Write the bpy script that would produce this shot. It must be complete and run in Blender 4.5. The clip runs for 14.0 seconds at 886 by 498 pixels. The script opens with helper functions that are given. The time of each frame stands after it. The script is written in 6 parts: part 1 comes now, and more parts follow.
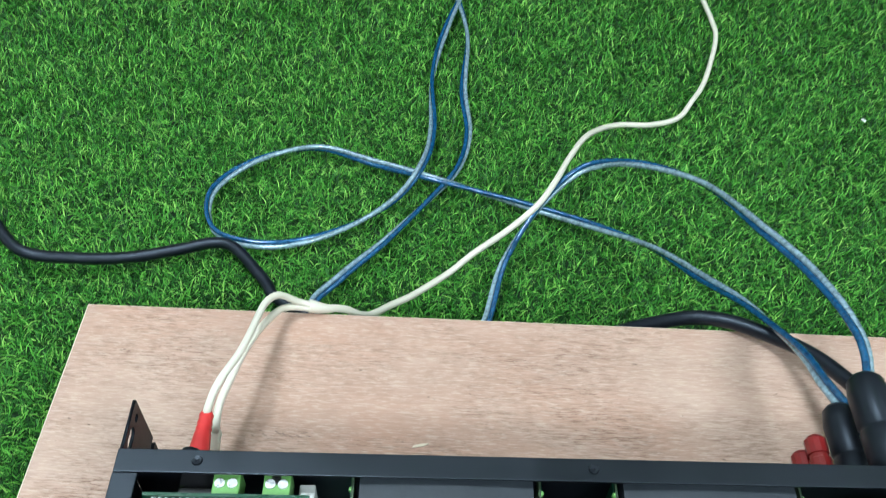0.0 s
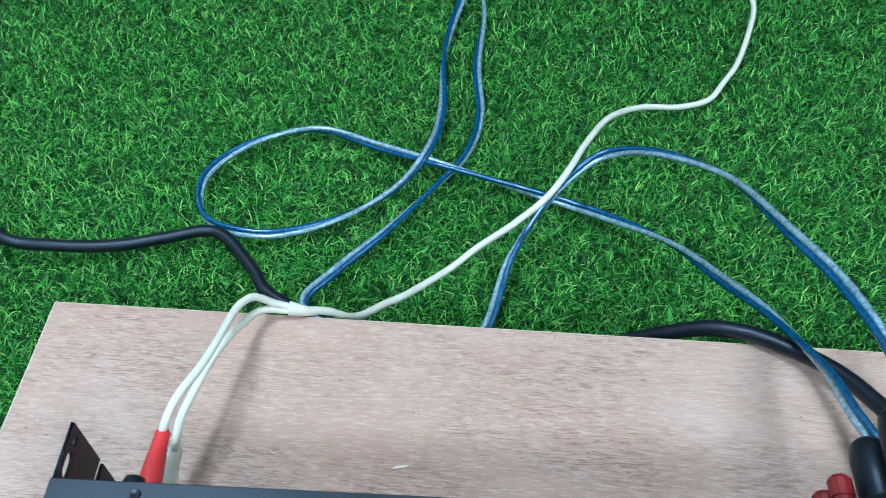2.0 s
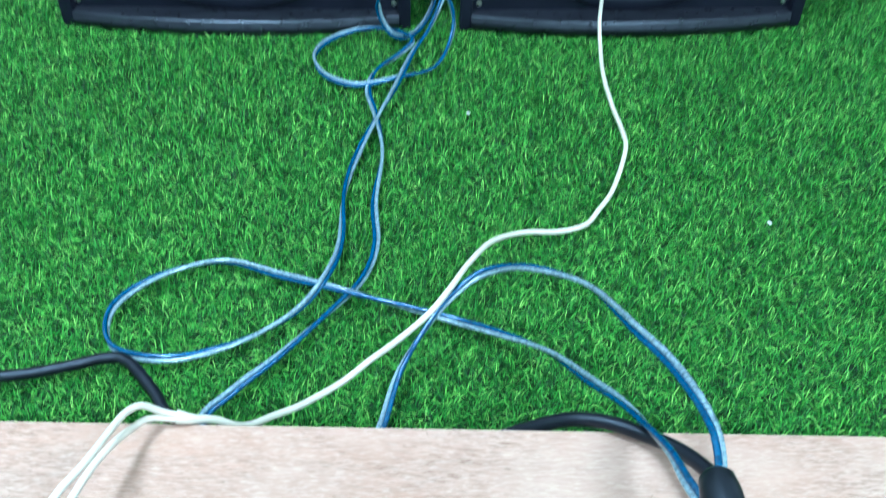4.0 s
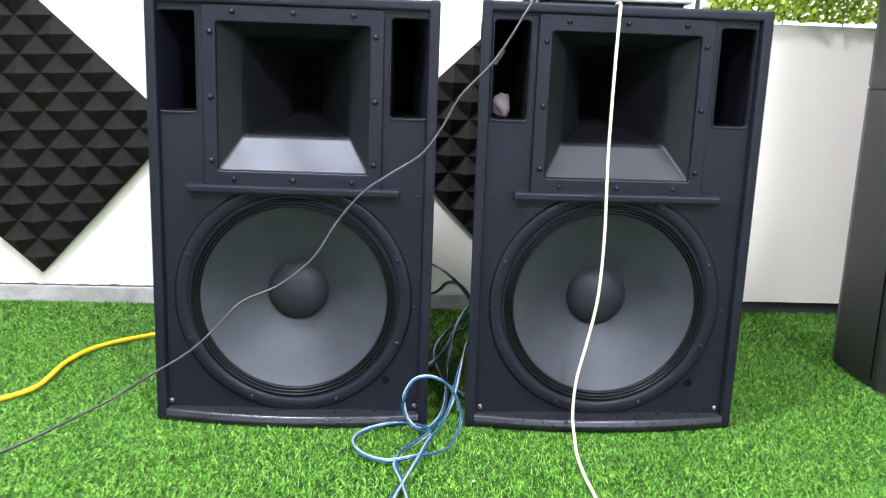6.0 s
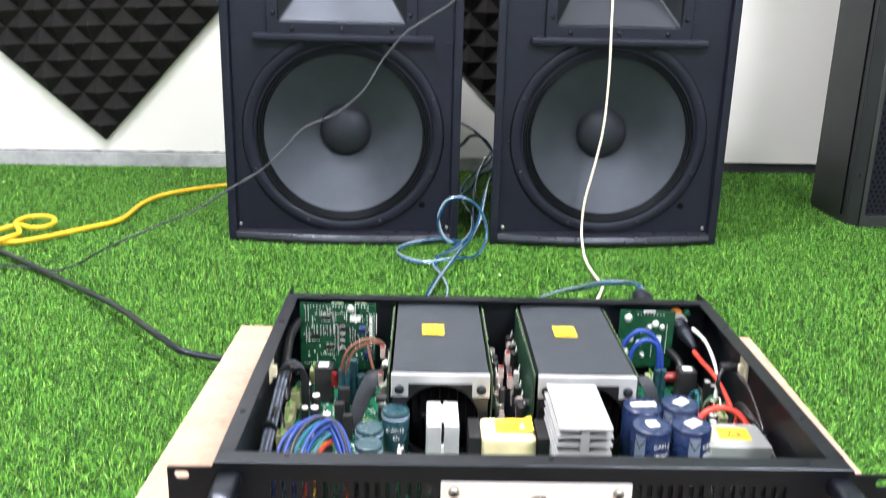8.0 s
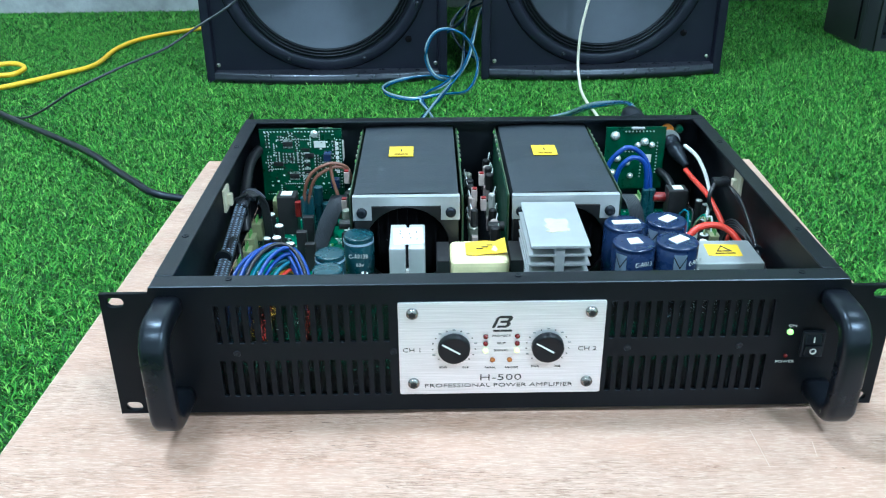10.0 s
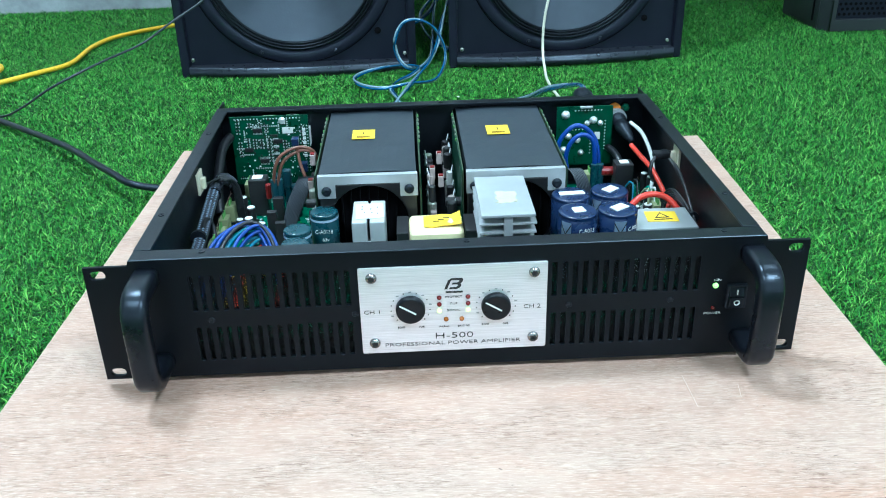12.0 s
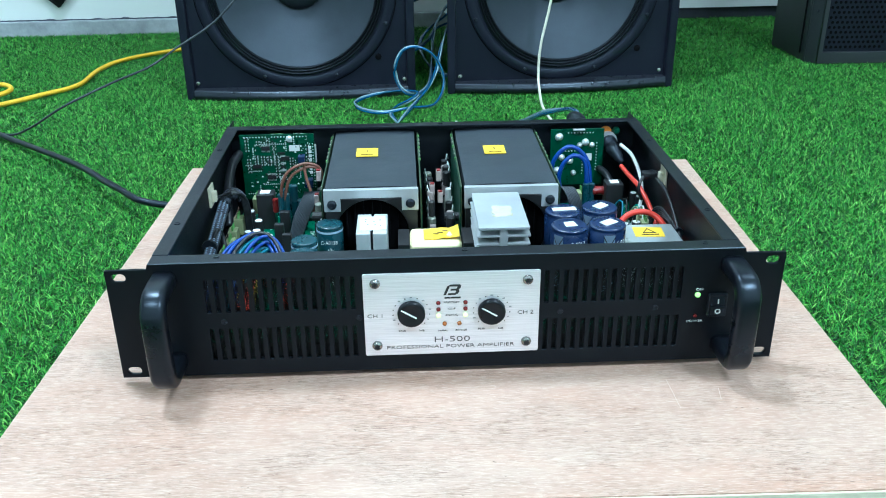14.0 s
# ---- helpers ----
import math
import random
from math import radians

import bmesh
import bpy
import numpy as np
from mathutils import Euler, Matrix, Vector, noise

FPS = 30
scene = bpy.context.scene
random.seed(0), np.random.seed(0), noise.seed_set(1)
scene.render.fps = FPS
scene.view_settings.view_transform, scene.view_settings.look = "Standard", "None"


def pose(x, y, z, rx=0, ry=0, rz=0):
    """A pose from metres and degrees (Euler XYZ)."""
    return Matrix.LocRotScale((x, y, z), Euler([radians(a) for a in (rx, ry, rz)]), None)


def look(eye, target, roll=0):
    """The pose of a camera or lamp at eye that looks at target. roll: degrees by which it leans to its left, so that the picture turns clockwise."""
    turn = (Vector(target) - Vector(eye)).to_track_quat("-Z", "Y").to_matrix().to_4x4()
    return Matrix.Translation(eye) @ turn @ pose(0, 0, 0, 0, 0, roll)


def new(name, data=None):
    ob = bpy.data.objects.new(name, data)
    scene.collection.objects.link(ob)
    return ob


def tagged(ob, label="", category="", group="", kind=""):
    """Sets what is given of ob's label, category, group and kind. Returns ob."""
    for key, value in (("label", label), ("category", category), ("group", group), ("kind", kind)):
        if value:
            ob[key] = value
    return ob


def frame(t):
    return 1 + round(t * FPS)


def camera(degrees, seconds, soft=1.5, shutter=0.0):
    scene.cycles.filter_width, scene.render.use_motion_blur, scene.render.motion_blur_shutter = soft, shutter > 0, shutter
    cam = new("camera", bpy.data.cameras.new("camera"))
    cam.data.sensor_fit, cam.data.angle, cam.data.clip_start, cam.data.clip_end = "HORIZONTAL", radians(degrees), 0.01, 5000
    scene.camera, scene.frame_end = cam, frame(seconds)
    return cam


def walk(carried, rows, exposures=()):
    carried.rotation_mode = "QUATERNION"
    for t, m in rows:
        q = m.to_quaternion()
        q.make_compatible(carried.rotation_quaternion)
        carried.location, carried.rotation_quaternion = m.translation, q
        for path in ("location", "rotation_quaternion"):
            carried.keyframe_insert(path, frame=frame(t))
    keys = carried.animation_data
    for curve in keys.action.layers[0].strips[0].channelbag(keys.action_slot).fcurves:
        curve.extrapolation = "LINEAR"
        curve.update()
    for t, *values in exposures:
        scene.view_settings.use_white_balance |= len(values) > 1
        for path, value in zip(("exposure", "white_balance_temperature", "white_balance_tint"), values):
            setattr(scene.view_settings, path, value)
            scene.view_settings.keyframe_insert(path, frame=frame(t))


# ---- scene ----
cam = camera(53.28, 14.0, soft=1.0, shutter=0.5)
PATH = [
    (0, (0.0277, -0.0015, 0.5754), (0.0280, 1.2874, -0.9538), 3.07),
    (0.5, (0.0289, 0.0154, 0.5650), (0.0028, 1.2333, -1.0212), 2.52),
    (1, (0.0326, 0.0261, 0.5635), (-0.0224, 1.2353, -1.0285), 1.64),
    (1.5, (0.0413, 0.0412, 0.5565), (-0.0323, 1.2586, -1.0286), 1.19),
    (2, (0.0557, 0.0468, 0.5497), (-0.0320, 1.2745, -1.0267), 0.74),
    (2.2, (0.0627, 0.0456, 0.5489), (-0.0268, 1.2847, -1.0184), 0.68),
    (4.3, (0.1087, -0.0372, 0.5804), (0.1205, 1.5678, -0.6128), 1.82),
    (4.5, (0.1090, -0.0661, 0.5999), (0.1138, 1.6276, -0.4636), 1.57),
    (5, (0.1122, -0.1522, 0.6267), (0.1117, 1.6981, -0.1326), 1.98),
    (5.5, (0.1003, -0.2133, 0.6172), (0.0881, 1.7169, 0.0938), 1.95),
    (6, (0.0855, -0.3502, 0.6196), (0.0726, 1.6031, 0.1898), 2.10),
    (6.2, (0.0863, -0.4257, 0.6477), (0.0641, 1.5325, 0.2415), 2.11),
    (6.5, (0.0684, -0.5260, 0.6703), (0.0509, 1.4421, 0.3153), 1.53),
    (6.7, (0.0618, -0.5665, 0.6548), (0.0491, 1.4015, 0.2989), 1.23),
    (7, (0.0365, -0.6106, 0.5972), (0.0194, 1.3564, 0.2358), 1.13),
    (7.2, (0.0361, -0.6254, 0.5804), (0.0189, 1.3403, 0.2121), 1.34),
    (7.5, (0.0370, -0.6410, 0.5538), (0.0242, 1.3173, 0.1478), 1.27),
    (8, (0.0457, -0.6474, 0.5061), (0.0286, 1.2656, -0.0771), 1.46),
    (8.5, (0.0475, -0.6367, 0.4787), (0.0240, 1.2433, -0.2032), 1.55),
    (9, (0.0644, -0.6074, 0.4584), (0.0376, 1.2305, -0.3298), 1.51),
    (9.2, (0.0659, -0.5982, 0.4547), (0.0343, 1.2259, -0.3649), 1.16),
    (11.3, (0.1055, -0.6239, 0.4554), (0.1000, 1.1601, -0.4487), -1.70),
    (11.5, (0.1035, -0.6332, 0.4589), (0.1034, 1.1514, -0.4439), -1.68),
    (12, (0.1002, -0.6526, 0.4634), (0.1023, 1.1332, -0.4371), -1.43),
    (12.5, (0.0976, -0.6676, 0.4701), (0.1015, 1.1226, -0.4214), -1.01),
    (13, (0.0957, -0.6830, 0.4744), (0.1069, 1.1152, -0.4009), -0.72),
    (13.5, (0.0989, -0.6979, 0.4756), (0.1140, 1.1071, -0.3857), -0.65),
    (14, (0.0965, -0.6943, 0.4688), (0.1115, 1.1188, -0.3752), -0.61),
]
walk(cam, [(t, look(eye, target, roll)) for t, eye, target, roll in PATH],
     [(0.0, -0.26, 5600, 1), (0.5, -0.27, 5080, -1), (2.2, -0.35, 4800, -2), (4.3, 0.28, 4700, -6), (4.6, 0.33, 4850, -3), (5.0, 1.00, 5750, 11), (5.5, 1.25, 6400, 20), (6.0, 1.07, 6550, 20), (6.5, 0.64, 6450, 16), (7.0, 0.34, 6500, 13), (7.5, 0.44, 6650, 18), (8.2, 0.90, 6350, 19), (9.0, 0.24, 5500, 7), (11.3, 0.13, 4830, -7), (14.0, 0.13, 4830, -7)])

# ---------- world, lamps ----------
world = bpy.data.worlds.new("world")
scene.world = world
world.use_nodes = True
world.node_tree.nodes["Background"].inputs["Color"].default_value = (0.85, 0.93, 1.0, 1)
world.node_tree.nodes["Background"].inputs["Strength"].default_value = 0.6

CEIL = 2.7
PANELS = ((-0.65, 0.30, 57.0, 0.42), (-1.15, 1.05, 4.0, 0.30), (1.35, 0.50, 11.0, 0.50), (-0.75, -1.70, 38.0, 0.56), (1.40, -1.70, 82.0, 0.56))


# ---------- materials ----------
def material(name, base, rough=0.5, metal=0.0, spec=0.5, var=0.0, scale=30.0, stretch=(1, 1, 1), bump=0.0, bump_scale=200.0, coat=0.0, dark=0.75, tint=(1, 1, 1)):
    """A painted or raw surface with two scales of variation and fine relief."""
    m = bpy.data.materials.new(name)
    m.use_nodes = True
    nt = m.node_tree
    b = nt.nodes["Principled BSDF"]
    b.inputs["Base Color"].default_value = (*base, 1)
    b.inputs["Roughness"].default_value = rough
    b.inputs["Metallic"].default_value = metal
    b.inputs["Specular IOR Level"].default_value = spec
    b.inputs["Coat Weight"].default_value = coat
    b.inputs["Specular Tint"].default_value = (*tint, 1)
    tc = nt.nodes.new("ShaderNodeTexCoord")
    mp = nt.nodes.new("ShaderNodeMapping")
    mp.inputs["Scale"].default_value = stretch
    nt.links.new(tc.outputs["Object"], mp.inputs["Vector"])
    if var > 0:
        n1 = nt.nodes.new("ShaderNodeTexNoise")
        n1.inputs["Scale"].default_value = scale
        n1.inputs["Detail"].default_value = 6
        n1.inputs["Roughness"].default_value = 0.65
        nt.links.new(mp.outputs[0], n1.inputs["Vector"])
        r = nt.nodes.new("ShaderNodeValToRGB")
        r.color_ramp.elements[0].position, r.color_ramp.elements[1].position = 0.3, 0.7
        lo = tuple(c * (1 - var) * 1.0 for c in base)
        hi = tuple(min(1, c * (1 + var * dark)) for c in base)
        r.color_ramp.elements[0].color, r.color_ramp.elements[1].color = (*lo, 1), (*hi, 1)
        nt.links.new(n1.outputs["Fac"], r.inputs["Fac"])
        nt.links.new(r.outputs["Color"], b.inputs["Base Color"])
        mr = nt.nodes.new("ShaderNodeMapRange")
        mr.inputs["To Min"].default_value, mr.inputs["To Max"].default_value = max(0.02, rough - 0.12), min(1, rough + 0.12)
        nt.links.new(n1.outputs["Fac"], mr.inputs["Value"])
        nt.links.new(mr.outputs["Result"], b.inputs["Roughness"])
    if bump > 0:
        n2 = nt.nodes.new("ShaderNodeTexNoise")
        n2.inputs["Scale"].default_value = bump_scale
        n2.inputs["Detail"].default_value = 4
        nt.links.new(mp.outputs[0], n2.inputs["Vector"])
        bp = nt.nodes.new("ShaderNodeBump")
        bp.inputs["Strength"].default_value = bump
        bp.inputs["Distance"].default_value = 0.002
        nt.links.new(n2.outputs["Fac"], bp.inputs["Height"])
        nt.links.new(bp.outputs["Normal"], b.inputs["Normal"])
    return m


def glow(name, colour, strength):
    m = bpy.data.materials.new(name)
    m.use_nodes = True
    b = m.node_tree.nodes["Principled BSDF"]
    b.inputs["Base Color"].default_value = (*colour, 1)
    b.inputs["Emission Color"].default_value = (*colour, 1)
    b.inputs["Emission Strength"].default_value = strength
    return m


def island_material(name, colours, rough=0.45, spec=0.4, trans=0.0):
    """Colour picked piece by piece out of a ramp."""
    m = bpy.data.materials.new(name)
    m.use_nodes = True
    nt = m.node_tree
    b = nt.nodes["Principled BSDF"]
    g = nt.nodes.new("ShaderNodeNewGeometry")
    r = nt.nodes.new("ShaderNodeValToRGB")
    e = r.color_ramp.elements
    for i, (p, c) in enumerate(colours):
        el = e[i] if i < 2 else e.new(p)
        el.position, el.color = p, (*c, 1)
    nt.links.new(g.outputs["Random Per Island"], r.inputs["Fac"])
    nt.links.new(r.outputs["Color"], b.inputs["Base Color"])
    b.inputs["Roughness"].default_value = rough
    b.inputs["Specular IOR Level"].default_value = spec
    if trans:
        b.inputs["Transmission Weight"].default_value = 0.0
        t = nt.nodes.new("ShaderNodeBsdfTranslucent")
        mx = nt.nodes.new("ShaderNodeMixShader")
        mx.inputs["Fac"].default_value = trans
        nt.links.new(r.outputs["Color"], t.inputs["Color"])
        nt.links.new(b.outputs[0], mx.inputs[1])
        nt.links.new(t.outputs[0], mx.inputs[2])
        nt.links.new(mx.outputs[0], nt.nodes["Material Output"].inputs["Surface"])
    return m


def wood_material(name, base, streak, pale):
    """Rotary-cut plywood face: long soft bands, short dark pores and pale flecks along x."""
    m = bpy.data.materials.new(name)
    m.use_nodes = True
    nt = m.node_tree
    b = nt.nodes["Principled BSDF"]
    tc = nt.nodes.new("ShaderNodeTexCoord")

    def layer(stretch, scale, lo, hi, detail=5, rough=0.6):
        mp = nt.nodes.new("ShaderNodeMapping")
        mp.inputs["Scale"].default_value = stretch
        nt.links.new(tc.outputs["Object"], mp.inputs["Vector"])
        n = nt.nodes.new("ShaderNodeTexNoise")
        n.inputs["Scale"].default_value = scale
        n.inputs["Detail"].default_value = detail
        n.inputs["Roughness"].default_value = rough
        n.inputs["Distortion"].default_value = 0.4
        nt.links.new(mp.outputs[0], n.inputs["Vector"])
        mr = nt.nodes.new("ShaderNodeMapRange")
        mr.inputs["From Min"].default_value, mr.inputs["From Max"].default_value = lo, hi
        nt.links.new(n.outputs["Fac"], mr.inputs["Value"])
        return mr.outputs["Result"]

    bands = layer((1.6, 9.0, 1.0), 3.0, 0.38, 0.66)
    pores = layer((26.0, 300.0, 6.0), 4.0, 0.50, 0.57, 4, 0.75)
    flecks = layer((34.0, 330.0, 9.0), 4.0, 0.52, 0.62, 3)
    fibre = layer((14.0, 120.0, 9.0), 4.0, 0.42, 0.62, 5, 0.7)
    where = layer((3.0, 7.0, 2.0), 4.0, 0.38, 0.62)
    specks = layer((30.0, 70.0, 30.0), 4.0, 0.735, 0.765, 2)
    blotch = layer((1.2, 2.2, 1.0), 5.0, 0.42, 0.68)
    ruddy = layer((1.5, 5.0, 1.0), 4.0, 0.52, 0.74)
    weather = layer((5.0, 9.0, 1.0), 6.0, 0.50, 0.72, 6, 0.75)

    def mix(a, c, fac, amount):
        k = nt.nodes.new("ShaderNodeMath")
        k.operation = "MULTIPLY"
        k.inputs[1].default_value = amount
        nt.links.new(fac, k.inputs[0])
        mx = nt.nodes.new("ShaderNodeMix")
        mx.data_type = "RGBA"
        nt.links.new(k.outputs[0], mx.inputs[0])
        if isinstance(a, tuple):
            mx.inputs[6].default_value = (*a, 1)
        else:
            nt.links.new(a, mx.inputs[6])
        mx.inputs[7].default_value = (*c, 1)
        return mx.outputs[2]

    pw = nt.nodes.new("ShaderNodeMath")
    pw.operation = "MULTIPLY"
    nt.links.new(pores, pw.inputs[0])
    nt.links.new(where, pw.inputs[1])
    col = mix(base, tuple(0.80 * x for x in streak), bands, 0.25)
    col = mix(col, pale, blotch, 0.45)
    col = mix(col, (0.50, 0.275, 0.185), ruddy, 0.45)
    col = mix(col, tuple(min(1, 1.1 * x) for x in pale), weather, 0.22)
    col = mix(col, tuple(0.72 * x for x in streak), fibre, 0.20)
    col = mix(col, tuple(0.50 * x for x in streak), pw.outputs[0], 0.70)
    col = mix(col, tuple(min(1, 1.15 * x) for x in pale), flecks, 0.48)
    col = mix(col, (0.13, 0.085, 0.06), specks, 0.7)
    nt.links.new(col, b.inputs["Base Color"])
    b.inputs["Roughness"].default_value = 0.5
    b.inputs["Specular IOR Level"].default_value = 0.35
    bp = nt.nodes.new("ShaderNodeBump")
    bp.inputs["Strength"].default_value = 0.25
    bp.inputs["Distance"].default_value = 0.0006
    bp.invert = True
    nt.links.new(pw.outputs[0], bp.inputs["Height"])
    nt.links.new(bp.outputs["Normal"], b.inputs["Normal"])
    return m


BLUISH = (0.72, 0.84, 1.0)
M = {}
M["wall"] = material("white wall paint", (0.79, 0.80, 0.785), 0.6, var=0.035, scale=2.5, bump=0.08, bump_scale=60, dark=0.5)
M["ceiling"] = material("ceiling paint", (0.78, 0.78, 0.77), 0.8, var=0.04, scale=3)
M["concrete"] = material("kerb concrete", (0.36, 0.38, 0.40), 0.85, var=0.35, scale=14, bump=0.5, bump_scale=120)
M["gap"] = material("dark gap", (0.03, 0.035, 0.045), 0.8, var=0.3, scale=30)
M["soil"] = material("turf backing", (0.005, 0.024, 0.004), 0.9, var=0.5, scale=60, bump=0.5, bump_scale=300)
M["turf"] = island_material("turf fibre", [(0.0, (0.005, 0.026, 0.004)), (1.0, (0.350, 0.660, 0.125)), (0.35, (0.019, 0.092, 0.010)), (0.62, (0.067, 0.262, 0.027)), (0.85, (0.162, 0.468, 0.056))], 0.48, 0.26, 0.10)
M["ply"] = wood_material("plywood face", (0.490, 0.318, 0.240), (0.36, 0.200, 0.135), (0.555, 0.430, 0.350))
M["scratch"] = material("scratched wood", (0.60, 0.46, 0.37), 0.6)
M["pencil"] = material("faint pencil", (0.26, 0.17, 0.13), 0.6)
M["plyedge"] = material("plywood edge", (0.74, 0.65, 0.50), 0.7, var=0.25, scale=8, stretch=(1, 1, 40), bump=0.3, bump_scale=80)
M["cab"] = material("speckled black cabinet paint", (0.0074, 0.0080, 0.0160), 0.46, var=0.25, scale=12, bump=0.22, bump_scale=420, spec=0.34, tint=BLUISH)
M["baffle"] = material("baffle black", (0.0076, 0.0081, 0.0160), 0.44, var=0.2, scale=9, bump=0.12, bump_scale=380, spec=0.33, tint=BLUISH)
M["worn"] = material("rubbed glossy cabinet edge", (0.011, 0.012, 0.017), 0.30, var=0.35, scale=90, bump=0.10, bump_scale=300, spec=0.6, tint=BLUISH)
M["horn"] = material("horn moulding", (0.006, 0.007, 0.009), 0.46, var=0.1, scale=20, bump=0.05, bump_scale=200, tint=BLUISH)
M["cone"] = material("paper cone", (0.027, 0.032, 0.041), 0.52, var=0.22, scale=18, bump=0.10, bump_scale=260, tint=BLUISH)
M["dome"] = material("dust cap", (0.018, 0.020, 0.027), 0.5, var=0.15, scale=25, spec=0.3, tint=BLUISH)
M["surround"] = material("woofer surround", (0.004, 0.0045, 0.006), 0.42, var=0.2, scale=40, spec=0.22, tint=BLUISH)
# near-black puts the shade of ducts, throats and tunnels into the colour
M["hole"] = material("cavity shade black", (0.004, 0.004, 0.005), 0.9, spec=0.05)
M["screw"] = material("black screw", (0.008, 0.009, 0.012), 0.35, spec=0.35, tint=BLUISH)
M["steel"] = material("bright screw", (0.62, 0.60, 0.57), 0.28, metal=1.0, var=0.15, scale=200)
M["foam"] = material("acoustic foam charcoal", (0.0135, 0.0132, 0.0135), 0.95, spec=0.15, var=0.25, scale=40, bump=0.35, bump_scale=500)
M["foam_brown"] = material("acoustic foam brown", (0.27, 0.12, 0.065), 0.95, spec=0.15, var=0.2, scale=40, bump=0.35, bump_scale=500)
M["stack"] = material("grey cabinet paint", (0.016, 0.020, 0.022), 0.5, var=0.18, scale=10, bump=0.2, bump_scale=420)
M["grille"] = material("perforated grille", (0.009, 0.010, 0.016), 0.5, metal=0.3, var=0.3, scale=60, spec=0.3, tint=BLUISH)
M["silver"] = material("laptop aluminium", (0.42, 0.43, 0.46), 0.35, metal=0.7, var=0.06, scale=20)
M["blackplastic"] = material("black plastic", (0.010, 0.012, 0.016), 0.38, var=0.15, scale=60, spec=0.3, tint=BLUISH)
M["cable_black"] = material("black cable sheath", (0.005, 0.006, 0.010), 0.4, var=0.2, scale=60, tint=BLUISH)
M["cable_grey"] = material("grey cable sheath", (0.034, 0.040, 0.050), 0.45, var=0.15, scale=60)
M["cable_white"] = material("ivory cable sheath", (0.76, 0.72, 0.60), 0.42, var=0.06, scale=50)
M["cable_yellow"] = material("yellow rope", (0.82, 0.52, 0.015), 0.5, var=0.25, scale=300, bump=0.6, bump_scale=500)
M["cable_blue"] = material("blue clear sheath", (0.017, 0.092, 0.210), 0.22, metal=0.22, var=0.6, scale=330, coat=0.4)
M["cable_silver"] = material("tinned strand in clear sheath", (0.30, 0.42, 0.49), 0.22, metal=0.30, var=0.6, scale=330, coat=0.4)
M["red"] = material("red plug", (0.62, 0.035, 0.035), 0.4, var=0.12, scale=60)
M["blueplastic"] = material("blue latch", (0.02, 0.09, 0.60), 0.35)
M["leaf"] = island_material("ivy leaf", [(0.0, (0.140, 0.240, 0.020)), (1.0, (0.480, 0.640, 0.090)), (0.5, (0.290, 0.440, 0.045))], 0.5, 0.3, 0.30)
M["frame"] = material("window frame", (0.42, 0.36, 0.33), 0.5, var=0.1, scale=10)
M["darkframe"] = material("dark mullion", (0.06, 0.06, 0.06), 0.5)


# ---------- mesh helpers ----------
def part(name, bm, mat, parent, label="", smooth=False):
    """Link a bmesh (or a mesh) as one object under a thing or a part."""
    if isinstance(bm, bmesh.types.BMesh):
        me = bpy.data.meshes.new(name)
        bm.normal_update()
        bm.to_mesh(me)
        bm.free()
    else:
        me = bm
    if mat is not None:
        me.materials.clear()
        me.materials.append(mat)
    if smooth:
        for p in me.polygons:
            p.use_smooth = True
    ob = new(name, me)
    if parent is not None:
        ob.parent = parent
    if label:
        ob["label"] = label
    return ob


def thing(name, m, label, category, group="", kind=""):
    ob = new(name)
    ob.empty_display_size = 0.05
    ob.matrix_basis = m
    return tagged(ob, label, category, group, kind)


def add_box(bm, c, s, bevel=0.0, m=None, seg=2):
    r = bmesh.ops.create_cube(bm, size=1.0)
    vs = r["verts"]
    bmesh.ops.scale(bm, vec=s, verts=vs)
    bmesh.ops.translate(bm, vec=c, verts=vs)
    if m is not None:
        bmesh.ops.transform(bm, matrix=m, verts=vs)
    if bevel > 0:
        es = list({e for v in vs for e in v.link_edges})
        bmesh.ops.bevel(bm, geom=es, offset=bevel, segments=seg, affect="EDGES", profile=0.6)
    return bm


def box(c, s, bevel=0.0, m=None, seg=2):
    return add_box(bmesh.new(), c, s, bevel, m, seg)


AXES = {"z": Matrix.Identity(4), "y": Matrix.Rotation(radians(-90), 4, "X"), "x": Matrix.Rotation(radians(90), 4, "Y")}


def add_lathe(bm, c, profile, axis="z", seg=24, close=True, m=None):
    """A turned form: profile of (radius, height) along the axis from c."""
    rot = Matrix.Translation(c) @ AXES[axis]
    if m is not None:
        rot = m @ rot
    rings = []
    for r, h in profile:
        if r < 1e-6:
            rings.append([bm.verts.new(rot @ Vector((0, 0, h)))])
        else:
            rings.append([bm.verts.new(rot @ Vector((r * math.cos(2 * math.pi * i / seg), r * math.sin(2 * math.pi * i / seg), h))) for i in range(seg)])
    for a, b in zip(rings, rings[1:]):
        for i in range(seg):
            j = (i + 1) % seg
            q = [a[i % len(a)], a[j % len(a)], b[j % len(b)], b[i % len(b)]]
            q = list(dict.fromkeys(q))
            if len(q) > 2:
                bm.faces.new(q)
    if close:
        for ring in (rings[0], rings[-1]):
            if len(ring) > 2:
                bm.faces.new(ring)
    bmesh.ops.recalc_face_normals(bm, faces=bm.faces[:])
    return bm


def lathe(c, profile, axis="z", seg=24, close=True, m=None):
    return add_lathe(bmesh.new(), c, profile, axis, seg, close, m)


def cyl(c, r, h, axis="z", seg=20, ch=0.0):
    """A cylinder from c along the axis with softened ends."""
    if ch <= 0:
        return lathe(c, [(r, 0), (r, h)], axis, seg)
    return lathe(c, [(r - ch, 0), (r, ch), (r, h - ch), (r - ch, h)], axis, seg)


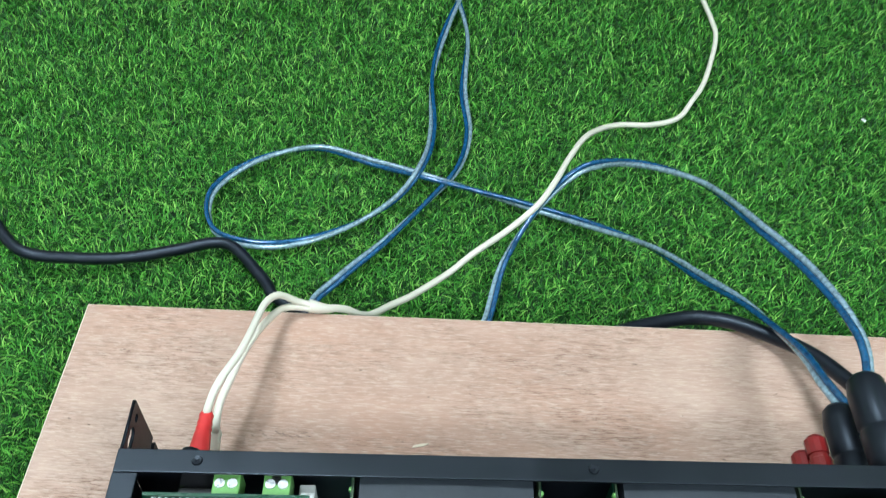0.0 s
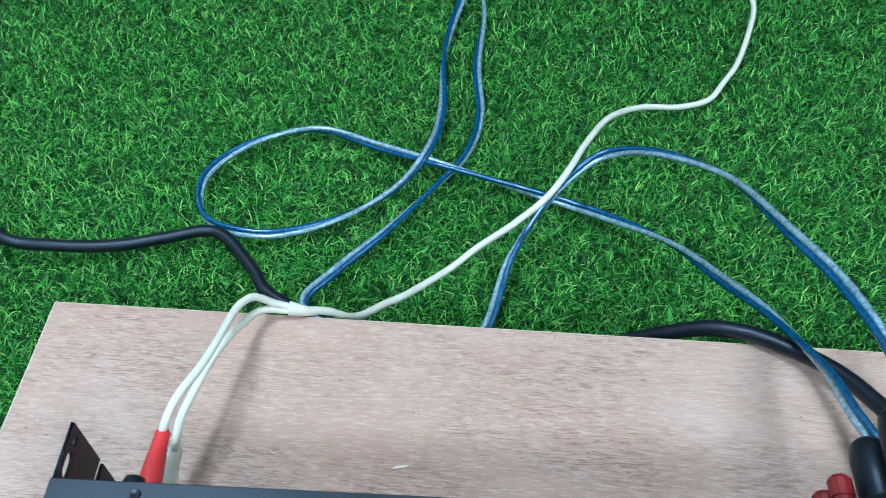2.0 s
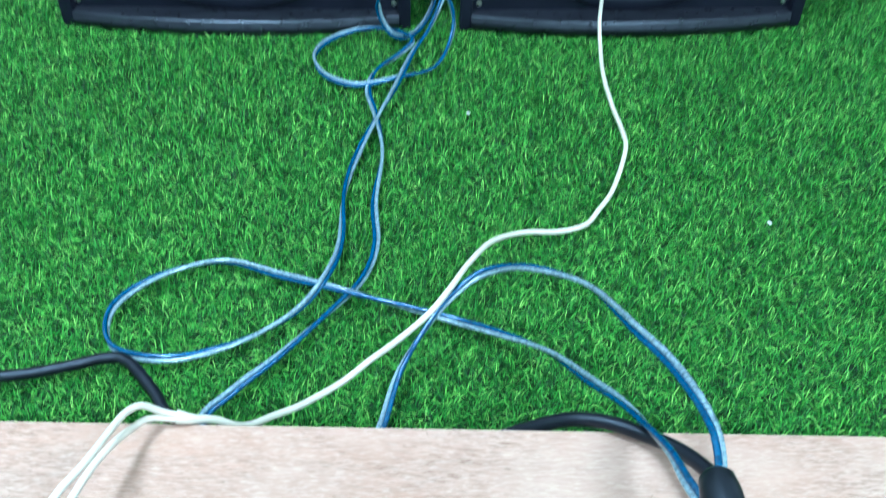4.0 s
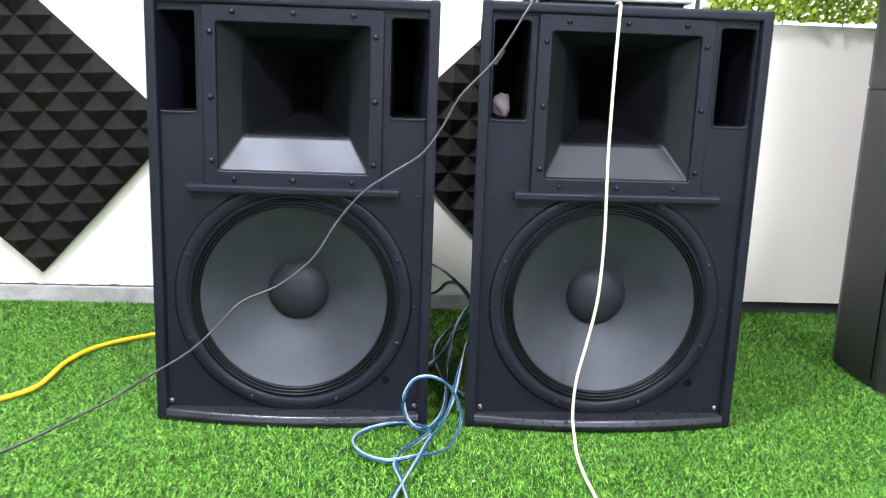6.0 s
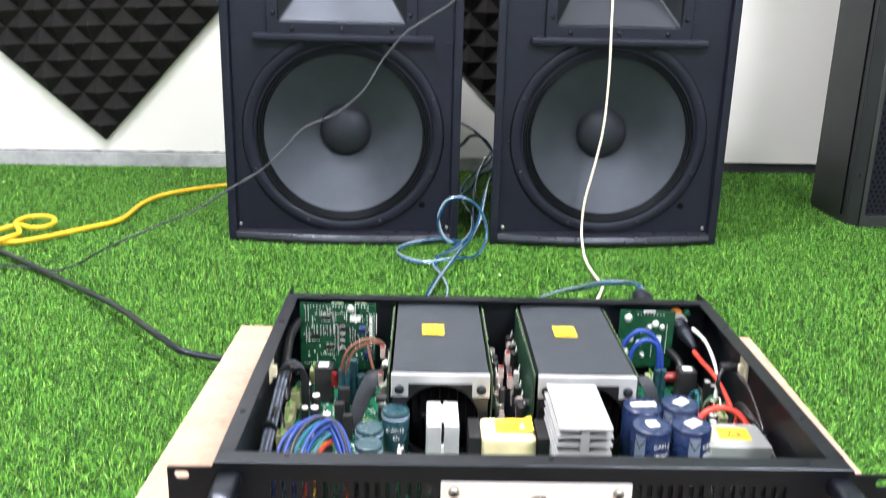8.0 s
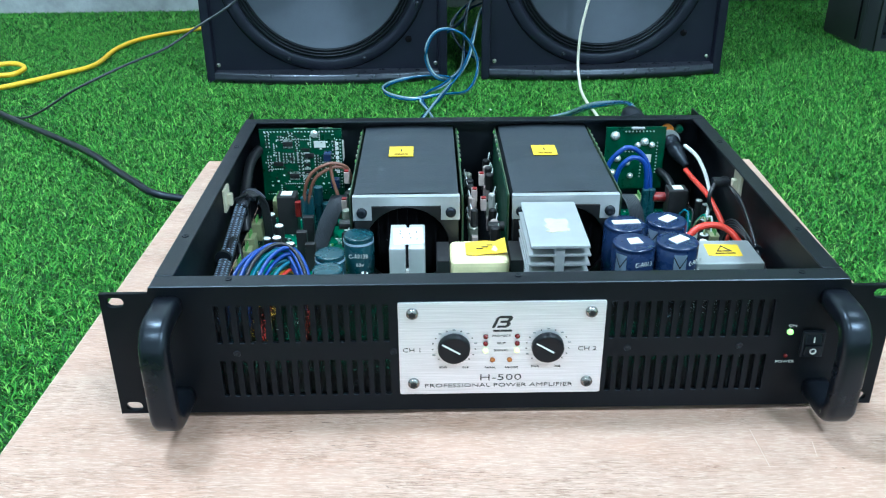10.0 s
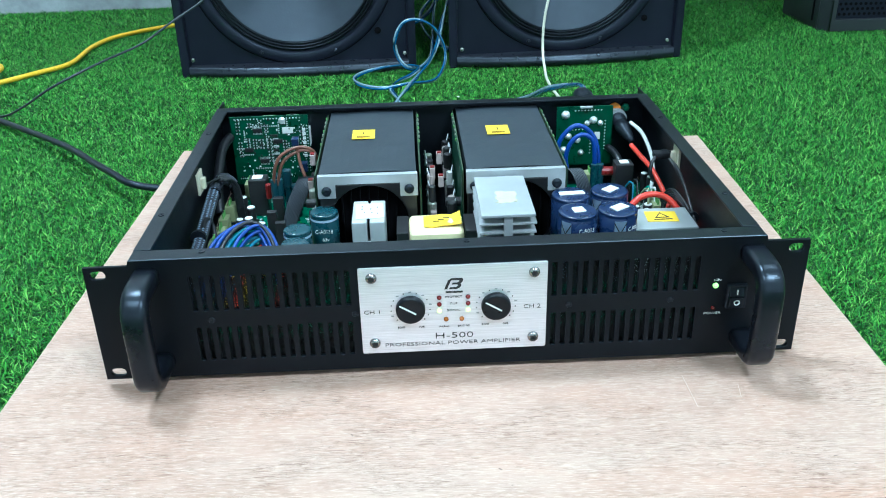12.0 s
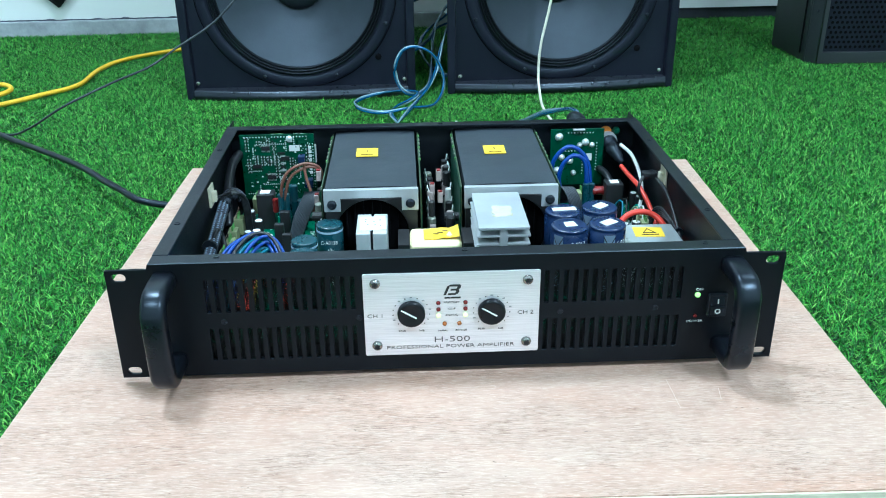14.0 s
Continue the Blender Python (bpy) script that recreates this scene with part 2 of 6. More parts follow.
def spline(points, step=0.006):
    """A smooth run through the points, evenly sampled."""
    p = [Vector(q) for q in points]
    p = [p[0] * 2 - p[1]] + p + [p[-1] * 2 - p[-2]]
    out = []
    for i in range(1, len(p) - 2):
        n = max(2, int((p[i + 1] - p[i]).length / step))
        for k in range(n):
            t = k / n
            a, b, c, d = p[i - 1], p[i], p[i + 1], p[i + 2]
            out.append(0.5 * (2 * b + (c - a) * t + (2 * a - 5 * b + 4 * c - d) * t * t + (3 * b - a - 3 * c + d) * t ** 3))
    out.append(p[-2])
    return out


def add_tube(bm, path, r, seg=8, offset=0.0, twist=0.0, flat=1.0, phase=0.0, taper=None):
    """A sheath swept along the path; offset and twist lay two cores side by side."""
    path = [Vector(q) for q in path]
    up = Vector((0, 0, 1))
    rings, run = [], 0.0
    for i, q in enumerate(path):
        t = (path[min(i + 1, len(path) - 1)] - path[max(i - 1, 0)]).normalized()
        if i:
            run += (q - path[i - 1]).length
        side = t.cross(up)
        if side.length < 0.05:
            side = rings_side if i else Vector((1, 0, 0))
        side.normalize()
        if i and side.dot(rings_side) < 0:
            side = -side
        rings_side = side
        nrm = side.cross(t).normalized()
        a0 = phase + twist * run
        c = q + offset * (math.cos(a0) * side + math.sin(a0) * nrm)
        rr = r * (taper(i / (len(path) - 1)) if taper else 1.0)
        rings.append([bm.verts.new(c + rr * (math.cos(2 * math.pi * k / seg) * side + flat * math.sin(2 * math.pi * k / seg) * nrm)) for k in range(seg)])
    for a, b in zip(rings, rings[1:]):
        for k in range(seg):
            f = bm.faces.new((a[k], a[(k + 1) % seg], b[(k + 1) % seg], b[k]))
            f.smooth = True
    bm.faces.new(rings[0])
    bm.faces.new(rings[-1])
    return bm


def tube(path, r, seg=8, **kw):
    return add_tube(bmesh.new(), path, r, seg, **kw)


def plate(outlines, thick, bevel=0.0, m=None):
    """A flat plate with holes: the first outline is the edge, the others are cut out. Drawn in x, z; thickness along y."""
    cu = bpy.data.curves.new("outline", "CURVE")
    cu.dimensions, cu.fill_mode, cu.extrude, cu.bevel_depth, cu.bevel_resolution = "2D", "BOTH", thick / 2 - bevel, bevel, 1
    cu.offset = -bevel
    for o in outlines:
        sp = cu.splines.new("POLY")
        sp.points.add(len(o) - 1)
        for i, (x, z) in enumerate(o):
            sp.points[i].co = (x, z, 0, 1)
        sp.use_cyclic_u = True
    ob = bpy.data.objects.new("outline", cu)
    me = bpy.data.meshes.new_from_object(ob)
    me.transform((m or Matrix.Identity(4)) @ Matrix.Rotation(radians(90), 4, "X"))
    bpy.data.objects.remove(ob)
    bpy.data.curves.remove(cu)
    bm = bmesh.new()
    bm.from_mesh(me)
    bmesh.ops.remove_doubles(bm, verts=bm.verts[:], dist=1e-5)
    bm.to_mesh(me)
    bm.free()
    return me


def prism(plan, z0, z1, bevel=0.0):
    """An upright block over an outline in x, y."""
    bm = bmesh.new()
    lo = [bm.verts.new((x, y, z0)) for x, y in plan]
    hi = [bm.verts.new((x, y, z1)) for x, y in plan]
    n = len(plan)
    for k in range(n):
        bm.faces.new((lo[k], lo[(k + 1) % n], hi[(k + 1) % n], hi[k]))
    bm.faces.new(lo)
    bm.faces.new(hi)
    bmesh.ops.recalc_face_normals(bm, faces=bm.faces[:])
    if bevel:
        bmesh.ops.bevel(bm, geom=bm.edges[:], offset=bevel, segments=2, affect="EDGES", profile=0.6)
    return bm


def rect(x0, z0, x1, z1, r=0.0, n=4):
    if r <= 0:
        return [(x0, z0), (x1, z0), (x1, z1), (x0, z1)]
    out = []
    for cx, cz, a in ((x1 - r, z0 + r, -90), (x1 - r, z1 - r, 0), (x0 + r, z1 - r, 90), (x0 + r, z0 + r, 180)):
        for k in range(n + 1):
            w = radians(a + 90 * k / n)
            out.append((cx + r * math.cos(w), cz + r * math.sin(w)))
    return out


def ring(cx, cz, r, n=48):
    return [(cx + r * math.cos(2 * math.pi * k / n), cz + r * math.sin(2 * math.pi * k / n)) for k in range(n)]


def lettering(name, words, size, mat, parent, m, align="CENTER", spacing=1.0, wide=1.0):
    """Flat letters in x, z facing -y."""
    cu = bpy.data.curves.new("letters", "FONT")
    cu.body, cu.size, cu.align_x, cu.align_y, cu.extrude, cu.space_character, cu.resolution_u = words, size, align, "CENTER", 0.00015, spacing, 2
    cu.offset = -0.012 * size
    ob = bpy.data.objects.new("letters", cu)
    me = bpy.data.meshes.new_from_object(ob)
    me.transform(m @ Matrix.Rotation(radians(90), 4, "X") @ Matrix.Diagonal((wide, 1, 1, 1)))
    bpy.data.objects.remove(ob)
    bpy.data.curves.remove(cu)
    return part(name, me, mat, parent)


def set_structure(name, bm, mat, label, category):
    return tagged(part(name, bm, mat, None), label, category, "", "structure")


# ---------- setting ----------
GROUND = -0.010
WYAW = 3.6
WALL = pose(0, 1.806, 0, 0, 0, WYAW)          # wall frame: x along the wall, y into it, z up

X0, X1, Y0 = -3.0, 3.2, -3.2
ground = set_structure("ground", box((0.1, 0.2, GROUND - 0.05), (9.0, 9.0, 0.1)), M["soil"], "dark green backing sheet under the artificial turf", "floor")

# back wall: the part beside the joint stands 10 mm proud, the window opening cuts the other
JOINT, OPEN_L, OPEN_R, SILL, HEAD = -0.248, 0.633, 2.15, 0.720, 2.1
bm = bmesh.new()
add_box(bm, ((JOINT - 3.6) / 2, 0.095, 1.36), (3.6 + JOINT, 0.21, CEIL - 0.02), 0.0, WALL)
wedge = [[bm.verts.new(WALL @ Vector((u, y, z))) for u, y in ((JOINT, -0.010), (JOINT + 0.014, -0.0004), (JOINT, -0.0004))] for z in (0.01, CEIL - 0.01)]
for k in range(3):
    bm.faces.new((wedge[0][k], wedge[0][(k + 1) % 3], wedge[1][(k + 1) % 3], wedge[1][k]))
bmesh.ops.recalc_face_normals(bm, faces=bm.faces[:])
wall_n = set_structure("wall_north", bm, M["wall"], "white painted plaster wall panel with a vertical joint", "wall")
bm = bmesh.new()
add_box(bm, ((OPEN_L + JOINT) / 2 + 0.001, 0.10, 1.3625), (OPEN_L - JOINT - 0.002, 0.20, CEIL - 0.025), 0.0, WALL)
add_box(bm, ((OPEN_L + OPEN_R) / 2, 0.10, (0.025 + SILL) / 2), (OPEN_R - OPEN_L, 0.20, SILL - 0.025), 0.0, WALL)
add_box(bm, ((OPEN_L + OPEN_R) / 2, 0.10, (HEAD + CEIL) / 2), (OPEN_R - OPEN_L, 0.20, CEIL - HEAD), 0.0, WALL)
add_box(bm, ((OPEN_R + 3.6) / 2, 0.10, 1.36), (3.6 - OPEN_R, 0.20, CEIL - 0.02), 0.0, WALL)
wall_w = set_structure("wall_window", bm, M["wall"], "white painted wall with a wide window opening above its sill", "wall")
bm = bmesh.new()
add_box(bm, (-1.5, 0.057, 0.007), (4.2, 0.15, 0.050), 0.004, WALL)
kerb = set_structure("baseboard", bm, M["concrete"], "rough grey concrete kerb along the foot of the wall", "kerb")
bm = bmesh.new()
add_box(bm, (2.1, 0.09, 0.007), (3.0, 0.16, 0.035), 0.0, WALL)
# ragged dark edge where the wall paint ends above the kerb
rag = bmesh.new()
last = None
for k in range(720):
    u = -3.2 + 0.0041 * k
    h = 0.0355 + 0.0030 * noise.noise(Vector((u * 40, 0.0, 0.0))) + 0.006 * max(0.0, noise.noise(Vector((u * 9, 4.0, 0.0)))) * (1 + noise.noise(Vector((u * 150, 2.0, 0.0))))
    pair = [rag.verts.new(WALL @ Vector((u, -0.0116, 0.0312))), rag.verts.new(WALL @ Vector((u, -0.0116, h)))]
    if last:
        rag.faces.new((last[0], pair[0], pair[1], last[1]))
    last = pair
bmesh.ops.solidify(rag, geom=rag.faces[:], thickness=-0.0012)
set_structure("paint_edge", rag, material("bare dark plaster", (0.13, 0.14, 0.19), 0.85, var=0.5, scale=60, bump=0.3, bump_scale=200), "ragged dark plaster line where the white paint has flaked", "trim")
gap = set_structure("trim", bm, M["gap"], "dark recessed strip under the white wall", "baseboard")
set_structure("wall_west", box((X0 - 0.05, -0.6, 1.35), (0.1, 6.4, CEIL)), M["wall"], "plain white painted side wall", "wall")
set_structure("wall_east", box((X1 + 0.05, -0.5, 1.35), (0.1, 6.6, CEIL)), M["wall"], "plain white painted side wall", "wall")
set_structure("wall_south", box((0.1, Y0 - 0.05, 1.35), (6.6, 0.1, CEIL)), M["wall"], "plain white painted wall behind the viewer", "wall")
set_structure("ceiling", box((0.1, -0.5, CEIL + 0.05), (6.8, 6.6, 0.1)), M["ceiling"], "plain white ceiling", "ceiling")

glowing = glow("lamp diffuser", (1.0, 0.98, 0.95), 6.0)
lamp_frame = material("lamp frame", (0.8, 0.8, 0.8), 0.5)
for px, py, watts, size in PANELS:
    lp = thing("ceiling_light", pose(px, py, CEIL), "square white recessed ceiling light panel, switched on", "ceiling light", "ceiling lights")
    part("frame", plate([rect(-size / 2 - 0.03, -size / 2 - 0.03, size / 2 + 0.03, size / 2 + 0.03), rect(-size / 2 - 0.005, -size / 2 - 0.005, size / 2 + 0.005, size / 2 + 0.005)], 0.02, 0, pose(0, 0, -0.011, 90)), lamp_frame, lp)
    part("diffuser", box((0, 0, -0.006), (size + 0.008, size + 0.008, 0.01)), glowing, lp)
    li = bpy.data.lights.new("panel_lamp", "AREA")
    li.shape, li.size, li.energy, li.color = "SQUARE", size, watts, (1.0, 1.0, 1.0)
    lo = new("panel_lamp", li)
    lo.matrix_basis = pose(px, py, CEIL - 0.03)

# window: outside brightness, frame, ivy screen
win = thing("window_1", WALL, "wide window behind an ivy screen, bright daylight outside", "window", "", "structure")
outside = glow("overcast daylight", (0.93, 0.97, 1.0), 0.65)
part("outside", box((1.6, 0.60, 1.5), (3.4, 0.02, 3.0)), outside, win, "bright overcast daylight beyond the window")
part("window_frame", box((0.653, 0.12, 1.43), (0.036, 0.05, 1.30), 0.003), M["frame"], win)
part("mullion", box((0.676, 0.05, 1.40), (0.008, 0.012, 1.34)), M["darkframe"], win)
part("window_sill", box((0.663, 0.22, 0.755), (0.060, 0.06, 0.065), 0.003), M["frame"], win, "weathered brownish grey outer ledge")


# ---------- loudspeakers ----------
def loudspeaker(m, label, W=0.462, wx=0.0):
    """Two-way cabinet, front at y = 0, foot at z = 0."""
    H, D, B = 0.712, 0.43, 0.017
    sp = thing("loudspeaker", m, label, "loudspeaker", "pair of loudspeakers")
    # shell: a rim round the recessed baffle
    T = 0.075                                   # the sides draw in towards the back
    for k in (-1, 1):
        part("side_panel", prism([(k * (W / 2), 0.0), (k * (W / 2 - T), D), (k * (W / 2 - T - B), D), (k * (W / 2 - B), 0.0)], 0.0, H, 0.004), M["cab"], sp)
    e = W / 2 - 0.003
    part("top_panel", prism([(-e, 0.001), (e, 0.001), (e - T, D - 0.002), (-e + T, D - 0.002)], H - B, H - 0.0008, 0.004), M["cab"], sp)
    part("bottom_panel", prism([(-e, 0.001), (e, 0.001), (e - T, D - 0.002), (-e + T, D - 0.002)], 0.001, B, 0.004), M["cab"], sp)
    part("back_panel", box((0, D - 0.012, H / 2), (W - 2 * T - 0.02, 0.016, H - 0.01)), M["cab"], sp)
    # foot lip, slightly bowed
    bm = bmesh.new()
    n = 16
    prev = None
    for i in range(n + 1):
        x = -W / 2 + 0.016 + (W - 0.032) * i / n
        bow = 0.024 * (1 - (2 * i / n - 1) ** 2)
        q = [bm.verts.new(v) for v in ((x, 0.012, 0.0240), (x, 0.001 - bow * 0.7, 0.0222), (x, -0.0010 - bow * 0.95, 0.0200), (x, -0.0004 - bow * 0.95, 0.0172), (x, -0.0026 - bow, 0.0150), (x, -0.0018 - bow, 0.0030), (x, 0.012, 0.002))]
        if prev:
            for k in range(6):
                bm.faces.new((prev[k], q[k], q[k + 1], prev[k + 1]))
        prev = q
    bmesh.ops.recalc_face_normals(bm, faces=bm.faces[:])
    part("foot_lip", bm, M["worn"], sp, "bowed foot lip rubbed shiny", smooth=True)
    # baffle with its openings
    wz, wr = 0.2195, 0.166
    hx0, hx1, hz0, hz1 = -0.121, 0.121, 0.434, 0.668
    holes = [ring(wx, wz, wr, 64), rect(hx0, hz0, hx1, hz1, 0.004), rect(-0.2125, 0.5265, -0.1545, 0.683, 0.006), rect(0.1545, 0.5265, 0.2125, 0.683, 0.006)]
    part("baffle", plate([rect(-W / 2 + B, B, W / 2 - B, H - B)] + holes, 0.018, 0.0, pose(0, 0.021, 0)), M["baffle"], sp)
    for s in (-1, 1):
        # port lined by a shallow moulded edge, duct behind coloured near-black as shade
        pm = [rect(s * 0.1835 - 0.0318, 0.5225, s * 0.1835 + 0.0318, 0.687, 0.007), rect(s * 0.1835 - 0.029, 0.5265, s * 0.1835 + 0.029, 0.683, 0.006)]
        po = part("port_rim", plate(pm, 0.0040, 0.0010, pose(0, 0.0125, 0)), M["baffle"], sp)
        bm = bmesh.new()
        for c, z in (((s * 0.1835 - 0.029, 0.11, 0.6045), (0.003, 0.17, 0.16)), ((s * 0.1835 + 0.029, 0.11, 0.6045), (0.003, 0.17, 0.16)), ((s * 0.1835, 0.11, 0.525), (0.06, 0.17, 0.003)), ((s * 0.1835, 0.11, 0.684), (0.06, 0.17, 0.003)), ((s * 0.1835, 0.195, 0.6045), (0.06, 0.003, 0.16))):
            add_box(bm, c, z)
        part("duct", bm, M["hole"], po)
    # horn: flange, bolts, flare in two steps
    fl = part("horn_flange", plate([rect(-0.143, 0.410, 0.143, 0.694, 0.006), rect(hx0, hz0, hx1, hz1, 0.004)], 0.008, 0.002, pose(0, 0.008, 0)), M["baffle"], sp, "black horn flange held by bolts")
    bolt = None
    spots = [(x, z) for z in (0.684, 0.421) for x in (-0.095, 0.0, 0.095)] + [(x, z) for x in (-0.130, 0.130) for z in (0.450, 0.551, 0.652)]
    for x, z in spots:
        if bolt is None:
            bolt = part("bolt", lathe((x, 0.0045, z), [(0.0048, 0), (0.0048, -0.002), (0.003, -0.0042), (0, -0.0046)], "y", 8), M["screw"], fl, smooth=True)
            first = (x, z)
        else:
            b2 = bolt.copy()
            scene.collection.objects.link(b2)
            b2.location = (x - first[0], 0, z - first[1])
    # horn: a wide outer flare that breaks into a long narrow throat, its corners softly rolled
    def corner_loop(y, xa, xb, za, zb, r):
        return [(x, y, z) for x, z in rect(xa, za, xb, zb, r, 5)]

    bm = bmesh.new()
    loops = []
    steps = ((0.0095, hx0, hx1, hz0, hz1, 0.0055), (0.0100, hx0, hx1, hz0, hz1, 0.0050), (0.050, -0.0895, 0.0895, 0.4845, 0.6510, 0.0045), (0.056, -0.086, 0.086, 0.4880, 0.6490, 0.0045), (0.190, -0.030, 0.030, 0.508, 0.632, 0.004), (0.300, -0.016, 0.016, 0.535, 0.600, 0.004))
    dense = [steps[0]]
    for a, b in zip(steps[1:], steps[2:]):      # close loops keep each wall of the flare flat
        dense += [a] + [tuple(p + (q - p) * f for p, q in zip(a, b)) for f in (0.05, 0.95)]
    for y, xa, xb, za, zb, r in dense + [steps[-1]]:
        loops.append([bm.verts.new(v) for v in corner_loop(y, xa, xb, za, zb, r)])
    for p, q in zip(loops, loops[1:]):
        n = len(p)
        for k in range(n):
            f = bm.faces.new((p[k], p[(k + 1) % n], q[(k + 1) % n], q[k]))
            f.smooth = True
    bmesh.ops.recalc_face_normals(bm, faces=bm.faces[:])
    hn = part("horn", bm, M["horn"], sp, "deep satin black rectangular horn")
    # near-black block closes the horn and paints the shade of its depth
    part("throat", box((0, 0.3155, 0.565), (0.060, 0.030, 0.12)), M["hole"], hn, "horn throat, its shade painted near-black")
    # ledge between horn and woofer
    part("ledge", box((0.002, 0.003, 0.405), (0.345, 0.022, 0.014), 0.004), M["baffle"], sp)
    # woofer
    fr = part("woofer_frame", lathe((wx, 0.012, wz), [(0.1970, 0), (0.1965, -0.0030), (0.1945, -0.0040), (0.1800, -0.0036), (0.1755, -0.0005), (0.171, 0.008), (0.196, 0.008)], "y", 72, False), M["baffle"], sp, smooth=True)
    part("frame_groove", lathe((wx, 0.0121, wz), [(0.1972, -0.0006), (0.1986, -0.0006), (0.1986, 0.001)], "y", 72, False), M["hole"], fr, smooth=True)
    for k in range(8):
        w = radians(22.5 + 45 * k)
        part("bolt", lathe((wx + 0.1885 * math.cos(w), 0.0085, wz + 0.1885 * math.sin(w)), [(0.0042, 0), (0.0040, -0.0018), (0.0018, -0.0030), (0, -0.0020)], "y", 8), M["screw"], fr)
    prof = []
    for i in range(25):
        t = i / 24
        prof.append((0.172 - 0.016 * t, 0.010 - 0.0035 * abs(math.sin(3 * math.pi * t)) + 0.003 * t))
    part("surround", lathe((wx, 0, wz), prof, "y", 72, False), M["surround"], sp, "ribbed black rubber surround", smooth=True)
    cone = [(0.156 - (0.156 - 0.051) * t, 0.013 + 0.062 * t ** 0.92) for t in [i / 10 for i in range(11)]]
    part("cone", lathe((wx, 0, wz), cone, "y", 72, False), M["cone"], sp, "dark grey paper cone", smooth=True)
    dome = [(0.0525 * math.cos(a), 0.076 - 0.030 * math.sin(a)) for a in [radians(90 * i / 8) for i in range(9)]]
    part("dust_cap", lathe((wx, 0, wz), dome, "y", 48, False), M["dome"], sp, smooth=True)
    for x, z, r in ((-0.203, 0.40, 0.003), (0.203, 0.40, 0.003), (-0.203, 0.21, 0.003), (0.203, 0.21, 0.003), (0.157, 0.0805, 0.0065), (-0.208, 0.034, 0.0040), (0.208, 0.034, 0.0040)):
        part("screw", lathe((x, 0.0125, z), [(r, 0), (r, -0.002), (0, -0.003)], "y", 8), M["steel"] if r == 0.0040 else M["screw"] if r < 0.005 else M["hole"], sp)
    return sp


loudspeaker(pose(-0.1712, 1.0661, GROUND, 0, 0, 2.20), "black two-way loudspeaker without grille on the turf")
sp2 = loudspeaker(pose(0.3579, 1.0911, GROUND + 0.004, 0, 0, 4.87), "black two-way loudspeaker carrying an open laptop", 0.470, -0.003)
for x in (-0.17, 0.17):
    for y in (0.05, 0.34):
        part("foot", cyl((x * (1 - 0.7 * y), y, -0.0042), 0.014, 0.0052, "z", 16, 0.001), M["blackplastic"], sp2)
wad = thing("damping_wad", pose(0.3579, 1.0911, GROUND + 0.004, 0, 0, 4.87) @ pose(-0.184, 0.095, 0.5265), "pale grey damping fibre showing in a speaker port", "damping fibre")
bm = bmesh.new()
bmesh.ops.create_icosphere(bm, subdivisions=3, radius=0.017)
for v in bm.verts:
    v.co *= 1 + 0.35 * noise.noise(v.co * 90)
    v.co.z = max(v.co.z * 1.2, -0.018) + 0.018
part("fibre", bm, material("fibre", (0.24, 0.22, 0.26), 0.9, var=0.2, scale=80), wad, smooth=True)


# ---------- foam tiles on the wall ----------
def foam_tile(u, z, turn, mat, label):
    """Pyramid foam tile, 8 by 8, hung on a corner."""
    S, N, P, T = 0.490, 8, 0.030, 0.016
    ft = thing("foam_tile", WALL @ pose(u, 0.0 if u > JOINT else -0.01, z) @ Matrix.Rotation(radians(45 + turn), 4, "Y"), label, "acoustic foam", "acoustic foam tiles")
    part("base", box((0, -T / 2, 0), (S, T, S), 0.003), mat, ft)
    s = S / N
    me = None
    for i in range(N):
        for j in range(N):
            x, zz = -S / 2 + (i + 0.5) * s, -S / 2 + (j + 0.5) * s
            if me is None:
                bm = bmesh.new()
                h = s / 2 - 0.0006
                lo = [bm.verts.new((a * h, -T, b * h)) for a, b in ((-1, -1), (1, -1), (1, 1), (-1, 1))]
                k = 0.0022
                hi = [bm.verts.new((a * k, -T - P, b * k)) for a, b in ((-1, -1), (1, -1), (1, 1), (-1, 1))]
                for q in range(4):
                    bm.faces.new((lo[q], lo[(q + 1) % 4], hi[(q + 1) % 4], hi[q]))
                bm.faces.new(hi)
                bmesh.ops.recalc_face_normals(bm, faces=bm.faces[:])
                ob = part("pyramid", bm, mat, ft)
                me = ob.data
            else:
                ob = part("pyramid", me, None, ft)
            ob.location = (x, 0, zz)
    return ft


foam_tile(-0.919, 0.413, -2.5, M["foam"], "charcoal pyramid acoustic foam tile hung cornerwise on the wall")
foam_tile(0.2513, 0.4233, 1.0, M["foam"], "charcoal pyramid acoustic foam tile behind the loudspeakers")
foam_tile(-0.935, 1.105, 0.0, M["foam_brown"], "brown pyramid acoustic foam tile above a charcoal one")
foam_tile(0.2725, 1.143, 0.0, M["foam_brown"], "brown pyramid acoustic foam tile high on the wall")


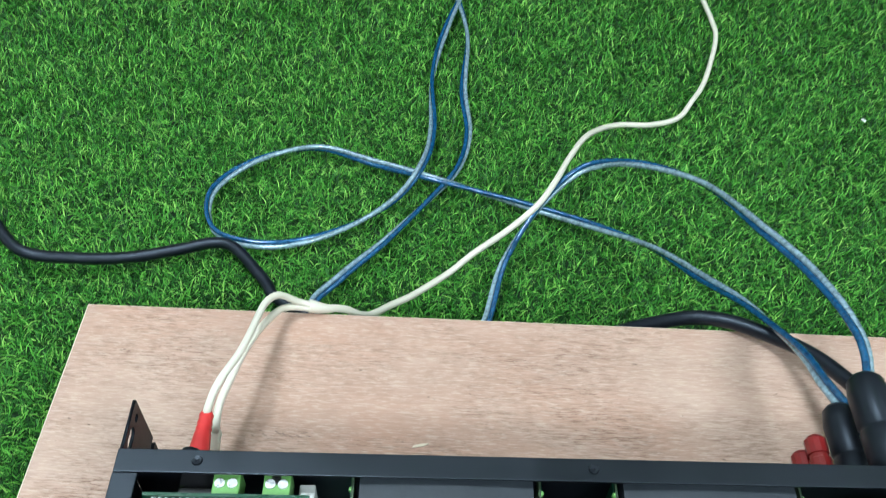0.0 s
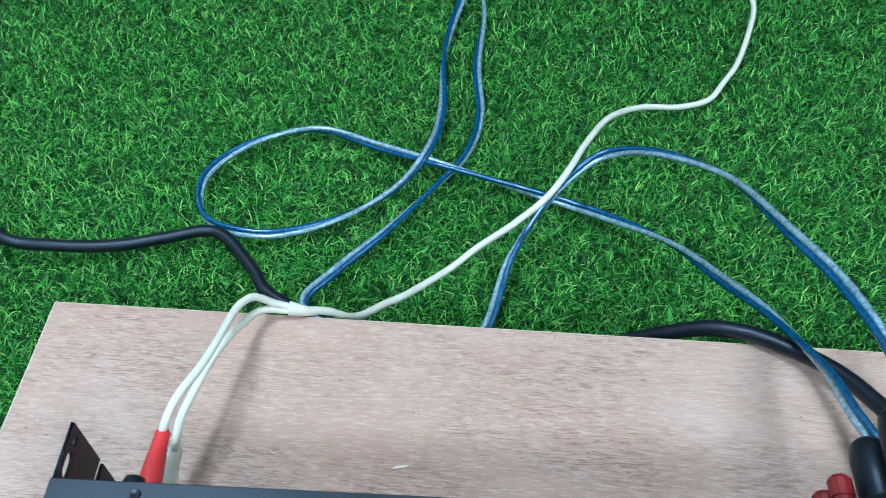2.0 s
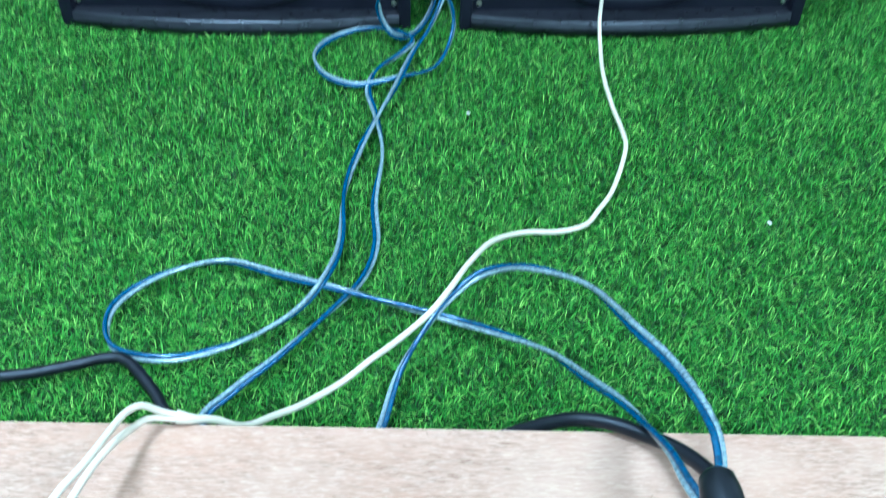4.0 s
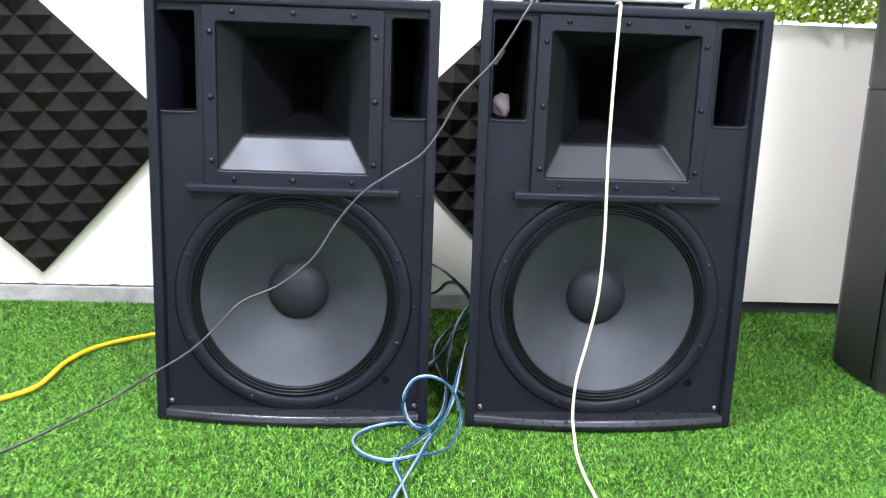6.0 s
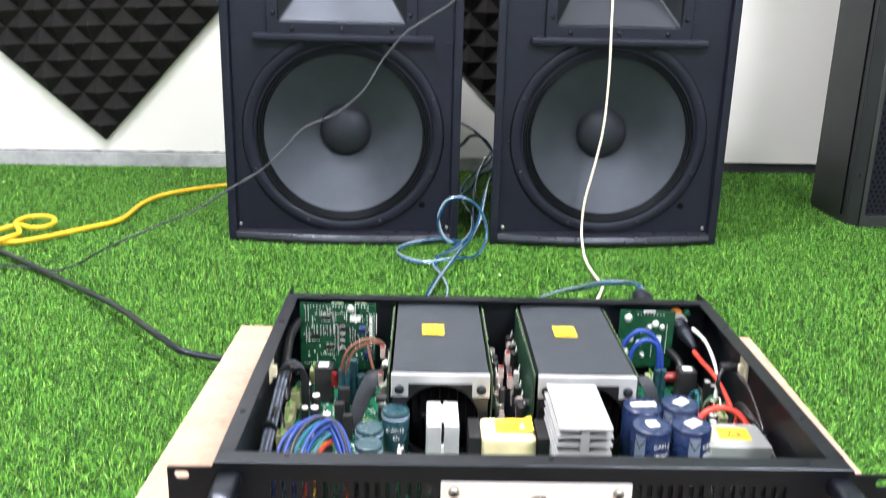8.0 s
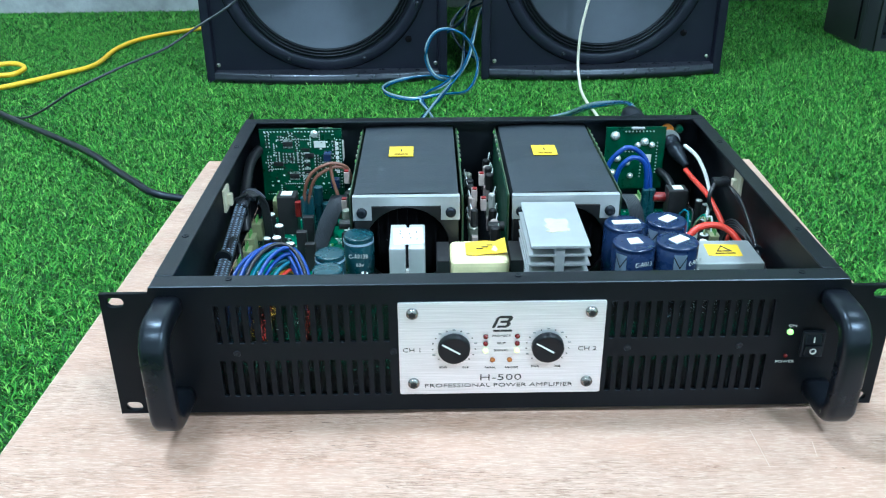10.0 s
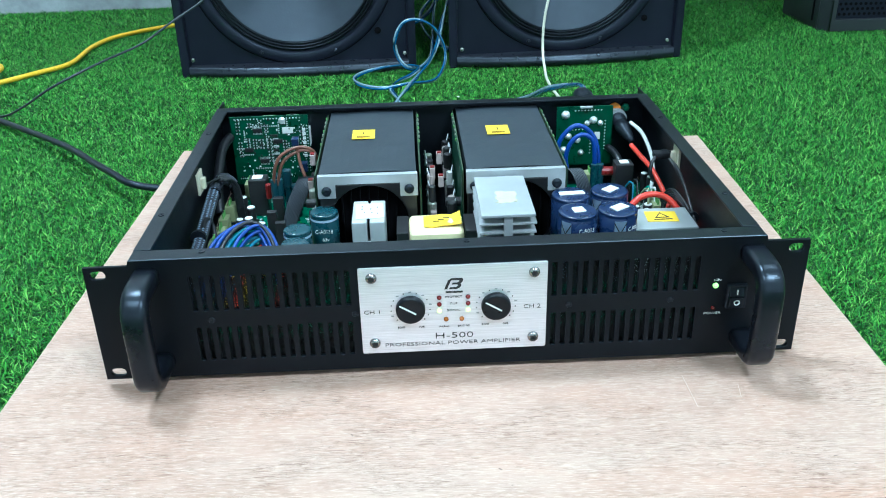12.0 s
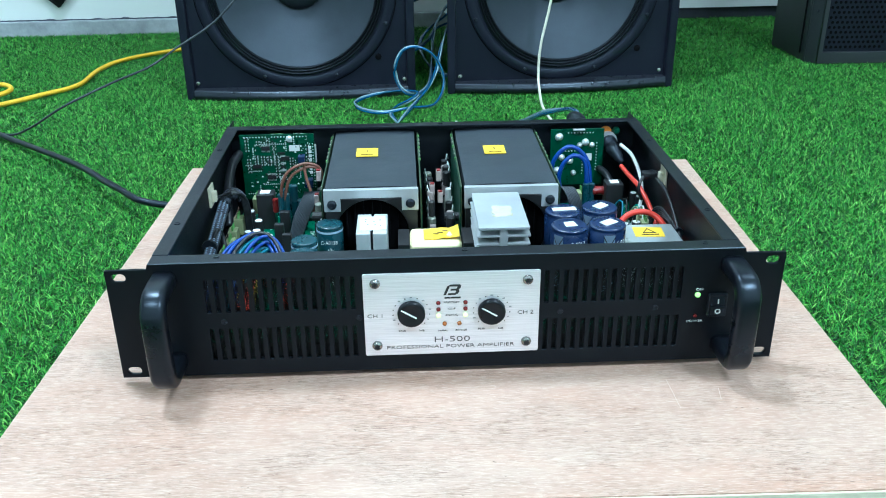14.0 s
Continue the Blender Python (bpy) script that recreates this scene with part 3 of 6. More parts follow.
# ---------- stacked cabinets ----------
def stack_cabinet(z, h, label):
    """Grey cabinet with a chamfered front edge, recessed grille and a narrowing back."""
    st = thing("speaker_cabinet", pose(0.931, 1.298, z), label, "loudspeaker", "stacked cabinets")
    bm = bmesh.new()
    plan = [(0.036, 0.0), (0.016, 0.024), (0.006, 0.204), (0.10, 0.42), (0.40, 0.42), (0.494, 0.204), (0.484, 0.024), (0.464, 0.0)]
    lo = [bm.verts.new((x, y, 0.0004)) for x, y in plan]
    hi = [bm.verts.new((x, y, h - 0.0004)) for x, y in plan]
    for k in range(len(plan)):
        j = (k + 1) % len(plan)
        if k != len(plan) - 1:
            bm.faces.new((lo[k], lo[j], hi[j], hi[k]))
    bm.faces.new(lo)
    bm.faces.new(hi)
    bmesh.ops.recalc_face_normals(bm, faces=bm.faces[:])
    bmesh.ops.bevel(bm, geom=bm.edges[:], offset=0.003, segments=2, affect="EDGES")
    part("body", bm, M["stack"], st)
    part("front_frame", plate([rect(0.035, 0.004, 0.465, h - 0.004), rect(0.046, 0.030, 0.454, h - 0.030)], 0.016, 0.002, pose(0, 0.004, 0)), M["stack"], st)
    part("side_groove", box((0.0140, 0.046, h / 2), (0.003, 0.004, h - 0.04)), M["hole"], st)
    bm = bmesh.new()
    add_box(bm, (0.25, 0.009, h / 2), (0.41, 0.004, h - 0.06))
    gr = part("grille", bm, M["grille"], st, "black perforated grille")
    # perforations as rows of small dimples, joined
    bm = bmesh.new()
    p = 0.011
    for r in range(int((h - 0.08) / p)):
        for c in range(12):
            x, zz = 0.056 + c * p + (r % 2) * p / 2, 0.04 + r * p
            q = [bm.verts.new((x + 0.0036 * math.cos(a), 0.0066, zz + 0.0036 * math.sin(a))) for a in [radians(60 * k) for k in range(6)]]
            bm.faces.new(q)
    bmesh.ops.recalc_face_normals(bm, faces=bm.faces[:])
    tagged(part("perforation", bm, M["hole"], gr), kind="stuff")
    for zz in (0.12, h - 0.12):
        part("screw", lathe((0.026, 0.010, zz), [(0.003, 0), (0.003, -0.002), (0, -0.003)], "y", 8), M["screw"], st)
    return st


stack_cabinet(GROUND, 0.592, "dark grey floor-standing cabinet with a black perforated grille")
stack_cabinet(GROUND + 0.5925, 0.620, "dark grey cabinet stacked on top of another")


# ---------- laptop ----------
LT = pose(0.3381, 1.1226, GROUND + 0.7157, 0, 0, -3.03)
lap = thing("laptop", LT, "open silver laptop standing side-on on the speaker", "laptop")
part("base", box((0.0, 0.17, 0.013), (0.245, 0.34, 0.013), 0.003), M["silver"], lap)
part("underside", box((0.004, 0.17, 0.0035), (0.215, 0.31, 0.007), 0.002), M["blackplastic"], lap)
part("keyboard", box((0.01, 0.17, 0.0205), (0.12, 0.29, 0.002)), M["blackplastic"], lap)
tilt = Matrix.Translation((-0.121, 0, 0.018)) @ Matrix.Rotation(radians(-30), 4, "Y")
scr = part("screen", box((0.0, 0.17, 0.118), (0.006, 0.34, 0.236), 0.002, tilt), M["silver"], lap)
part("display", box((0.0036, 0.17, 0.122), (0.001, 0.31, 0.19), 0.0, tilt), M["hole"], scr)
part("hinge", cyl((-0.119, 0.02, 0.016), 0.006, 0.30, "y", 12), M["blackplastic"], lap)
for x, w in ((-0.055, 0.013), (-0.030, 0.012), (-0.006, 0.012), (0.020, 0.012)):
    part("port", box((x, 0.0005, 0.0135), (w, 0.004, 0.006), 0.0008), M["hole"], lap)

# ---------- plywood board on its low base ----------
BOARD_TOP = 0.105
CORNERS = ((-0.2015, 0.3330), (0.4080, 0.3415), (0.4100, -0.2705), (-0.2000, -0.2790))


def inset(d):
    cx, cy = 0.109, 0.038
    return [(x + d * (-1 if x > cx else 1), y + d * (-1 if y > cy else 1)) for x, y in CORNERS]


bd = thing("plywood_board", pose(0, 0, 0), "square pale plywood sheet raised on a low crate", "board")
part("sheet", prism(inset(0.0012), BOARD_TOP - 0.001, BOARD_TOP), M["ply"], bd, "pinkish plywood face with fine grain")
part("core", prism(inset(0.0), BOARD_TOP - 0.016, BOARD_TOP - 0.001, 0.0006), M["plyedge"], bd, "pale layered plywood edge")
for a, b in (((0.2646, -0.1469), (0.2661, -0.1826)), ((0.2997, -0.1582), (0.2976, -0.1725))):
    d = Vector((b[0] - a[0], b[1] - a[1], 0))
    part("scratch", box((0, 0, 0), (d.length, 0.0003, 0.0003), 0.0, Matrix.Translation(((a[0] + b[0]) / 2, (a[1] + b[1]) / 2, BOARD_TOP + 0.0001)) @ pose(0, 0, 0, 0, 0, math.degrees(math.atan2(d.y, d.x)))), M["scratch"], bd, "pale scratch")
rs = random.Random(4)
for k in range(11):
    part("pencil_mark", box((0, 0, 0), (rs.uniform(0.0012, 0.0045), 0.0005, 0.0002), 0.0, pose(-0.0770 + 0.0032 * k + rs.uniform(-0.001, 0.001), 0.2450 + rs.uniform(-0.0035, 0.0035), BOARD_TOP + 0.0001, 0, 0, rs.uniform(-40, 20))), M["pencil"], bd)
base = thing("crate", pose(0.109, 0.036, GROUND, 0, 0, 1.0), "low white-washed wooden crate under the plywood sheet", "crate")
for c, s in (((0, -0.290, 0.049), (0.590, 0.018, 0.098)), ((0, 0.280, 0.049), (0.560, 0.018, 0.098)), ((-0.286, 0.0, 0.049), (0.018, 0.56, 0.098)), ((0.286, 0.0, 0.049), (0.018, 0.56, 0.098))):
    part("side_panel", box(c, s, 0.001), M["plyedge"], base)


# ---------- cables ----------
def twin_cable(name, runs, label):
    """Clear twin speaker cable: a blue and a tinned core side by side."""
    th = thing(name, pose(0, 0, 0), label, "cable", "speaker cables")
    for pts, tw, ph in runs:
        path = spline(pts)
        part("blue_core", tube(path, 0.0022, 8, offset=0.0020, twist=tw, phase=ph), M["cable_blue"], th, "translucent blue core")
        part("tinned_core", tube(path, 0.0022, 8, offset=-0.0020, twist=tw, phase=ph), M["cable_silver"], th, "silvery core in clear sheath")
    return th


def round_cable(name, runs, r, mat, label, category="cable"):
    th = thing(name, pose(0, 0, 0), label, category)
    for pts in runs:
        part("sheath", tube(spline(pts), r, 10), mat, th)
    return th


Z = 0.005
AMPM = pose(0.106, -0.130, BOARD_TOP, 0, 0, 1.9)


def at_amp(*pts):
    """Places given in the amplifier's own frame."""
    return [tuple(AMPM @ Vector(p)) for p in pts]


A_RUN = at_amp((0.1535, 0.3660, 0.052)) + [(0.2512, 0.2515, 0.1580), (0.2492, 0.2574, 0.1580), (0.2460, 0.2705, 0.1540), (0.2437, 0.2959, 0.1440), (0.2377, 0.3236, 0.1300), (0.2295, 0.3607, 0.1080), (0.2166, 0.4037, 0.0780), (0.1943, 0.4636, 0.0400), (0.1551, 0.5086, 0.0120), (0.0827, 0.5391, 0.0060), (0.0073, 0.5608, 0.0090), (-0.0403, 0.5784, 0.0050),
         (-0.0941, 0.5941, 0.0050), (-0.1472, 0.5727, 0.0050), (-0.1783, 0.5305, 0.0050), (-0.1655, 0.4850, 0.0050), (-0.1154, 0.4737, 0.0050), (-0.0614, 0.4943, 0.0050), (-0.0175, 0.5332, 0.0050), (0.0061, 0.5732, 0.0140),
         (0.0117, 0.6293, 0.0050), (0.0080, 0.7099, 0.0050), (0.0211, 0.8000, 0.0050), (0.0481, 0.8936, 0.0120), (0.0658, 0.9816, 0.0100), (0.0845, 1.0203, 0.0220), (0.1003, 1.0590, 0.0452), (0.1083, 1.0990, 0.0679), (0.1170, 1.1589, 0.0876), (0.1285, 1.2187, 0.1001), (0.1557, 1.2984, 0.1064), (0.1938, 1.4580, 0.1150)]
B_RUN1 = at_amp((0.1578, 0.3680, 0.080)) + [(0.2547, 0.2590, 0.1870), (0.2557, 0.2698, 0.1880), (0.2562, 0.2831, 0.1860), (0.2535, 0.3083, 0.1800), (0.2465, 0.3451, 0.1680), (0.2330, 0.3886, 0.1520), (0.2190, 0.4494, 0.1240), (0.2007, 0.4790, 0.1090), (0.1763, 0.5067, 0.0900), (0.1548, 0.5291, 0.0660), (0.1334, 0.5263, 0.0550), (0.1061, 0.5012, 0.0400), (0.0779, 0.4576, 0.0180), (0.0624, 0.3995, 0.0060), (0.0378, 0.3849, 0.0050), (-0.0234, 0.3845, 0.0050),
          (-0.0733, 0.4089, 0.0050), (-0.0558, 0.4419, 0.0050), (-0.0222, 0.4841, 0.0050), (0.0130, 0.5352, 0.0050), (0.0371, 0.5760, 0.0050), (0.0460, 0.6243, 0.0050), (0.0395, 0.6897, 0.0050), (0.0417, 0.7749, 0.0050), (0.0290, 0.8462, 0.0050), (0.0161, 0.8995, 0.0050), (0.0232, 0.9462, 0.0050), (0.0504, 0.9802, 0.0090), (0.0649, 1.0045, 0.0160),
          (0.0356, 1.0353, 0.0120), (-0.0033, 1.0426, 0.0080), (-0.0437, 1.0160, 0.0050), (-0.0569, 0.9724, 0.0050), (-0.0382, 0.9300, 0.0050), (0.0010, 0.9099, 0.0050), (0.0495, 0.9215, 0.0100), (0.0953, 0.9592, 0.0050), (0.1155, 1.0089, 0.0281), (0.1100, 1.0189, 0.0621), (0.0906, 1.0212, 0.0912), (0.0628, 1.0194, 0.1035), (0.0368, 1.0177, 0.0968), (0.0213, 1.0178, 0.0669), (0.0238, 1.0198, 0.0369), (0.0409, 1.0163, 0.0140), (0.0663, 1.0414, 0.0060), (0.0875, 1.1096, 0.0120), (0.0920, 1.1991, 0.0428), (0.0976, 1.2990, 0.0772), (0.1134, 1.3589, 0.1026), (0.1351, 1.3986, 0.1229), (0.1745, 1.4582, 0.1449)]
sc1 = twin_cable("speaker_cable", [(A_RUN, 18.0, 0.6)], "blue and silver clear twin speaker cable looped on turf")
sc2 = twin_cable("speaker_cable", [(B_RUN1, 14.0, 2.2)], "blue and silver clear twin speaker cable coiled by the speakers")
for th, x, y1, r, pz in ((sc1, 0.1540, 0.378, 0.0096, 0.052), (sc2, 0.1580, 0.380, 0.0106, 0.080)):
    L = y1 - 0.3235
    prof = [(r * 0.85, 0), (r, 0.001), (r, L * 0.42), (r * 0.93, L * 0.44), (r * 0.93, L * 0.47), (r, L * 0.49), (r, L * 0.80), (r * 0.86, L * 0.95), (r * 0.6, L)]
    pl = part("plug", lathe((x, 0.3235, pz), prof, "y", 20, True, AMPM), M["blackplastic"], th, "black round speaker plug", smooth=True)
    if th is sc2:
        part("latch", box((x + 0.004, 0.3290, pz + r - 0.0005), (0.010, 0.010, 0.004), 0.0015, AMPM), M["blueplastic"], pl, "blue latch")
twin_cable("speaker_cable", [([(0.0258, 1.5298, 0.1810), (0.0606, 1.4994, 0.1738), (0.0937, 1.4491, 0.1638), (0.1213, 1.4188, 0.1418), (0.1370, 1.3936, 0.1200), (0.1251, 1.3637, 0.1004), (0.0852, 1.3492, 0.0721), (0.0654, 1.2994, 0.0477), (0.0847, 1.2280, 0.0200), (0.1241, 1.1874, 0.0050)], 10.0, 0.0)],
           "tangled dark blue twin speaker cable between the cabinets")
twin_cable("speaker_cable", [([(0.0244, 1.5298, 0.0966), (0.0627, 1.4994, 0.1172), (0.0853, 1.4691, 0.1459), (0.1074, 1.4389, 0.1518), (0.1281, 1.4237, 0.1358), (0.1428, 1.3986, 0.1060), (0.1347, 1.3786, 0.0843), (0.1035, 1.3190, 0.0810), (0.0860, 1.2592, 0.0685), (0.0604, 1.1994, 0.0611), (0.0168, 1.1599, 0.0487)], 10.0, 0.0)],
           "loose blue twin speaker cable behind the cabinets")
pc = round_cable("power_cable", [at_amp((0.1844, 0.3353, 0.028), (0.1850, 0.3600, 0.029)) + [(0.2756, 0.2727, 0.1360), (0.2680, 0.2926, 0.1310), (0.2555, 0.3140, 0.1220), (0.2360, 0.3310, 0.1145), (0.2168, 0.3416, 0.1105), (0.1943, 0.3486, 0.1030), (0.1704, 0.3526, 0.0870), (0.1536, 0.3561, 0.0720), (0.1207, 0.3630, 0.0400), (0.0484, 0.3727, 0.0080), (-0.0234, 0.3845, 0.0040),
                             (-0.0968, 0.4143, 0.005), (-0.1166, 0.4363, 0.006), (-0.1455, 0.4660, 0.008), (-0.1646, 0.4701, 0.008), (-0.1899, 0.4632, 0.006), (-0.2314, 0.4511, 0.006), (-0.2720, 0.4430, 0.012), (-0.3106, 0.4405, 0.021), (-0.3450, 0.4720, 0.024), (-0.3800, 0.5120, 0.022), (-0.4670, 0.6150, 0.016), (-0.6173, 0.7594, 0.006), (-0.7830, 0.8987, 0.005), (-0.9916, 1.0359, 0.004), (-1.3634, 1.1502, 0.004)]], 0.0049, M["cable_black"], "thick black mains cable running over the turf")
part("plug", box((0.1843, 0.3395, 0.0275), (0.026, 0.030, 0.022), 0.004, AMPM), M["blackplastic"], pc, "moulded black mains plug")
round_cable("laptop_power_cable", [[(0.2192, 1.1159, 0.7156), (0.2097, 1.0730, 0.7153), (0.1939, 1.0432, 0.6950), (0.1480, 1.0287, 0.6182), (0.0953, 1.0192, 0.5593), (0.0677, 1.0095, 0.5099), (0.0392, 0.9997, 0.4705), (-0.0072, 0.9902, 0.4392), (-0.0466, 0.9806, 0.4118), (-0.0843, 0.9710, 0.3674), (-0.1202, 0.9513, 0.3108), (-0.1680, 0.9368, 0.2713), (-0.2227, 0.9223, 0.2459), (-0.2575, 0.9077, 0.2091), (-0.2965, 0.8931, 0.1733), (-0.3516, 0.8716, 0.1406),
                                    (-0.4007, 0.8491, 0.1108), (-0.4438, 0.7795, 0.1008), (-0.4768, 0.7449, 0.0898), (-0.5232, 0.7353, 0.0688), (-0.5828, 0.7609, 0.0329), (-0.6360, 0.8005, 0.0060), (-0.6668, 0.8124, 0.0030), (-0.7291, 0.8272, 0.0030), (-0.9384, 0.8599, 0.0030), (-1.3641, 0.8390, 0.0030)]], 0.0019, M["cable_grey"], "thin grey laptop power cable sagging across the speaker")
fer = thing("cable_ferrite", Matrix.Translation((0.1507, 1.0425, 0.6180)) @ Vector((-0.045, 0, -0.075)).to_track_quat("Z", "Y").to_matrix().to_4x4(), "small grey ferrite bead on the laptop cable", "ferrite bead")
part("bead", cyl((0, 0, -0.014), 0.0042, 0.026, "z", 12, 0.0015), M["cable_grey"], fer)
yr = round_cable("yellow_rope", [[(-0.3684, 1.5865, 0.0020), (-0.5171, 1.5037, 0.0020), (-0.6263, 1.4002, 0.0020), (-0.6583, 1.2970, 0.0020), (-0.6561, 1.1576, 0.0020), (-0.6999, 1.0841, 0.0020), (-0.7563, 1.0136, 0.0010), (-0.7977, 0.9740, 0.0020), (-0.8498, 0.9602, 0.0040), (-0.8657, 1.0067, 0.0050), (-0.8347, 1.0622, 0.0100), (-0.7930, 1.0406, 0.0120), (-0.7671, 1.0501, 0.0130), (-0.7673, 1.0907, 0.0130), (-0.7987, 1.1243, 0.0130), (-0.8350, 1.1133, 0.0130), (-0.8400, 1.0726, 0.0120), (-0.8085, 1.0207, 0.0120), (-0.7979, 0.9848, 0.0130), (-0.8341, 0.9498, 0.0080), (-0.9386, 0.9368, 0.0010), (-1.2564, 0.9192, 0.0000)]], 0.0048, M["cable_yellow"], "bright yellow rope with a loose knot on turf", "rope")
W_RUN = [(0.3398, 1.1205, 0.7079), (0.3385, 1.0945, 0.7083), (0.3361, 1.0645, 0.7042), (0.3340, 1.0535, 0.6825), (0.3326, 1.0525, 0.5931), (0.3326, 1.0525, 0.4738), (0.3364, 1.0525, 0.3445), (0.3338, 1.0525, 0.2450), (0.3227, 1.0525, 0.1705), (0.3077, 1.0505, 0.0960), (0.3048, 1.0465, 0.0364), (0.3054, 1.0075, 0.0060), (0.3028, 0.9484, 0.0030), (0.3052, 0.8840, 0.0030), (0.3103, 0.8294, 0.0030), (0.3089, 0.7950, 0.0030), (0.2868, 0.7254, 0.0030), (0.2679, 0.6902, 0.0030), (0.2509, 0.6645, 0.0030),
         (0.2220, 0.6504, 0.0050), (0.1871, 0.6373, 0.0140), (0.1552, 0.6006, 0.0340), (0.1334, 0.5541, 0.0500), (0.1165, 0.5107, 0.0600), (0.1005, 0.4840, 0.0580), (0.0775, 0.4674, 0.0450), (0.0524, 0.4568, 0.0280), (0.0348, 0.4392, 0.0250), (0.0176, 0.4187, 0.0310), (0.0040, 0.3987, 0.0420), (-0.0078, 0.3827, 0.0530), (-0.0198, 0.3610, 0.0700), (-0.0272, 0.3503, 0.0840), (-0.0342, 0.3452, 0.0960)] + at_amp((-0.1325, 0.4746, -0.0010), (-0.1365, 0.4723, 0.0015))
wc = round_cable("audio_cable", [W_RUN], 0.0026, M["cable_white"], "ivory audio cable from the laptop to the amplifier")
part("splitter", tube(spline(at_amp((-0.1325, 0.4746, -0.0015), (-0.1365, 0.4723, 0.0015), (-0.1402, 0.4710, 0.0038), (-0.1459, 0.4706, 0.0060), (-0.1472, 0.4705, 0.0064)), 0.002), 0.0044, 10, taper=lambda t: 0.58 + 0.42 * min(1.0, 1.3 * t)), M["cable_white"], wc, "moulded ivory splitter")
part("branch", tube(spline(at_amp((-0.1459, 0.4709, 0.0068), (-0.1550, 0.4693, 0.0130), (-0.1640, 0.4656, 0.0240), (-0.1696, 0.4562, 0.0300), (-0.1717, 0.4426, 0.0360), (-0.1727, 0.4246, 0.0440), (-0.1754, 0.4033, 0.0520), (-0.1817, 0.3842, 0.0560), (-0.1855, 0.3751, 0.0530), (-0.1885, 0.3660, 0.0470)), 0.004), 0.0023, 8), M["cable_white"], wc)
part("branch", tube(spline(at_amp((-0.1459, 0.4695, 0.0050), (-0.1551, 0.4675, 0.0090), (-0.1628, 0.4624, 0.0140), (-0.1690, 0.4496, 0.0200), (-0.1734, 0.4344, 0.0270), (-0.1776, 0.4165, 0.0330), (-0.1818, 0.3953, 0.0360), (-0.1856, 0.3805, 0.0340), (-0.1863, 0.3660, 0.0280)), 0.004), 0.0023, 8), M["cable_white"], wc)
for x, z, mt, lab in ((-0.1882, 0.046, "red", "red phono plug"), (-0.1868, 0.026, "cable_white", "ivory phono plug")):
    part("plug", lathe((x, 0.3260, z), [(0.0058, 0), (0.0060, 0.002), (0.0058, 0.016), (0.0046, 0.030), (0.0040, 0.031), (0.0044, 0.033), (0.0038, 0.034), (0.0042, 0.036), (0.0036, 0.038), (0.0040, 0.041), (0.0030, 0.043)], "y", 16, True, AMPM), M[mt], wc, lab, smooth=True)


# ---------- amplifier ----------
AMP = pose(0.106, -0.130, BOARD_TOP, 0, 0, 1.9)
amp = thing("amplifier", AMP, "black rack power amplifier with its lid off, standing on plywood", "amplifier")
M["chassis"] = material("black powder coat", (0.0036, 0.0043, 0.0060), 0.42, var=0.15, scale=30, bump=0.05, bump_scale=2600, spec=0.22, tint=BLUISH)
# lighter, glossier copy of the powder coat, lifts the light on the rims
M["rim"] = material("black powder coat lit copy", (0.0042, 0.0050, 0.0070), 0.34, var=0.15, scale=30, bump=0.05, bump_scale=2600, spec=0.62, tint=BLUISH)
M["chrome"] = material("polished nickel screw", (0.34, 0.33, 0.32), 0.20, metal=1.0, var=0.15, scale=300)
M["darkred"] = material("dark red knob", (0.20, 0.012, 0.012), 0.3, var=0.12, scale=60)
# darker copy of the solder mask, with the driver boards' shade painted in
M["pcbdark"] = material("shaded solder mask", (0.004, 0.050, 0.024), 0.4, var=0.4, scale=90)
M["alu"] = material("brushed aluminium plate", (0.80, 0.785, 0.825), 0.34, metal=0.55, var=0.20, scale=6, stretch=(3, 1, 260), bump=0.10, bump_scale=3)
M["knob"] = material("glossy black knob", (0.006, 0.007, 0.010), 0.30, var=0.1, scale=60, spec=0.28)
M["alu_raw"] = material("mill aluminium", (0.50, 0.52, 0.54), 0.42, metal=0.45, var=0.10, scale=40, bump=0.05, bump_scale=150)
M["handle"] = material("satin black handle", (0.005, 0.006, 0.009), 0.30, var=0.1, scale=40, spec=0.4, tint=BLUISH)
M["paper"] = material("black insulating paper", (0.029, 0.037, 0.047), 0.55, var=0.15, scale=40, bump=0.08, bump_scale=400)
M["fan"] = material("fan plastic", (0.010, 0.010, 0.011), 0.35, var=0.2, scale=40)
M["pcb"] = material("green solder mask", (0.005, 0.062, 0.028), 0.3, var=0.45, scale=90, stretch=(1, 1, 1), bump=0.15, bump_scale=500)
# same solder mask made brighter, the light on flat boards painted in
M["pcblit"] = material("lit green solder mask", (0.006, 0.125, 0.060), 0.3, var=0.35, scale=90, bump=0.15, bump_scale=500)
M["pcbedge"] = material("board edge", (0.035, 0.060, 0.030), 0.6, var=0.15, scale=200)
M["solder"] = material("solder", (0.70, 0.73, 0.73), 0.30, metal=0.5, var=0.2, scale=400)
M["dullsolder"] = material("dull solder", (0.34, 0.36, 0.30), 0.4, metal=0.5, var=0.3, scale=400)
M["connector"] = material("greenish nylon", (0.30, 0.33, 0.17), 0.5, var=0.15, scale=80)
M["silk"] = material("white print", (0.78, 0.80, 0.78), 0.6)
M["chip"] = material("black epoxy", (0.016, 0.016, 0.018), 0.45, var=0.2, scale=200)
M["capblue"] = material("blue capacitor sleeve", (0.011, 0.024, 0.075), 0.28, var=0.15, scale=80, coat=0.3)
M["capband"] = material("pale capacitor stripe", (0.36, 0.45, 0.58), 0.35)
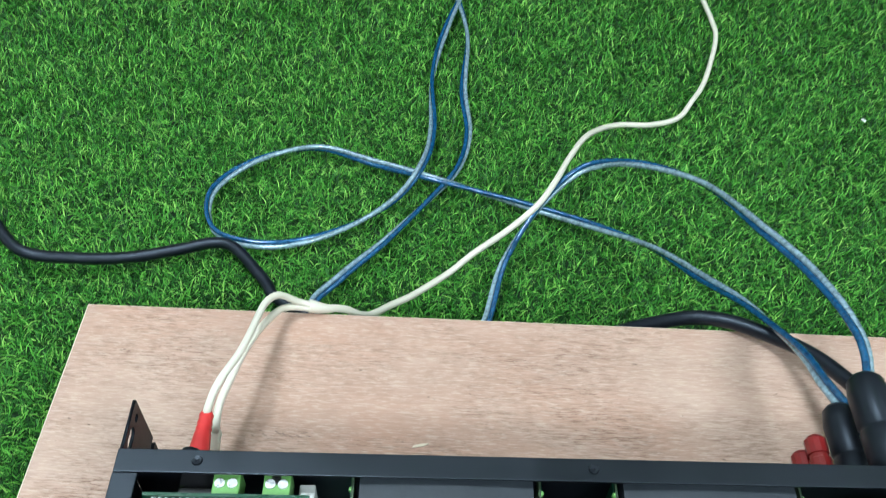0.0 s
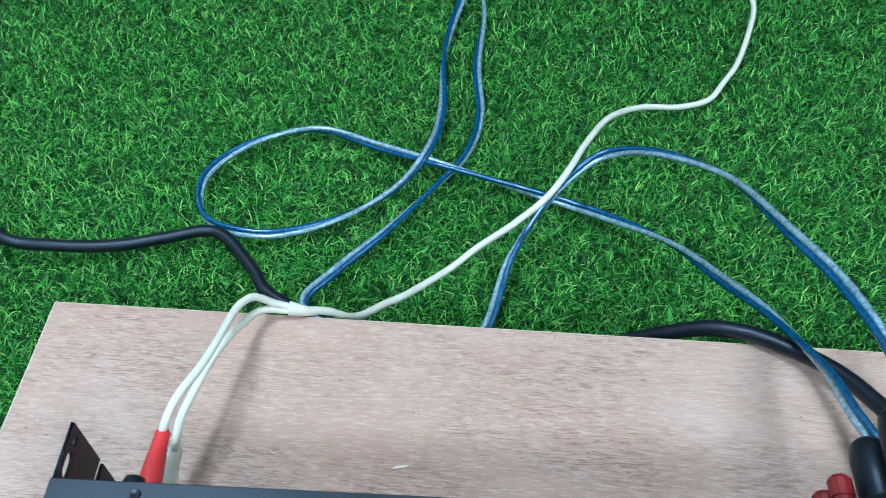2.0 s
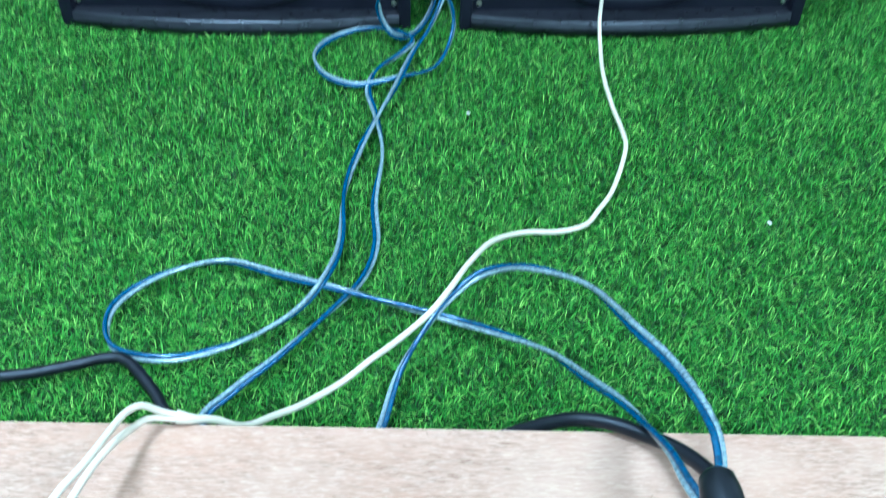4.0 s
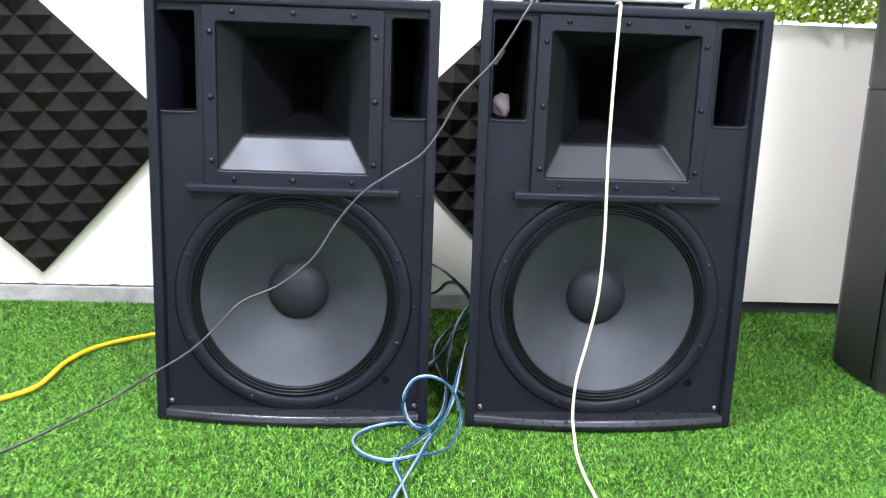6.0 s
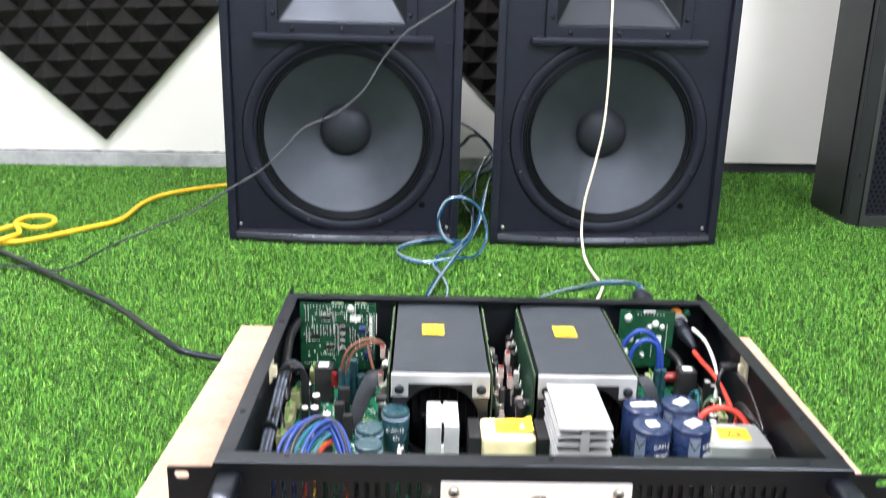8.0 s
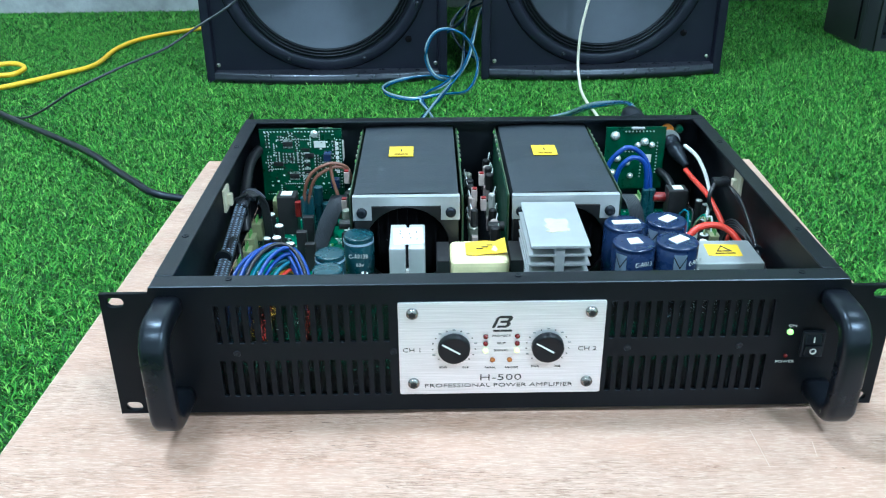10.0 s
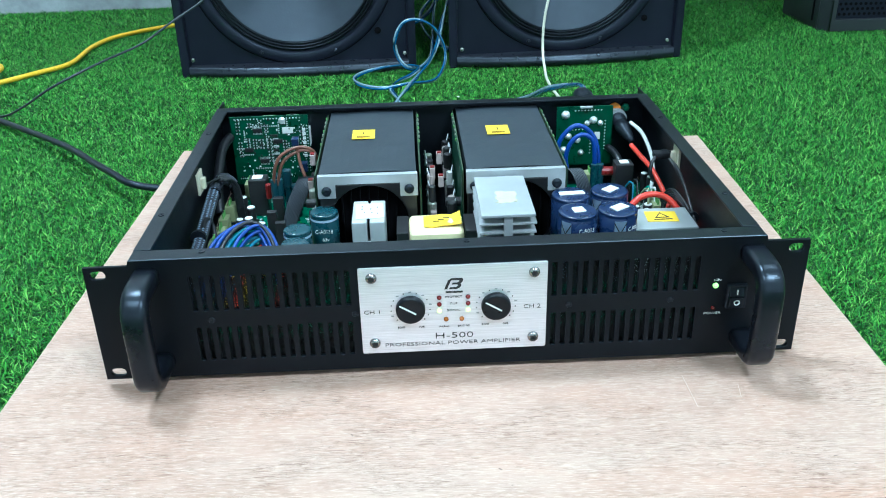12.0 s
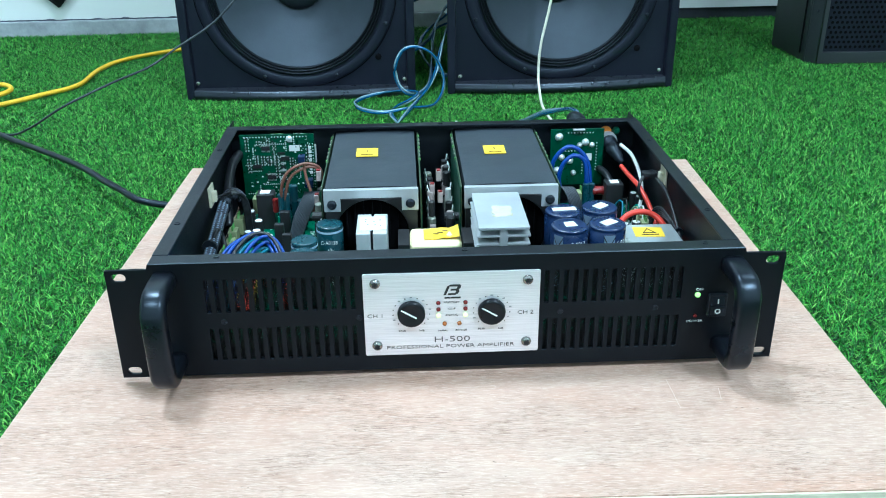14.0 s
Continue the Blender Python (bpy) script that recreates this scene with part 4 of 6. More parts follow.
M["captop"] = material("capacitor lid", (0.16, 0.19, 0.24), 0.35, metal=0.5, var=0.2, scale=120)
M["capteal"] = material("teal capacitor sleeve", (0.012, 0.050, 0.066), 0.28, var=0.15, scale=80, coat=0.3)
M["yellow"] = material("yellow label", (0.90, 0.60, 0.03), 0.5, var=0.06, scale=60)
M["tape"] = material("yellowish winding tape", (0.84, 0.77, 0.45), 0.45, var=0.15, scale=60)
M["ink"] = material("black ink", (0.02, 0.02, 0.022), 0.6)
M["brown"] = material("brown wire", (0.17, 0.075, 0.050), 0.4, var=0.15, scale=80)
M["wire_red"] = material("red wire", (0.66, 0.05, 0.03), 0.38, var=0.1, scale=80)
M["wire_blue"] = material("blue wire", (0.014, 0.050, 0.27), 0.35, var=0.1, scale=80)
M["wire_green"] = material("green wire", (0.02, 0.24, 0.17), 0.35, var=0.1, scale=80)
M["wire_teal"] = material("teal wire", (0.02, 0.14, 0.22), 0.35, var=0.1, scale=80)
M["wire_white"] = material("white wire", (0.72, 0.74, 0.72), 0.4, var=0.08, scale=80)
M["wire_black"] = material("black wire", (0.014, 0.015, 0.018), 0.35, var=0.2, scale=120)
M["cream"] = material("cream nylon", (0.70, 0.66, 0.50), 0.5, var=0.08, scale=60)
M["ceramic"] = material("white ceramic", (0.74, 0.74, 0.72), 0.55, var=0.07, scale=80)
M["pinkish"] = material("pale lacquer", (0.42, 0.35, 0.33), 0.45, var=0.15, scale=200)
M["terminal"] = material("green terminal block", (0.17, 0.38, 0.10), 0.35, var=0.12, scale=80)
M["zinc"] = material("zinc box", (0.50, 0.53, 0.54), 0.4, metal=0.5, var=0.08, scale=30)
M["orange"] = material("orange disc", (0.75, 0.25, 0.02), 0.5)
led_green = glow("lit signal diode", (0.78, 0.95, 0.32), 1.0)
led_on = glow("lit power diode", (0.50, 1.0, 0.20), 1.3)
M["led_red"] = material("unlit red diode", (0.14, 0.008, 0.008), 0.25)
M["greyink"] = material("fine grey print", (0.30, 0.31, 0.33), 0.6)
M["labelink"] = material("label print", (0.16, 0.10, 0.01), 0.6)
M["smear"] = material("dried glue", (0.50, 0.47, 0.33), 0.5, var=0.12, scale=200)
M["resistor_case"] = material("grey anodised case", (0.56, 0.58, 0.60), 0.45, metal=0.35, var=0.08, scale=60)
M["led_amber"] = material("unlit amber diode", (0.34, 0.11, 0.02), 0.25)

# chassis tray with inturned top rim
RH, RW, HX, DY = 0.097, 0.0115, 0.2115, 0.3210
part("tray_bottom", box((0, DY / 2, 0.0068), (2 * HX - 0.004, DY - 0.004, 0.0015)), M["chassis"], amp)
for s in (-1, 1):
    bm = bmesh.new()
    add_box(bm, (s * (HX - 0.0008), DY / 2, (RH + 0.006) / 2), (0.0015, DY - 0.002, RH - 0.0075), 0.0004)
    sd = part("side_wall", bm, M["chassis"], amp)
    part("side_rim", box((s * (HX - RW / 2), DY / 2, RH - 0.0006), (RW, DY - 2 * RW - 0.001, 0.0015), 0.0005), M["rim"], sd)
    for y in (0.068, 0.245):
        part("screw", lathe((s * (HX - 0.0055), y, RH), [(0.0026, 0), (0.0022, 0.0008), (0.0008, 0.0006), (0, 0.0002)], "z", 10), M["screw"], sd)
    # rear rack bracket
    for br in ([rect(0.0, 0.0580, 0.0255, 0.0955), rect(0.0030, 0.0852, 0.0145, 0.0922, 0.0034), rect(0.0172, 0.0868, 0.0218, 0.0908, 0.0018)],
               [rect(0.0, 0.0080, 0.0255, 0.0530), rect(0.0030, 0.0120, 0.0145, 0.0190, 0.0034), rect(0.0172, 0.0135, 0.0218, 0.0175, 0.0018)]):
        part("rear_bracket", plate(br, 0.0016, 0, Matrix.Translation((s * (HX - 0.001), DY + 0.0005, 0)) @ Matrix.Rotation(radians(90), 4, "Z")), M["chassis"], amp, "thin black rear bracket with slots")
bm = bmesh.new()
add_box(bm, (0, DY - 0.0008, (RH + 0.006) / 2), (2 * HX - 0.0035, 0.0015, RH - 0.0075), 0.0004)
add_box(bm, (0, DY - RW / 2, RH - 0.0008), (2 * HX, RW, 0.0015), 0.0005)
rear = part("rear_wall", bm, M["rim"], amp)
for x in (-0.1745, 0.0069, 0.185):
    part("screw", lathe((x, DY - 0.0055, RH), [(0.0026, 0), (0.0022, 0.0008), (0.0008, 0.0006), (0, 0.0002)], "z", 10), M["screw"], rear)
bm = bmesh.new()
add_box(bm, (0, RW / 2 - 0.0012, RH - 0.0011), (2 * HX, RW + 0.0028, 0.0022), 0.0010, None, 3)
rim = part("front_rim", bm, M["rim"], amp)
for x in (-0.165, 0.011, 0.185):
    part("screw", lathe((x, 0.0062, RH), [(0.0022, 0), (0.002, 0.0007), (0.0007, 0.0005), (0, 0.0002)], "z", 10), M["screw"], rim)
for x in (-0.18, 0.18):
    for y in (0.03, 0.29):
        part("foot", cyl((x, y, 0.0002), 0.009, 0.0058, "z", 16, 0.001), M["blackplastic"], amp)

# front panel with ventilation slots and rack ears
edge = [(-0.2415, 0.0052), (0.2415, 0.0052), (0.2415, 0.0925), (0.2125, 0.0925), (0.2115, 0.0965), (-0.2115, 0.0965), (-0.2125, 0.0925), (-0.2415, 0.0925)]
cuts = [rect(s * 0.2325 - 0.0052, z - 0.0033, s * 0.2325 + 0.0052, z + 0.0033, 0.0032) for s in (-1, 1) for z in (0.0107, 0.0868)]
for k in range(16):
    for z in (0.0172, 0.0566):
        x = -0.1745 + k * 0.00685
        cuts.append(rect(x, z, x + 0.0036, z + 0.0268, 0.0006, 2))
for k in range(15):
    for z in (0.0176, 0.0570):
        x = 0.0678 + k * 0.00693
        cuts.append(rect(x, z, x + 0.0036, z + 0.0264, 0.0006, 2))
panel = part("front_panel", plate([edge] + cuts, 0.003, 0.0, pose(0, -0.0015, 0)), M["chassis"], amp, "black slotted front panel with rack ears")
for x, z in ((-0.163, 0.0495), (-0.066, 0.0497), (0.080, 0.050), (0.150, 0.0505)):
    part("screw", lathe((x, -0.003, z), [(0.0024, 0), (0.002, -0.0006), (0.0007, -0.0004), (0, -0.0001)], "y", 10), M["screw"], panel)

M["mesh"] = material("black dust mesh", (0.008, 0.008, 0.009), 0.8)
nt = M["mesh"].node_tree
vor = nt.nodes.new("ShaderNodeTexNoise")
vor.inputs["Scale"].default_value = 1250
tcm = nt.nodes.new("ShaderNodeTexCoord")
nt.links.new(tcm.outputs["Object"], vor.inputs["Vector"])
cut = nt.nodes.new("ShaderNodeMath")
cut.operation = "GREATER_THAN"
cut.inputs[1].default_value = 0.56
nt.links.new(vor.outputs["Fac"], cut.inputs[0])
see = nt.nodes.new("ShaderNodeBsdfTransparent")
mxm = nt.nodes.new("ShaderNodeMixShader")
nt.links.new(cut.outputs[0], mxm.inputs["Fac"])
nt.links.new(nt.nodes["Principled BSDF"].outputs[0], mxm.inputs[1])
nt.links.new(see.outputs[0], mxm.inputs[2])
nt.links.new(mxm.outputs[0], nt.nodes["Material Output"].inputs["Surface"])
for x0, x1 in ((-0.182, -0.066), (0.062, 0.172)):
    part("dust_mesh", box(((x0 + x1) / 2, 0.0035, 0.050), (x1 - x0, 0.001, 0.076)), M["mesh"], amp, "fine black dust mesh behind the slots")

# bow handles
def bow_handle(x):
    pts = [(0.0, 0.0845), (-0.020, 0.0845), (-0.0285, 0.0825), (-0.0335, 0.0765), (-0.0350, 0.068), (-0.0350, 0.033), (-0.0335, 0.0255), (-0.0285, 0.0205), (-0.020, 0.0190), (0.0, 0.0190)]
    path = spline([(x, y - 0.003, z) for y, z in pts], 0.004)
    bm = bmesh.new()
    rings = []
    for i, q in enumerate(path):
        t = (path[min(i + 1, len(path) - 1)] - path[max(i - 1, 0)]).normalized()
        nrm = Vector((1, 0, 0)).cross(t).normalized()
        prof = rect(-0.0084, -0.0062, 0.0084, 0.0062, 0.0042, 4)
        rings.append([bm.verts.new(q + Vector((1, 0, 0)) * a + nrm * b) for a, b in prof])
    for a, b in zip(rings, rings[1:]):
        for k in range(len(a)):
            bm.faces.new((a[k], a[(k + 1) % len(a)], b[(k + 1) % len(a)], b[k]))
    bm.faces.new(rings[0])
    bm.faces.new(rings[-1])
    bmesh.ops.recalc_face_normals(bm, faces=bm.faces[:])
    part("handle", bm, M["handle"], amp, "smooth black bow handle", smooth=True)


bow_handle(-0.2012)
bow_handle(0.2032)

# control plate
cp = part("control_plate", plate([rect(-0.0626, 0.0183, 0.0645, 0.0850, 0.0012)], 0.0016, 0.0003, pose(0, -0.0039, 0)), M["alu"], amp, "brushed silver control plate")
FY = -0.0049
for x in (-0.0538, 0.0555):
    for z in (0.0269, 0.0776):
        sw = part("screw", lathe((x, FY, z), [(0.0038, 0.0004), (0.0038, -0.0006), (0.0034, -0.0015), (0.0024, -0.0022), (0.0010, -0.0025), (0, -0.0025)], "y", 20), M["chrome"], cp, "polished button-head screw", smooth=True)
        for k in range(3):
            part("recess", box((0, 0, 0), (0.0044, 0.0005, 0.0014), 0.0, Matrix.Translation((x, FY - 0.0026, z)) @ pose(0, 0, 0, 0, 15 + 60 * k + 900 * x)), M["ink"], sw)
for kx in (-0.0284, 0.0297):
    kz = 0.0532
    kn = part("knob", lathe((kx, FY, kz), [(0.0101, 0), (0.0101, -0.0010), (0.0099, -0.0034), (0.0094, -0.0043), (0.0082, -0.0044), (0.0045, -0.0038), (0, -0.0036)], "y", 32), M["knob"], cp, "round black level knob", smooth=True)
    part("pointer", box((0, 0, 0.0022), (0.0010, 0.0006, 0.0130), 0.0, Matrix.Translation((kx, FY - 0.0043, kz)) @ Matrix.Rotation(radians(-58), 4, "Y")), M["silk"], kn)
    for k in range(15):
        w = radians(225 - 270 / 14 * k)
        if k in (1, 5, 7, 9, 11):
            part("bar", box((kx + 0.0138 * math.cos(w), FY, kz + 0.0127 * math.sin(w)), (0.0018, 0.0004, 0.0008)), M["greyink"], cp)
            continue
        part("dot", lathe((kx + 0.0133 * math.cos(w), FY + 0.0001, kz + 0.0123 * math.sin(w)), [(0.00045, 0), (0.00045, -0.0003), (0, -0.0003)], "y", 8), M["ink"], cp)
for x in (-0.0088, 0.0107):
    for z, mt in ((0.0610, M["led_red"]), (0.0558, M["led_red"]), (0.0506, led_green)):
        part("led", lathe((x, FY, z), [(0.00165, 0), (0.0016, -0.001), (0.0010, -0.0018), (0, -0.0021)], "y", 12), mt, cp, smooth=True)
for x in (-0.0044, 0.0063):
    part("led", lathe((x, FY, 0.0439), [(0.00165, 0), (0.0016, -0.001), (0.0010, -0.0018), (0, -0.0021)], "y", 12), M["led_amber"], cp, smooth=True)
for words, x, z, size, wide in (("CH 1", -0.0543, 0.0513, 0.0044, 1.25), ("CH 2", 0.0544, 0.0511, 0.0044, 1.25), ("PROTECT", 0.0009, 0.0610, 0.0020, 1.35), ("CLIP", 0.0009, 0.0558, 0.0020, 1.35), ("SIGNAL", 0.0009, 0.0506, 0.0020, 1.35), ("PARAL", -0.0056, 0.0379, 0.0019, 1.3), ("BRIDGE", 0.0076, 0.0379, 0.0019, 1.3),
                                ("80dB", -0.0352, 0.0384, 0.0019, 1.3), ("0dB", -0.0212, 0.0384, 0.0019, 1.3), ("80dB", 0.0224, 0.0384, 0.0019, 1.3), ("0dB", 0.0364, 0.0384, 0.0019, 1.3), ("H-500", 0.0009, 0.0304, 0.0066, 1.62), ("PROFESSIONAL POWER AMPLIFIER", -0.0001, 0.0246, 0.0040, 1.53)):
    lettering("lettering", words, size, M["ink"], cp, pose(x, FY, z), wide=wide)
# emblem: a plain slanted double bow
bow = [(-46, -39), (-29, -39), (-29, 25), (22, 25), (26, 14), (20, 6), (-12, 6), (-12, -6), (24, -6), (30, -16), (24, -27), (-16, -27), (-16, -39), (34, -39), (48, -28), (50, -12), (40, 0), (47, 12), (46, 28), (34, 39), (-30, 39), (-46, 24)]
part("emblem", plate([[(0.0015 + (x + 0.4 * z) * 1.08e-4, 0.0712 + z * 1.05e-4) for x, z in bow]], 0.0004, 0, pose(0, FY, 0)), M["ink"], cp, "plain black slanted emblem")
for x in (-0.0022, 0.0037):
    part("bar", box((x, FY, 0.0648), (0.0042 + (0.003 if x > 0 else 0), 0.0004, 0.0012)), M["ink"], cp)

# mains switch and its diode
sw = part("power_switch", plate([rect(0.1884, 0.0427, 0.2024, 0.0612, 0.001), rect(0.1901, 0.0447, 0.2007, 0.0592)], 0.003, 0.0006, pose(0, -0.0040, 0)), M["blackplastic"], amp)
bm = bmesh.new()
add_box(bm, (0.1954, -0.0035, 0.0555), (0.0104, 0.004, 0.0078), 0.0008, Matrix.Translation((0, -0.0035, 0.0555)) @ Matrix.Rotation(radians(-14), 4, "X") @ Matrix.Translation((0, 0.0035, -0.0555)))
add_box(bm, (0.1954, -0.0045, 0.0480), (0.0104, 0.004, 0.0078), 0.0008, Matrix.Translation((0, -0.0045, 0.048)) @ Matrix.Rotation(radians(10), 4, "X") @ Matrix.Translation((0, 0.0045, -0.048)))
part("rocker", bm, M["blackplastic"], sw)
part("symbol", box((0.1954, -0.0060, 0.0556), (0.0007, 0.0006, 0.0038)), M["silk"], sw)
part("symbol", plate([ring(0.1954, 0.0479, 0.0021, 20), ring(0.1954, 0.0479, 0.0014, 20)], 0.0006, 0, pose(0, -0.0068, 0)), M["silk"], sw)
part("led", lathe((0.1804, -0.003, 0.0603), [(0.0020, 0), (0.0019, -0.001), (0.0012, -0.002), (0, -0.0023)], "y", 12), led_on, amp, "lit green diode", smooth=True)
part("led", lathe((0.1804, -0.003, 0.0428), [(0.0014, 0), (0.0012, -0.001), (0, -0.0012)], "y", 12), M["led_red"], amp, smooth=True)
lettering("lettering", "ON", 0.0026, M["silk"], amp, pose(0.1815, -0.0031, 0.0644), wide=1.3)
lettering("lettering", "POWER", 0.0026, M["silk"], amp, pose(0.1805, -0.0031, 0.0383), wide=1.35)

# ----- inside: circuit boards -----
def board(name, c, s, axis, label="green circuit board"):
    # flat boards take the lit copy of the mask, upright ones the darker
    return part(name, box(c, s, 0.0), M["pcblit" if axis == "z" else "pcb"], amp, label)


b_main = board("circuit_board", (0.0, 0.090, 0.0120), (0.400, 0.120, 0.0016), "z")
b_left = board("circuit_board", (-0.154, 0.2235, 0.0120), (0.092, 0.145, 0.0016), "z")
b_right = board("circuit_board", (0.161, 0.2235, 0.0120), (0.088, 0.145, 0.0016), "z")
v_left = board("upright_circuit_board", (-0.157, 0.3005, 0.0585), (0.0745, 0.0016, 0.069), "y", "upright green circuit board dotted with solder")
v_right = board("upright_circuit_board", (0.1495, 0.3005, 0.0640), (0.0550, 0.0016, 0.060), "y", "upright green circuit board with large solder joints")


v_left.location = (-0.0025, 0.0, 0.0010)
v_right.location = (-0.0025, 0.0, -0.0015)


def scatter(parent, name, mat, n, x0, x1, z0, z1, size, y=0.2995, seed=1, flat=None, t=0.0008):
    """Many tiny joints or parts on a board, joined."""
    r = random.Random(seed)
    bm = bmesh.new()
    for _ in range(n):
        w, h = r.uniform(*size), r.uniform(*size)
        if flat is None:
            add_box(bm, (r.uniform(x0, x1), y - t / 2, r.uniform(z0, z1)), (w, t, h))
        else:
            hh = r.uniform(*flat)
            add_box(bm, (r.uniform(x0, x1), r.uniform(z0, z1), y + hh / 2), (w, h, hh))
    tagged(part(name, bm, mat, parent), kind="stuff")


def pad_rows(parent, name, mat, runs, pitch, r, y=0.2997):
    """Rows of small round pads across an upright board, joined; runs of (x, z, along, count)."""
    bm = bmesh.new()
    for x, z, along, count in runs:
        for k in range(count):
            px, pz = (x + pitch * k, z) if along == "x" else (x, z + pitch * k)
            vs = [bm.verts.new((px + q * math.cos(w), y - d, pz + q * math.sin(w))) for q, d in ((r, 0.0), (0.55 * r, 0.0007)) for w in [radians(60 * i) for i in range(6)]]
            for i in range(6):
                bm.faces.new((vs[i], vs[(i + 1) % 6], vs[6 + (i + 1) % 6], vs[6 + i]))
            bm.faces.new(vs[6:])
    bmesh.ops.recalc_face_normals(bm, faces=bm.faces[:])
    tagged(part(name, bm, mat, parent), kind="stuff")


rr = random.Random(2)
runs = [(-0.1905 + 0.0042 * i, rr.choice((0.030, 0.0335, 0.040, 0.047, 0.0545, 0.061, 0.0685, 0.076, 0.083, 0.0885)), rr.choice("xz"), rr.randrange(2, 7)) for i in range(14) for _ in range(2)]
runs = [q for q in runs if q[0] + (0.0021 * q[3] if q[2] == "x" else 0) < -0.123 and q[1] + (0.0021 * q[3] if q[2] == "z" else 0) < 0.0915]
pad_rows(v_left, "solder_joint", M["solder"], runs, 0.0021, 0.00082)
pad_rows(v_left, "solder_joint", M["solder"], [(-0.1245, 0.036, "z", 16), (-0.1215, 0.036, "z", 16), (-0.1900, 0.0905, "x", 8), (-0.1620, 0.0905, "x", 6), (-0.1400, 0.0905, "x", 5)], 0.0031, 0.00085)
scatter(v_left, "chip_resistor", M["chip"], 46, -0.190, -0.126, 0.028, 0.090, (0.0007, 0.0020), seed=3)
scatter(v_left, "print_mark", M["silk"], 90, -0.190, -0.126, 0.028, 0.090, (0.0003, 0.0020), seed=4, t=0.0003)
pad_rows(v_right, "solder_joint", M["solder"], [(0.1265, 0.040, "z", 8), (0.1400, 0.0900, "x", 9), (0.1560, 0.046, "z", 5), (0.1700, 0.050, "z", 10), (0.1380, 0.0705, "x", 5)], 0.0032, 0.00085)
# columns of chip resistors, each a dark body between two tinned ends
ends, bodies = bmesh.new(), bmesh.new()
for x, z, count, dz in ((-0.1875, 0.0900, 5, 0.0034), (-0.1869, 0.0670, 5, 0.0034), (-0.1791, 0.0706, 4, 0.0028), (-0.1726, 0.0696, 4, 0.0028), (-0.1661, 0.0696, 4, 0.0028), (-0.1587, 0.0700, 8, 0.0032), (-0.1438, 0.0676, 5, 0.0030), (-0.1335, 0.0710, 3, 0.0032), (-0.1270, 0.0810, 5, 0.0040), (-0.1763, 0.0860, 2, 0.0030), (-0.1661, 0.0890, 3, 0.0028), (-0.1605, 0.0840, 3, 0.0032), (-0.1549, 0.0690, 7, 0.0036)):
    for k in range(count):
        zz = z - dz * k
        add_box(bodies, (x, 0.2993, zz), (0.0020, 0.0009, 0.0011))
        for dx in (-0.0014, 0.0014):
            add_box(ends, (x + dx, 0.2993, zz), (0.0010, 0.0011, 0.0013))
tagged(part("resistor_end", ends, M["solder"], v_left), kind="stuff")
tagged(part("chip_resistor", bodies, M["chip"], v_left), kind="stuff")
for x, z in ((-0.1690, 0.0790), (-0.1650, 0.0480)):
    pins = bmesh.new()
    for k in range(7):
        for dz in (-0.0031, 0.0031):
            add_box(pins, (x - 0.0039 + 0.0013 * k, 0.2993, z + dz), (0.0006, 0.0010, 0.0018))
    tagged(part("chip_pin", pins, M["solder"], v_left), kind="stuff")
for x, z in ((-0.1690, 0.0790), (-0.1650, 0.0480), (-0.179, 0.060), (-0.150, 0.068)):
    part("chip", box((x, 0.2988, z), (0.0085, 0.0018, 0.0040), 0.0003), M["chip"], v_left)
for k in range(9):
    part("chip_pad", box((-0.1525, 0.2990, 0.044 + 0.0037 * k), (0.0052, 0.0012, 0.0018)), M["solder"] if k % 2 else M["chip"], v_left)
for k in range(7):
    part("chip_pad", box((-0.1245, 0.2990, 0.052 + 0.0045 * k), (0.0030, 0.0012, 0.0028)), M["silk"], v_left)
part("paper_label", box((-0.1400, 0.2992, 0.0785), (0.0105, 0.0006, 0.0062)), M["ceramic"], v_left, "small white paper label")
part("screw", lathe((-0.1445, 0.2996, 0.0885), [(0.0034, 0), (0.0034, -0.0012), (0.0018, -0.0024), (0, -0.0024)], "y", 14), M["solder"], v_left)
for x, z, r in ((0.1305, 0.086, 0.0045), (0.158, 0.080, 0.0040), (0.152, 0.077, 0.0030), (0.165, 0.077, 0.0030), (0.134, 0.064, 0.0035), (0.143, 0.060, 0.0035), (0.130, 0.050, 0.0040), (0.147, 0.047, 0.003)):
    part("solder_joint", lathe((x, 0.2996, z), [(r, 0), (r * 0.9, -0.0012), (r * 0.4, -0.0030), (0, -0.0034)], "y", 14), M["solder"], v_right, smooth=True)
part("paper_label", box((0.1625, 0.2992, 0.064), (0.0055, 0.0006, 0.0075)), M["ceramic"], v_right)
part("bracket", box((0.150, 0.296, 0.0945), (0.012, 0.004, 0.0014), 0.0004), M["alu_raw"], v_right)
for x in (-0.1585, -0.1355):
    tb = part("terminal_block", box((x, 0.3080, 0.0830), (0.0125, 0.0120, 0.014), 0.0008), M["terminal"], v_left, "translucent green screw terminal")
    for dx in (-0.0048, 0.0048):
        part("terminal_screw", cyl((x + dx * 0.6, 0.3075, 0.0898), 0.0024, 0.001, "z", 10), M["solder"], tb)
part("jack_body", box((-0.1755, 0.3125, 0.066), (0.019, 0.0165, 0.030), 0.001), M["chip"], rear)
part("jack_body", box((-0.1385, 0.3125, 0.074), (0.006, 0.012, 0.034), 0.001), M["chip"], rear)
part("jack_body", box((-0.1255, 0.3085, 0.070), (0.0075, 0.010, 0.018), 0.0008), M["ceramic"], rear)

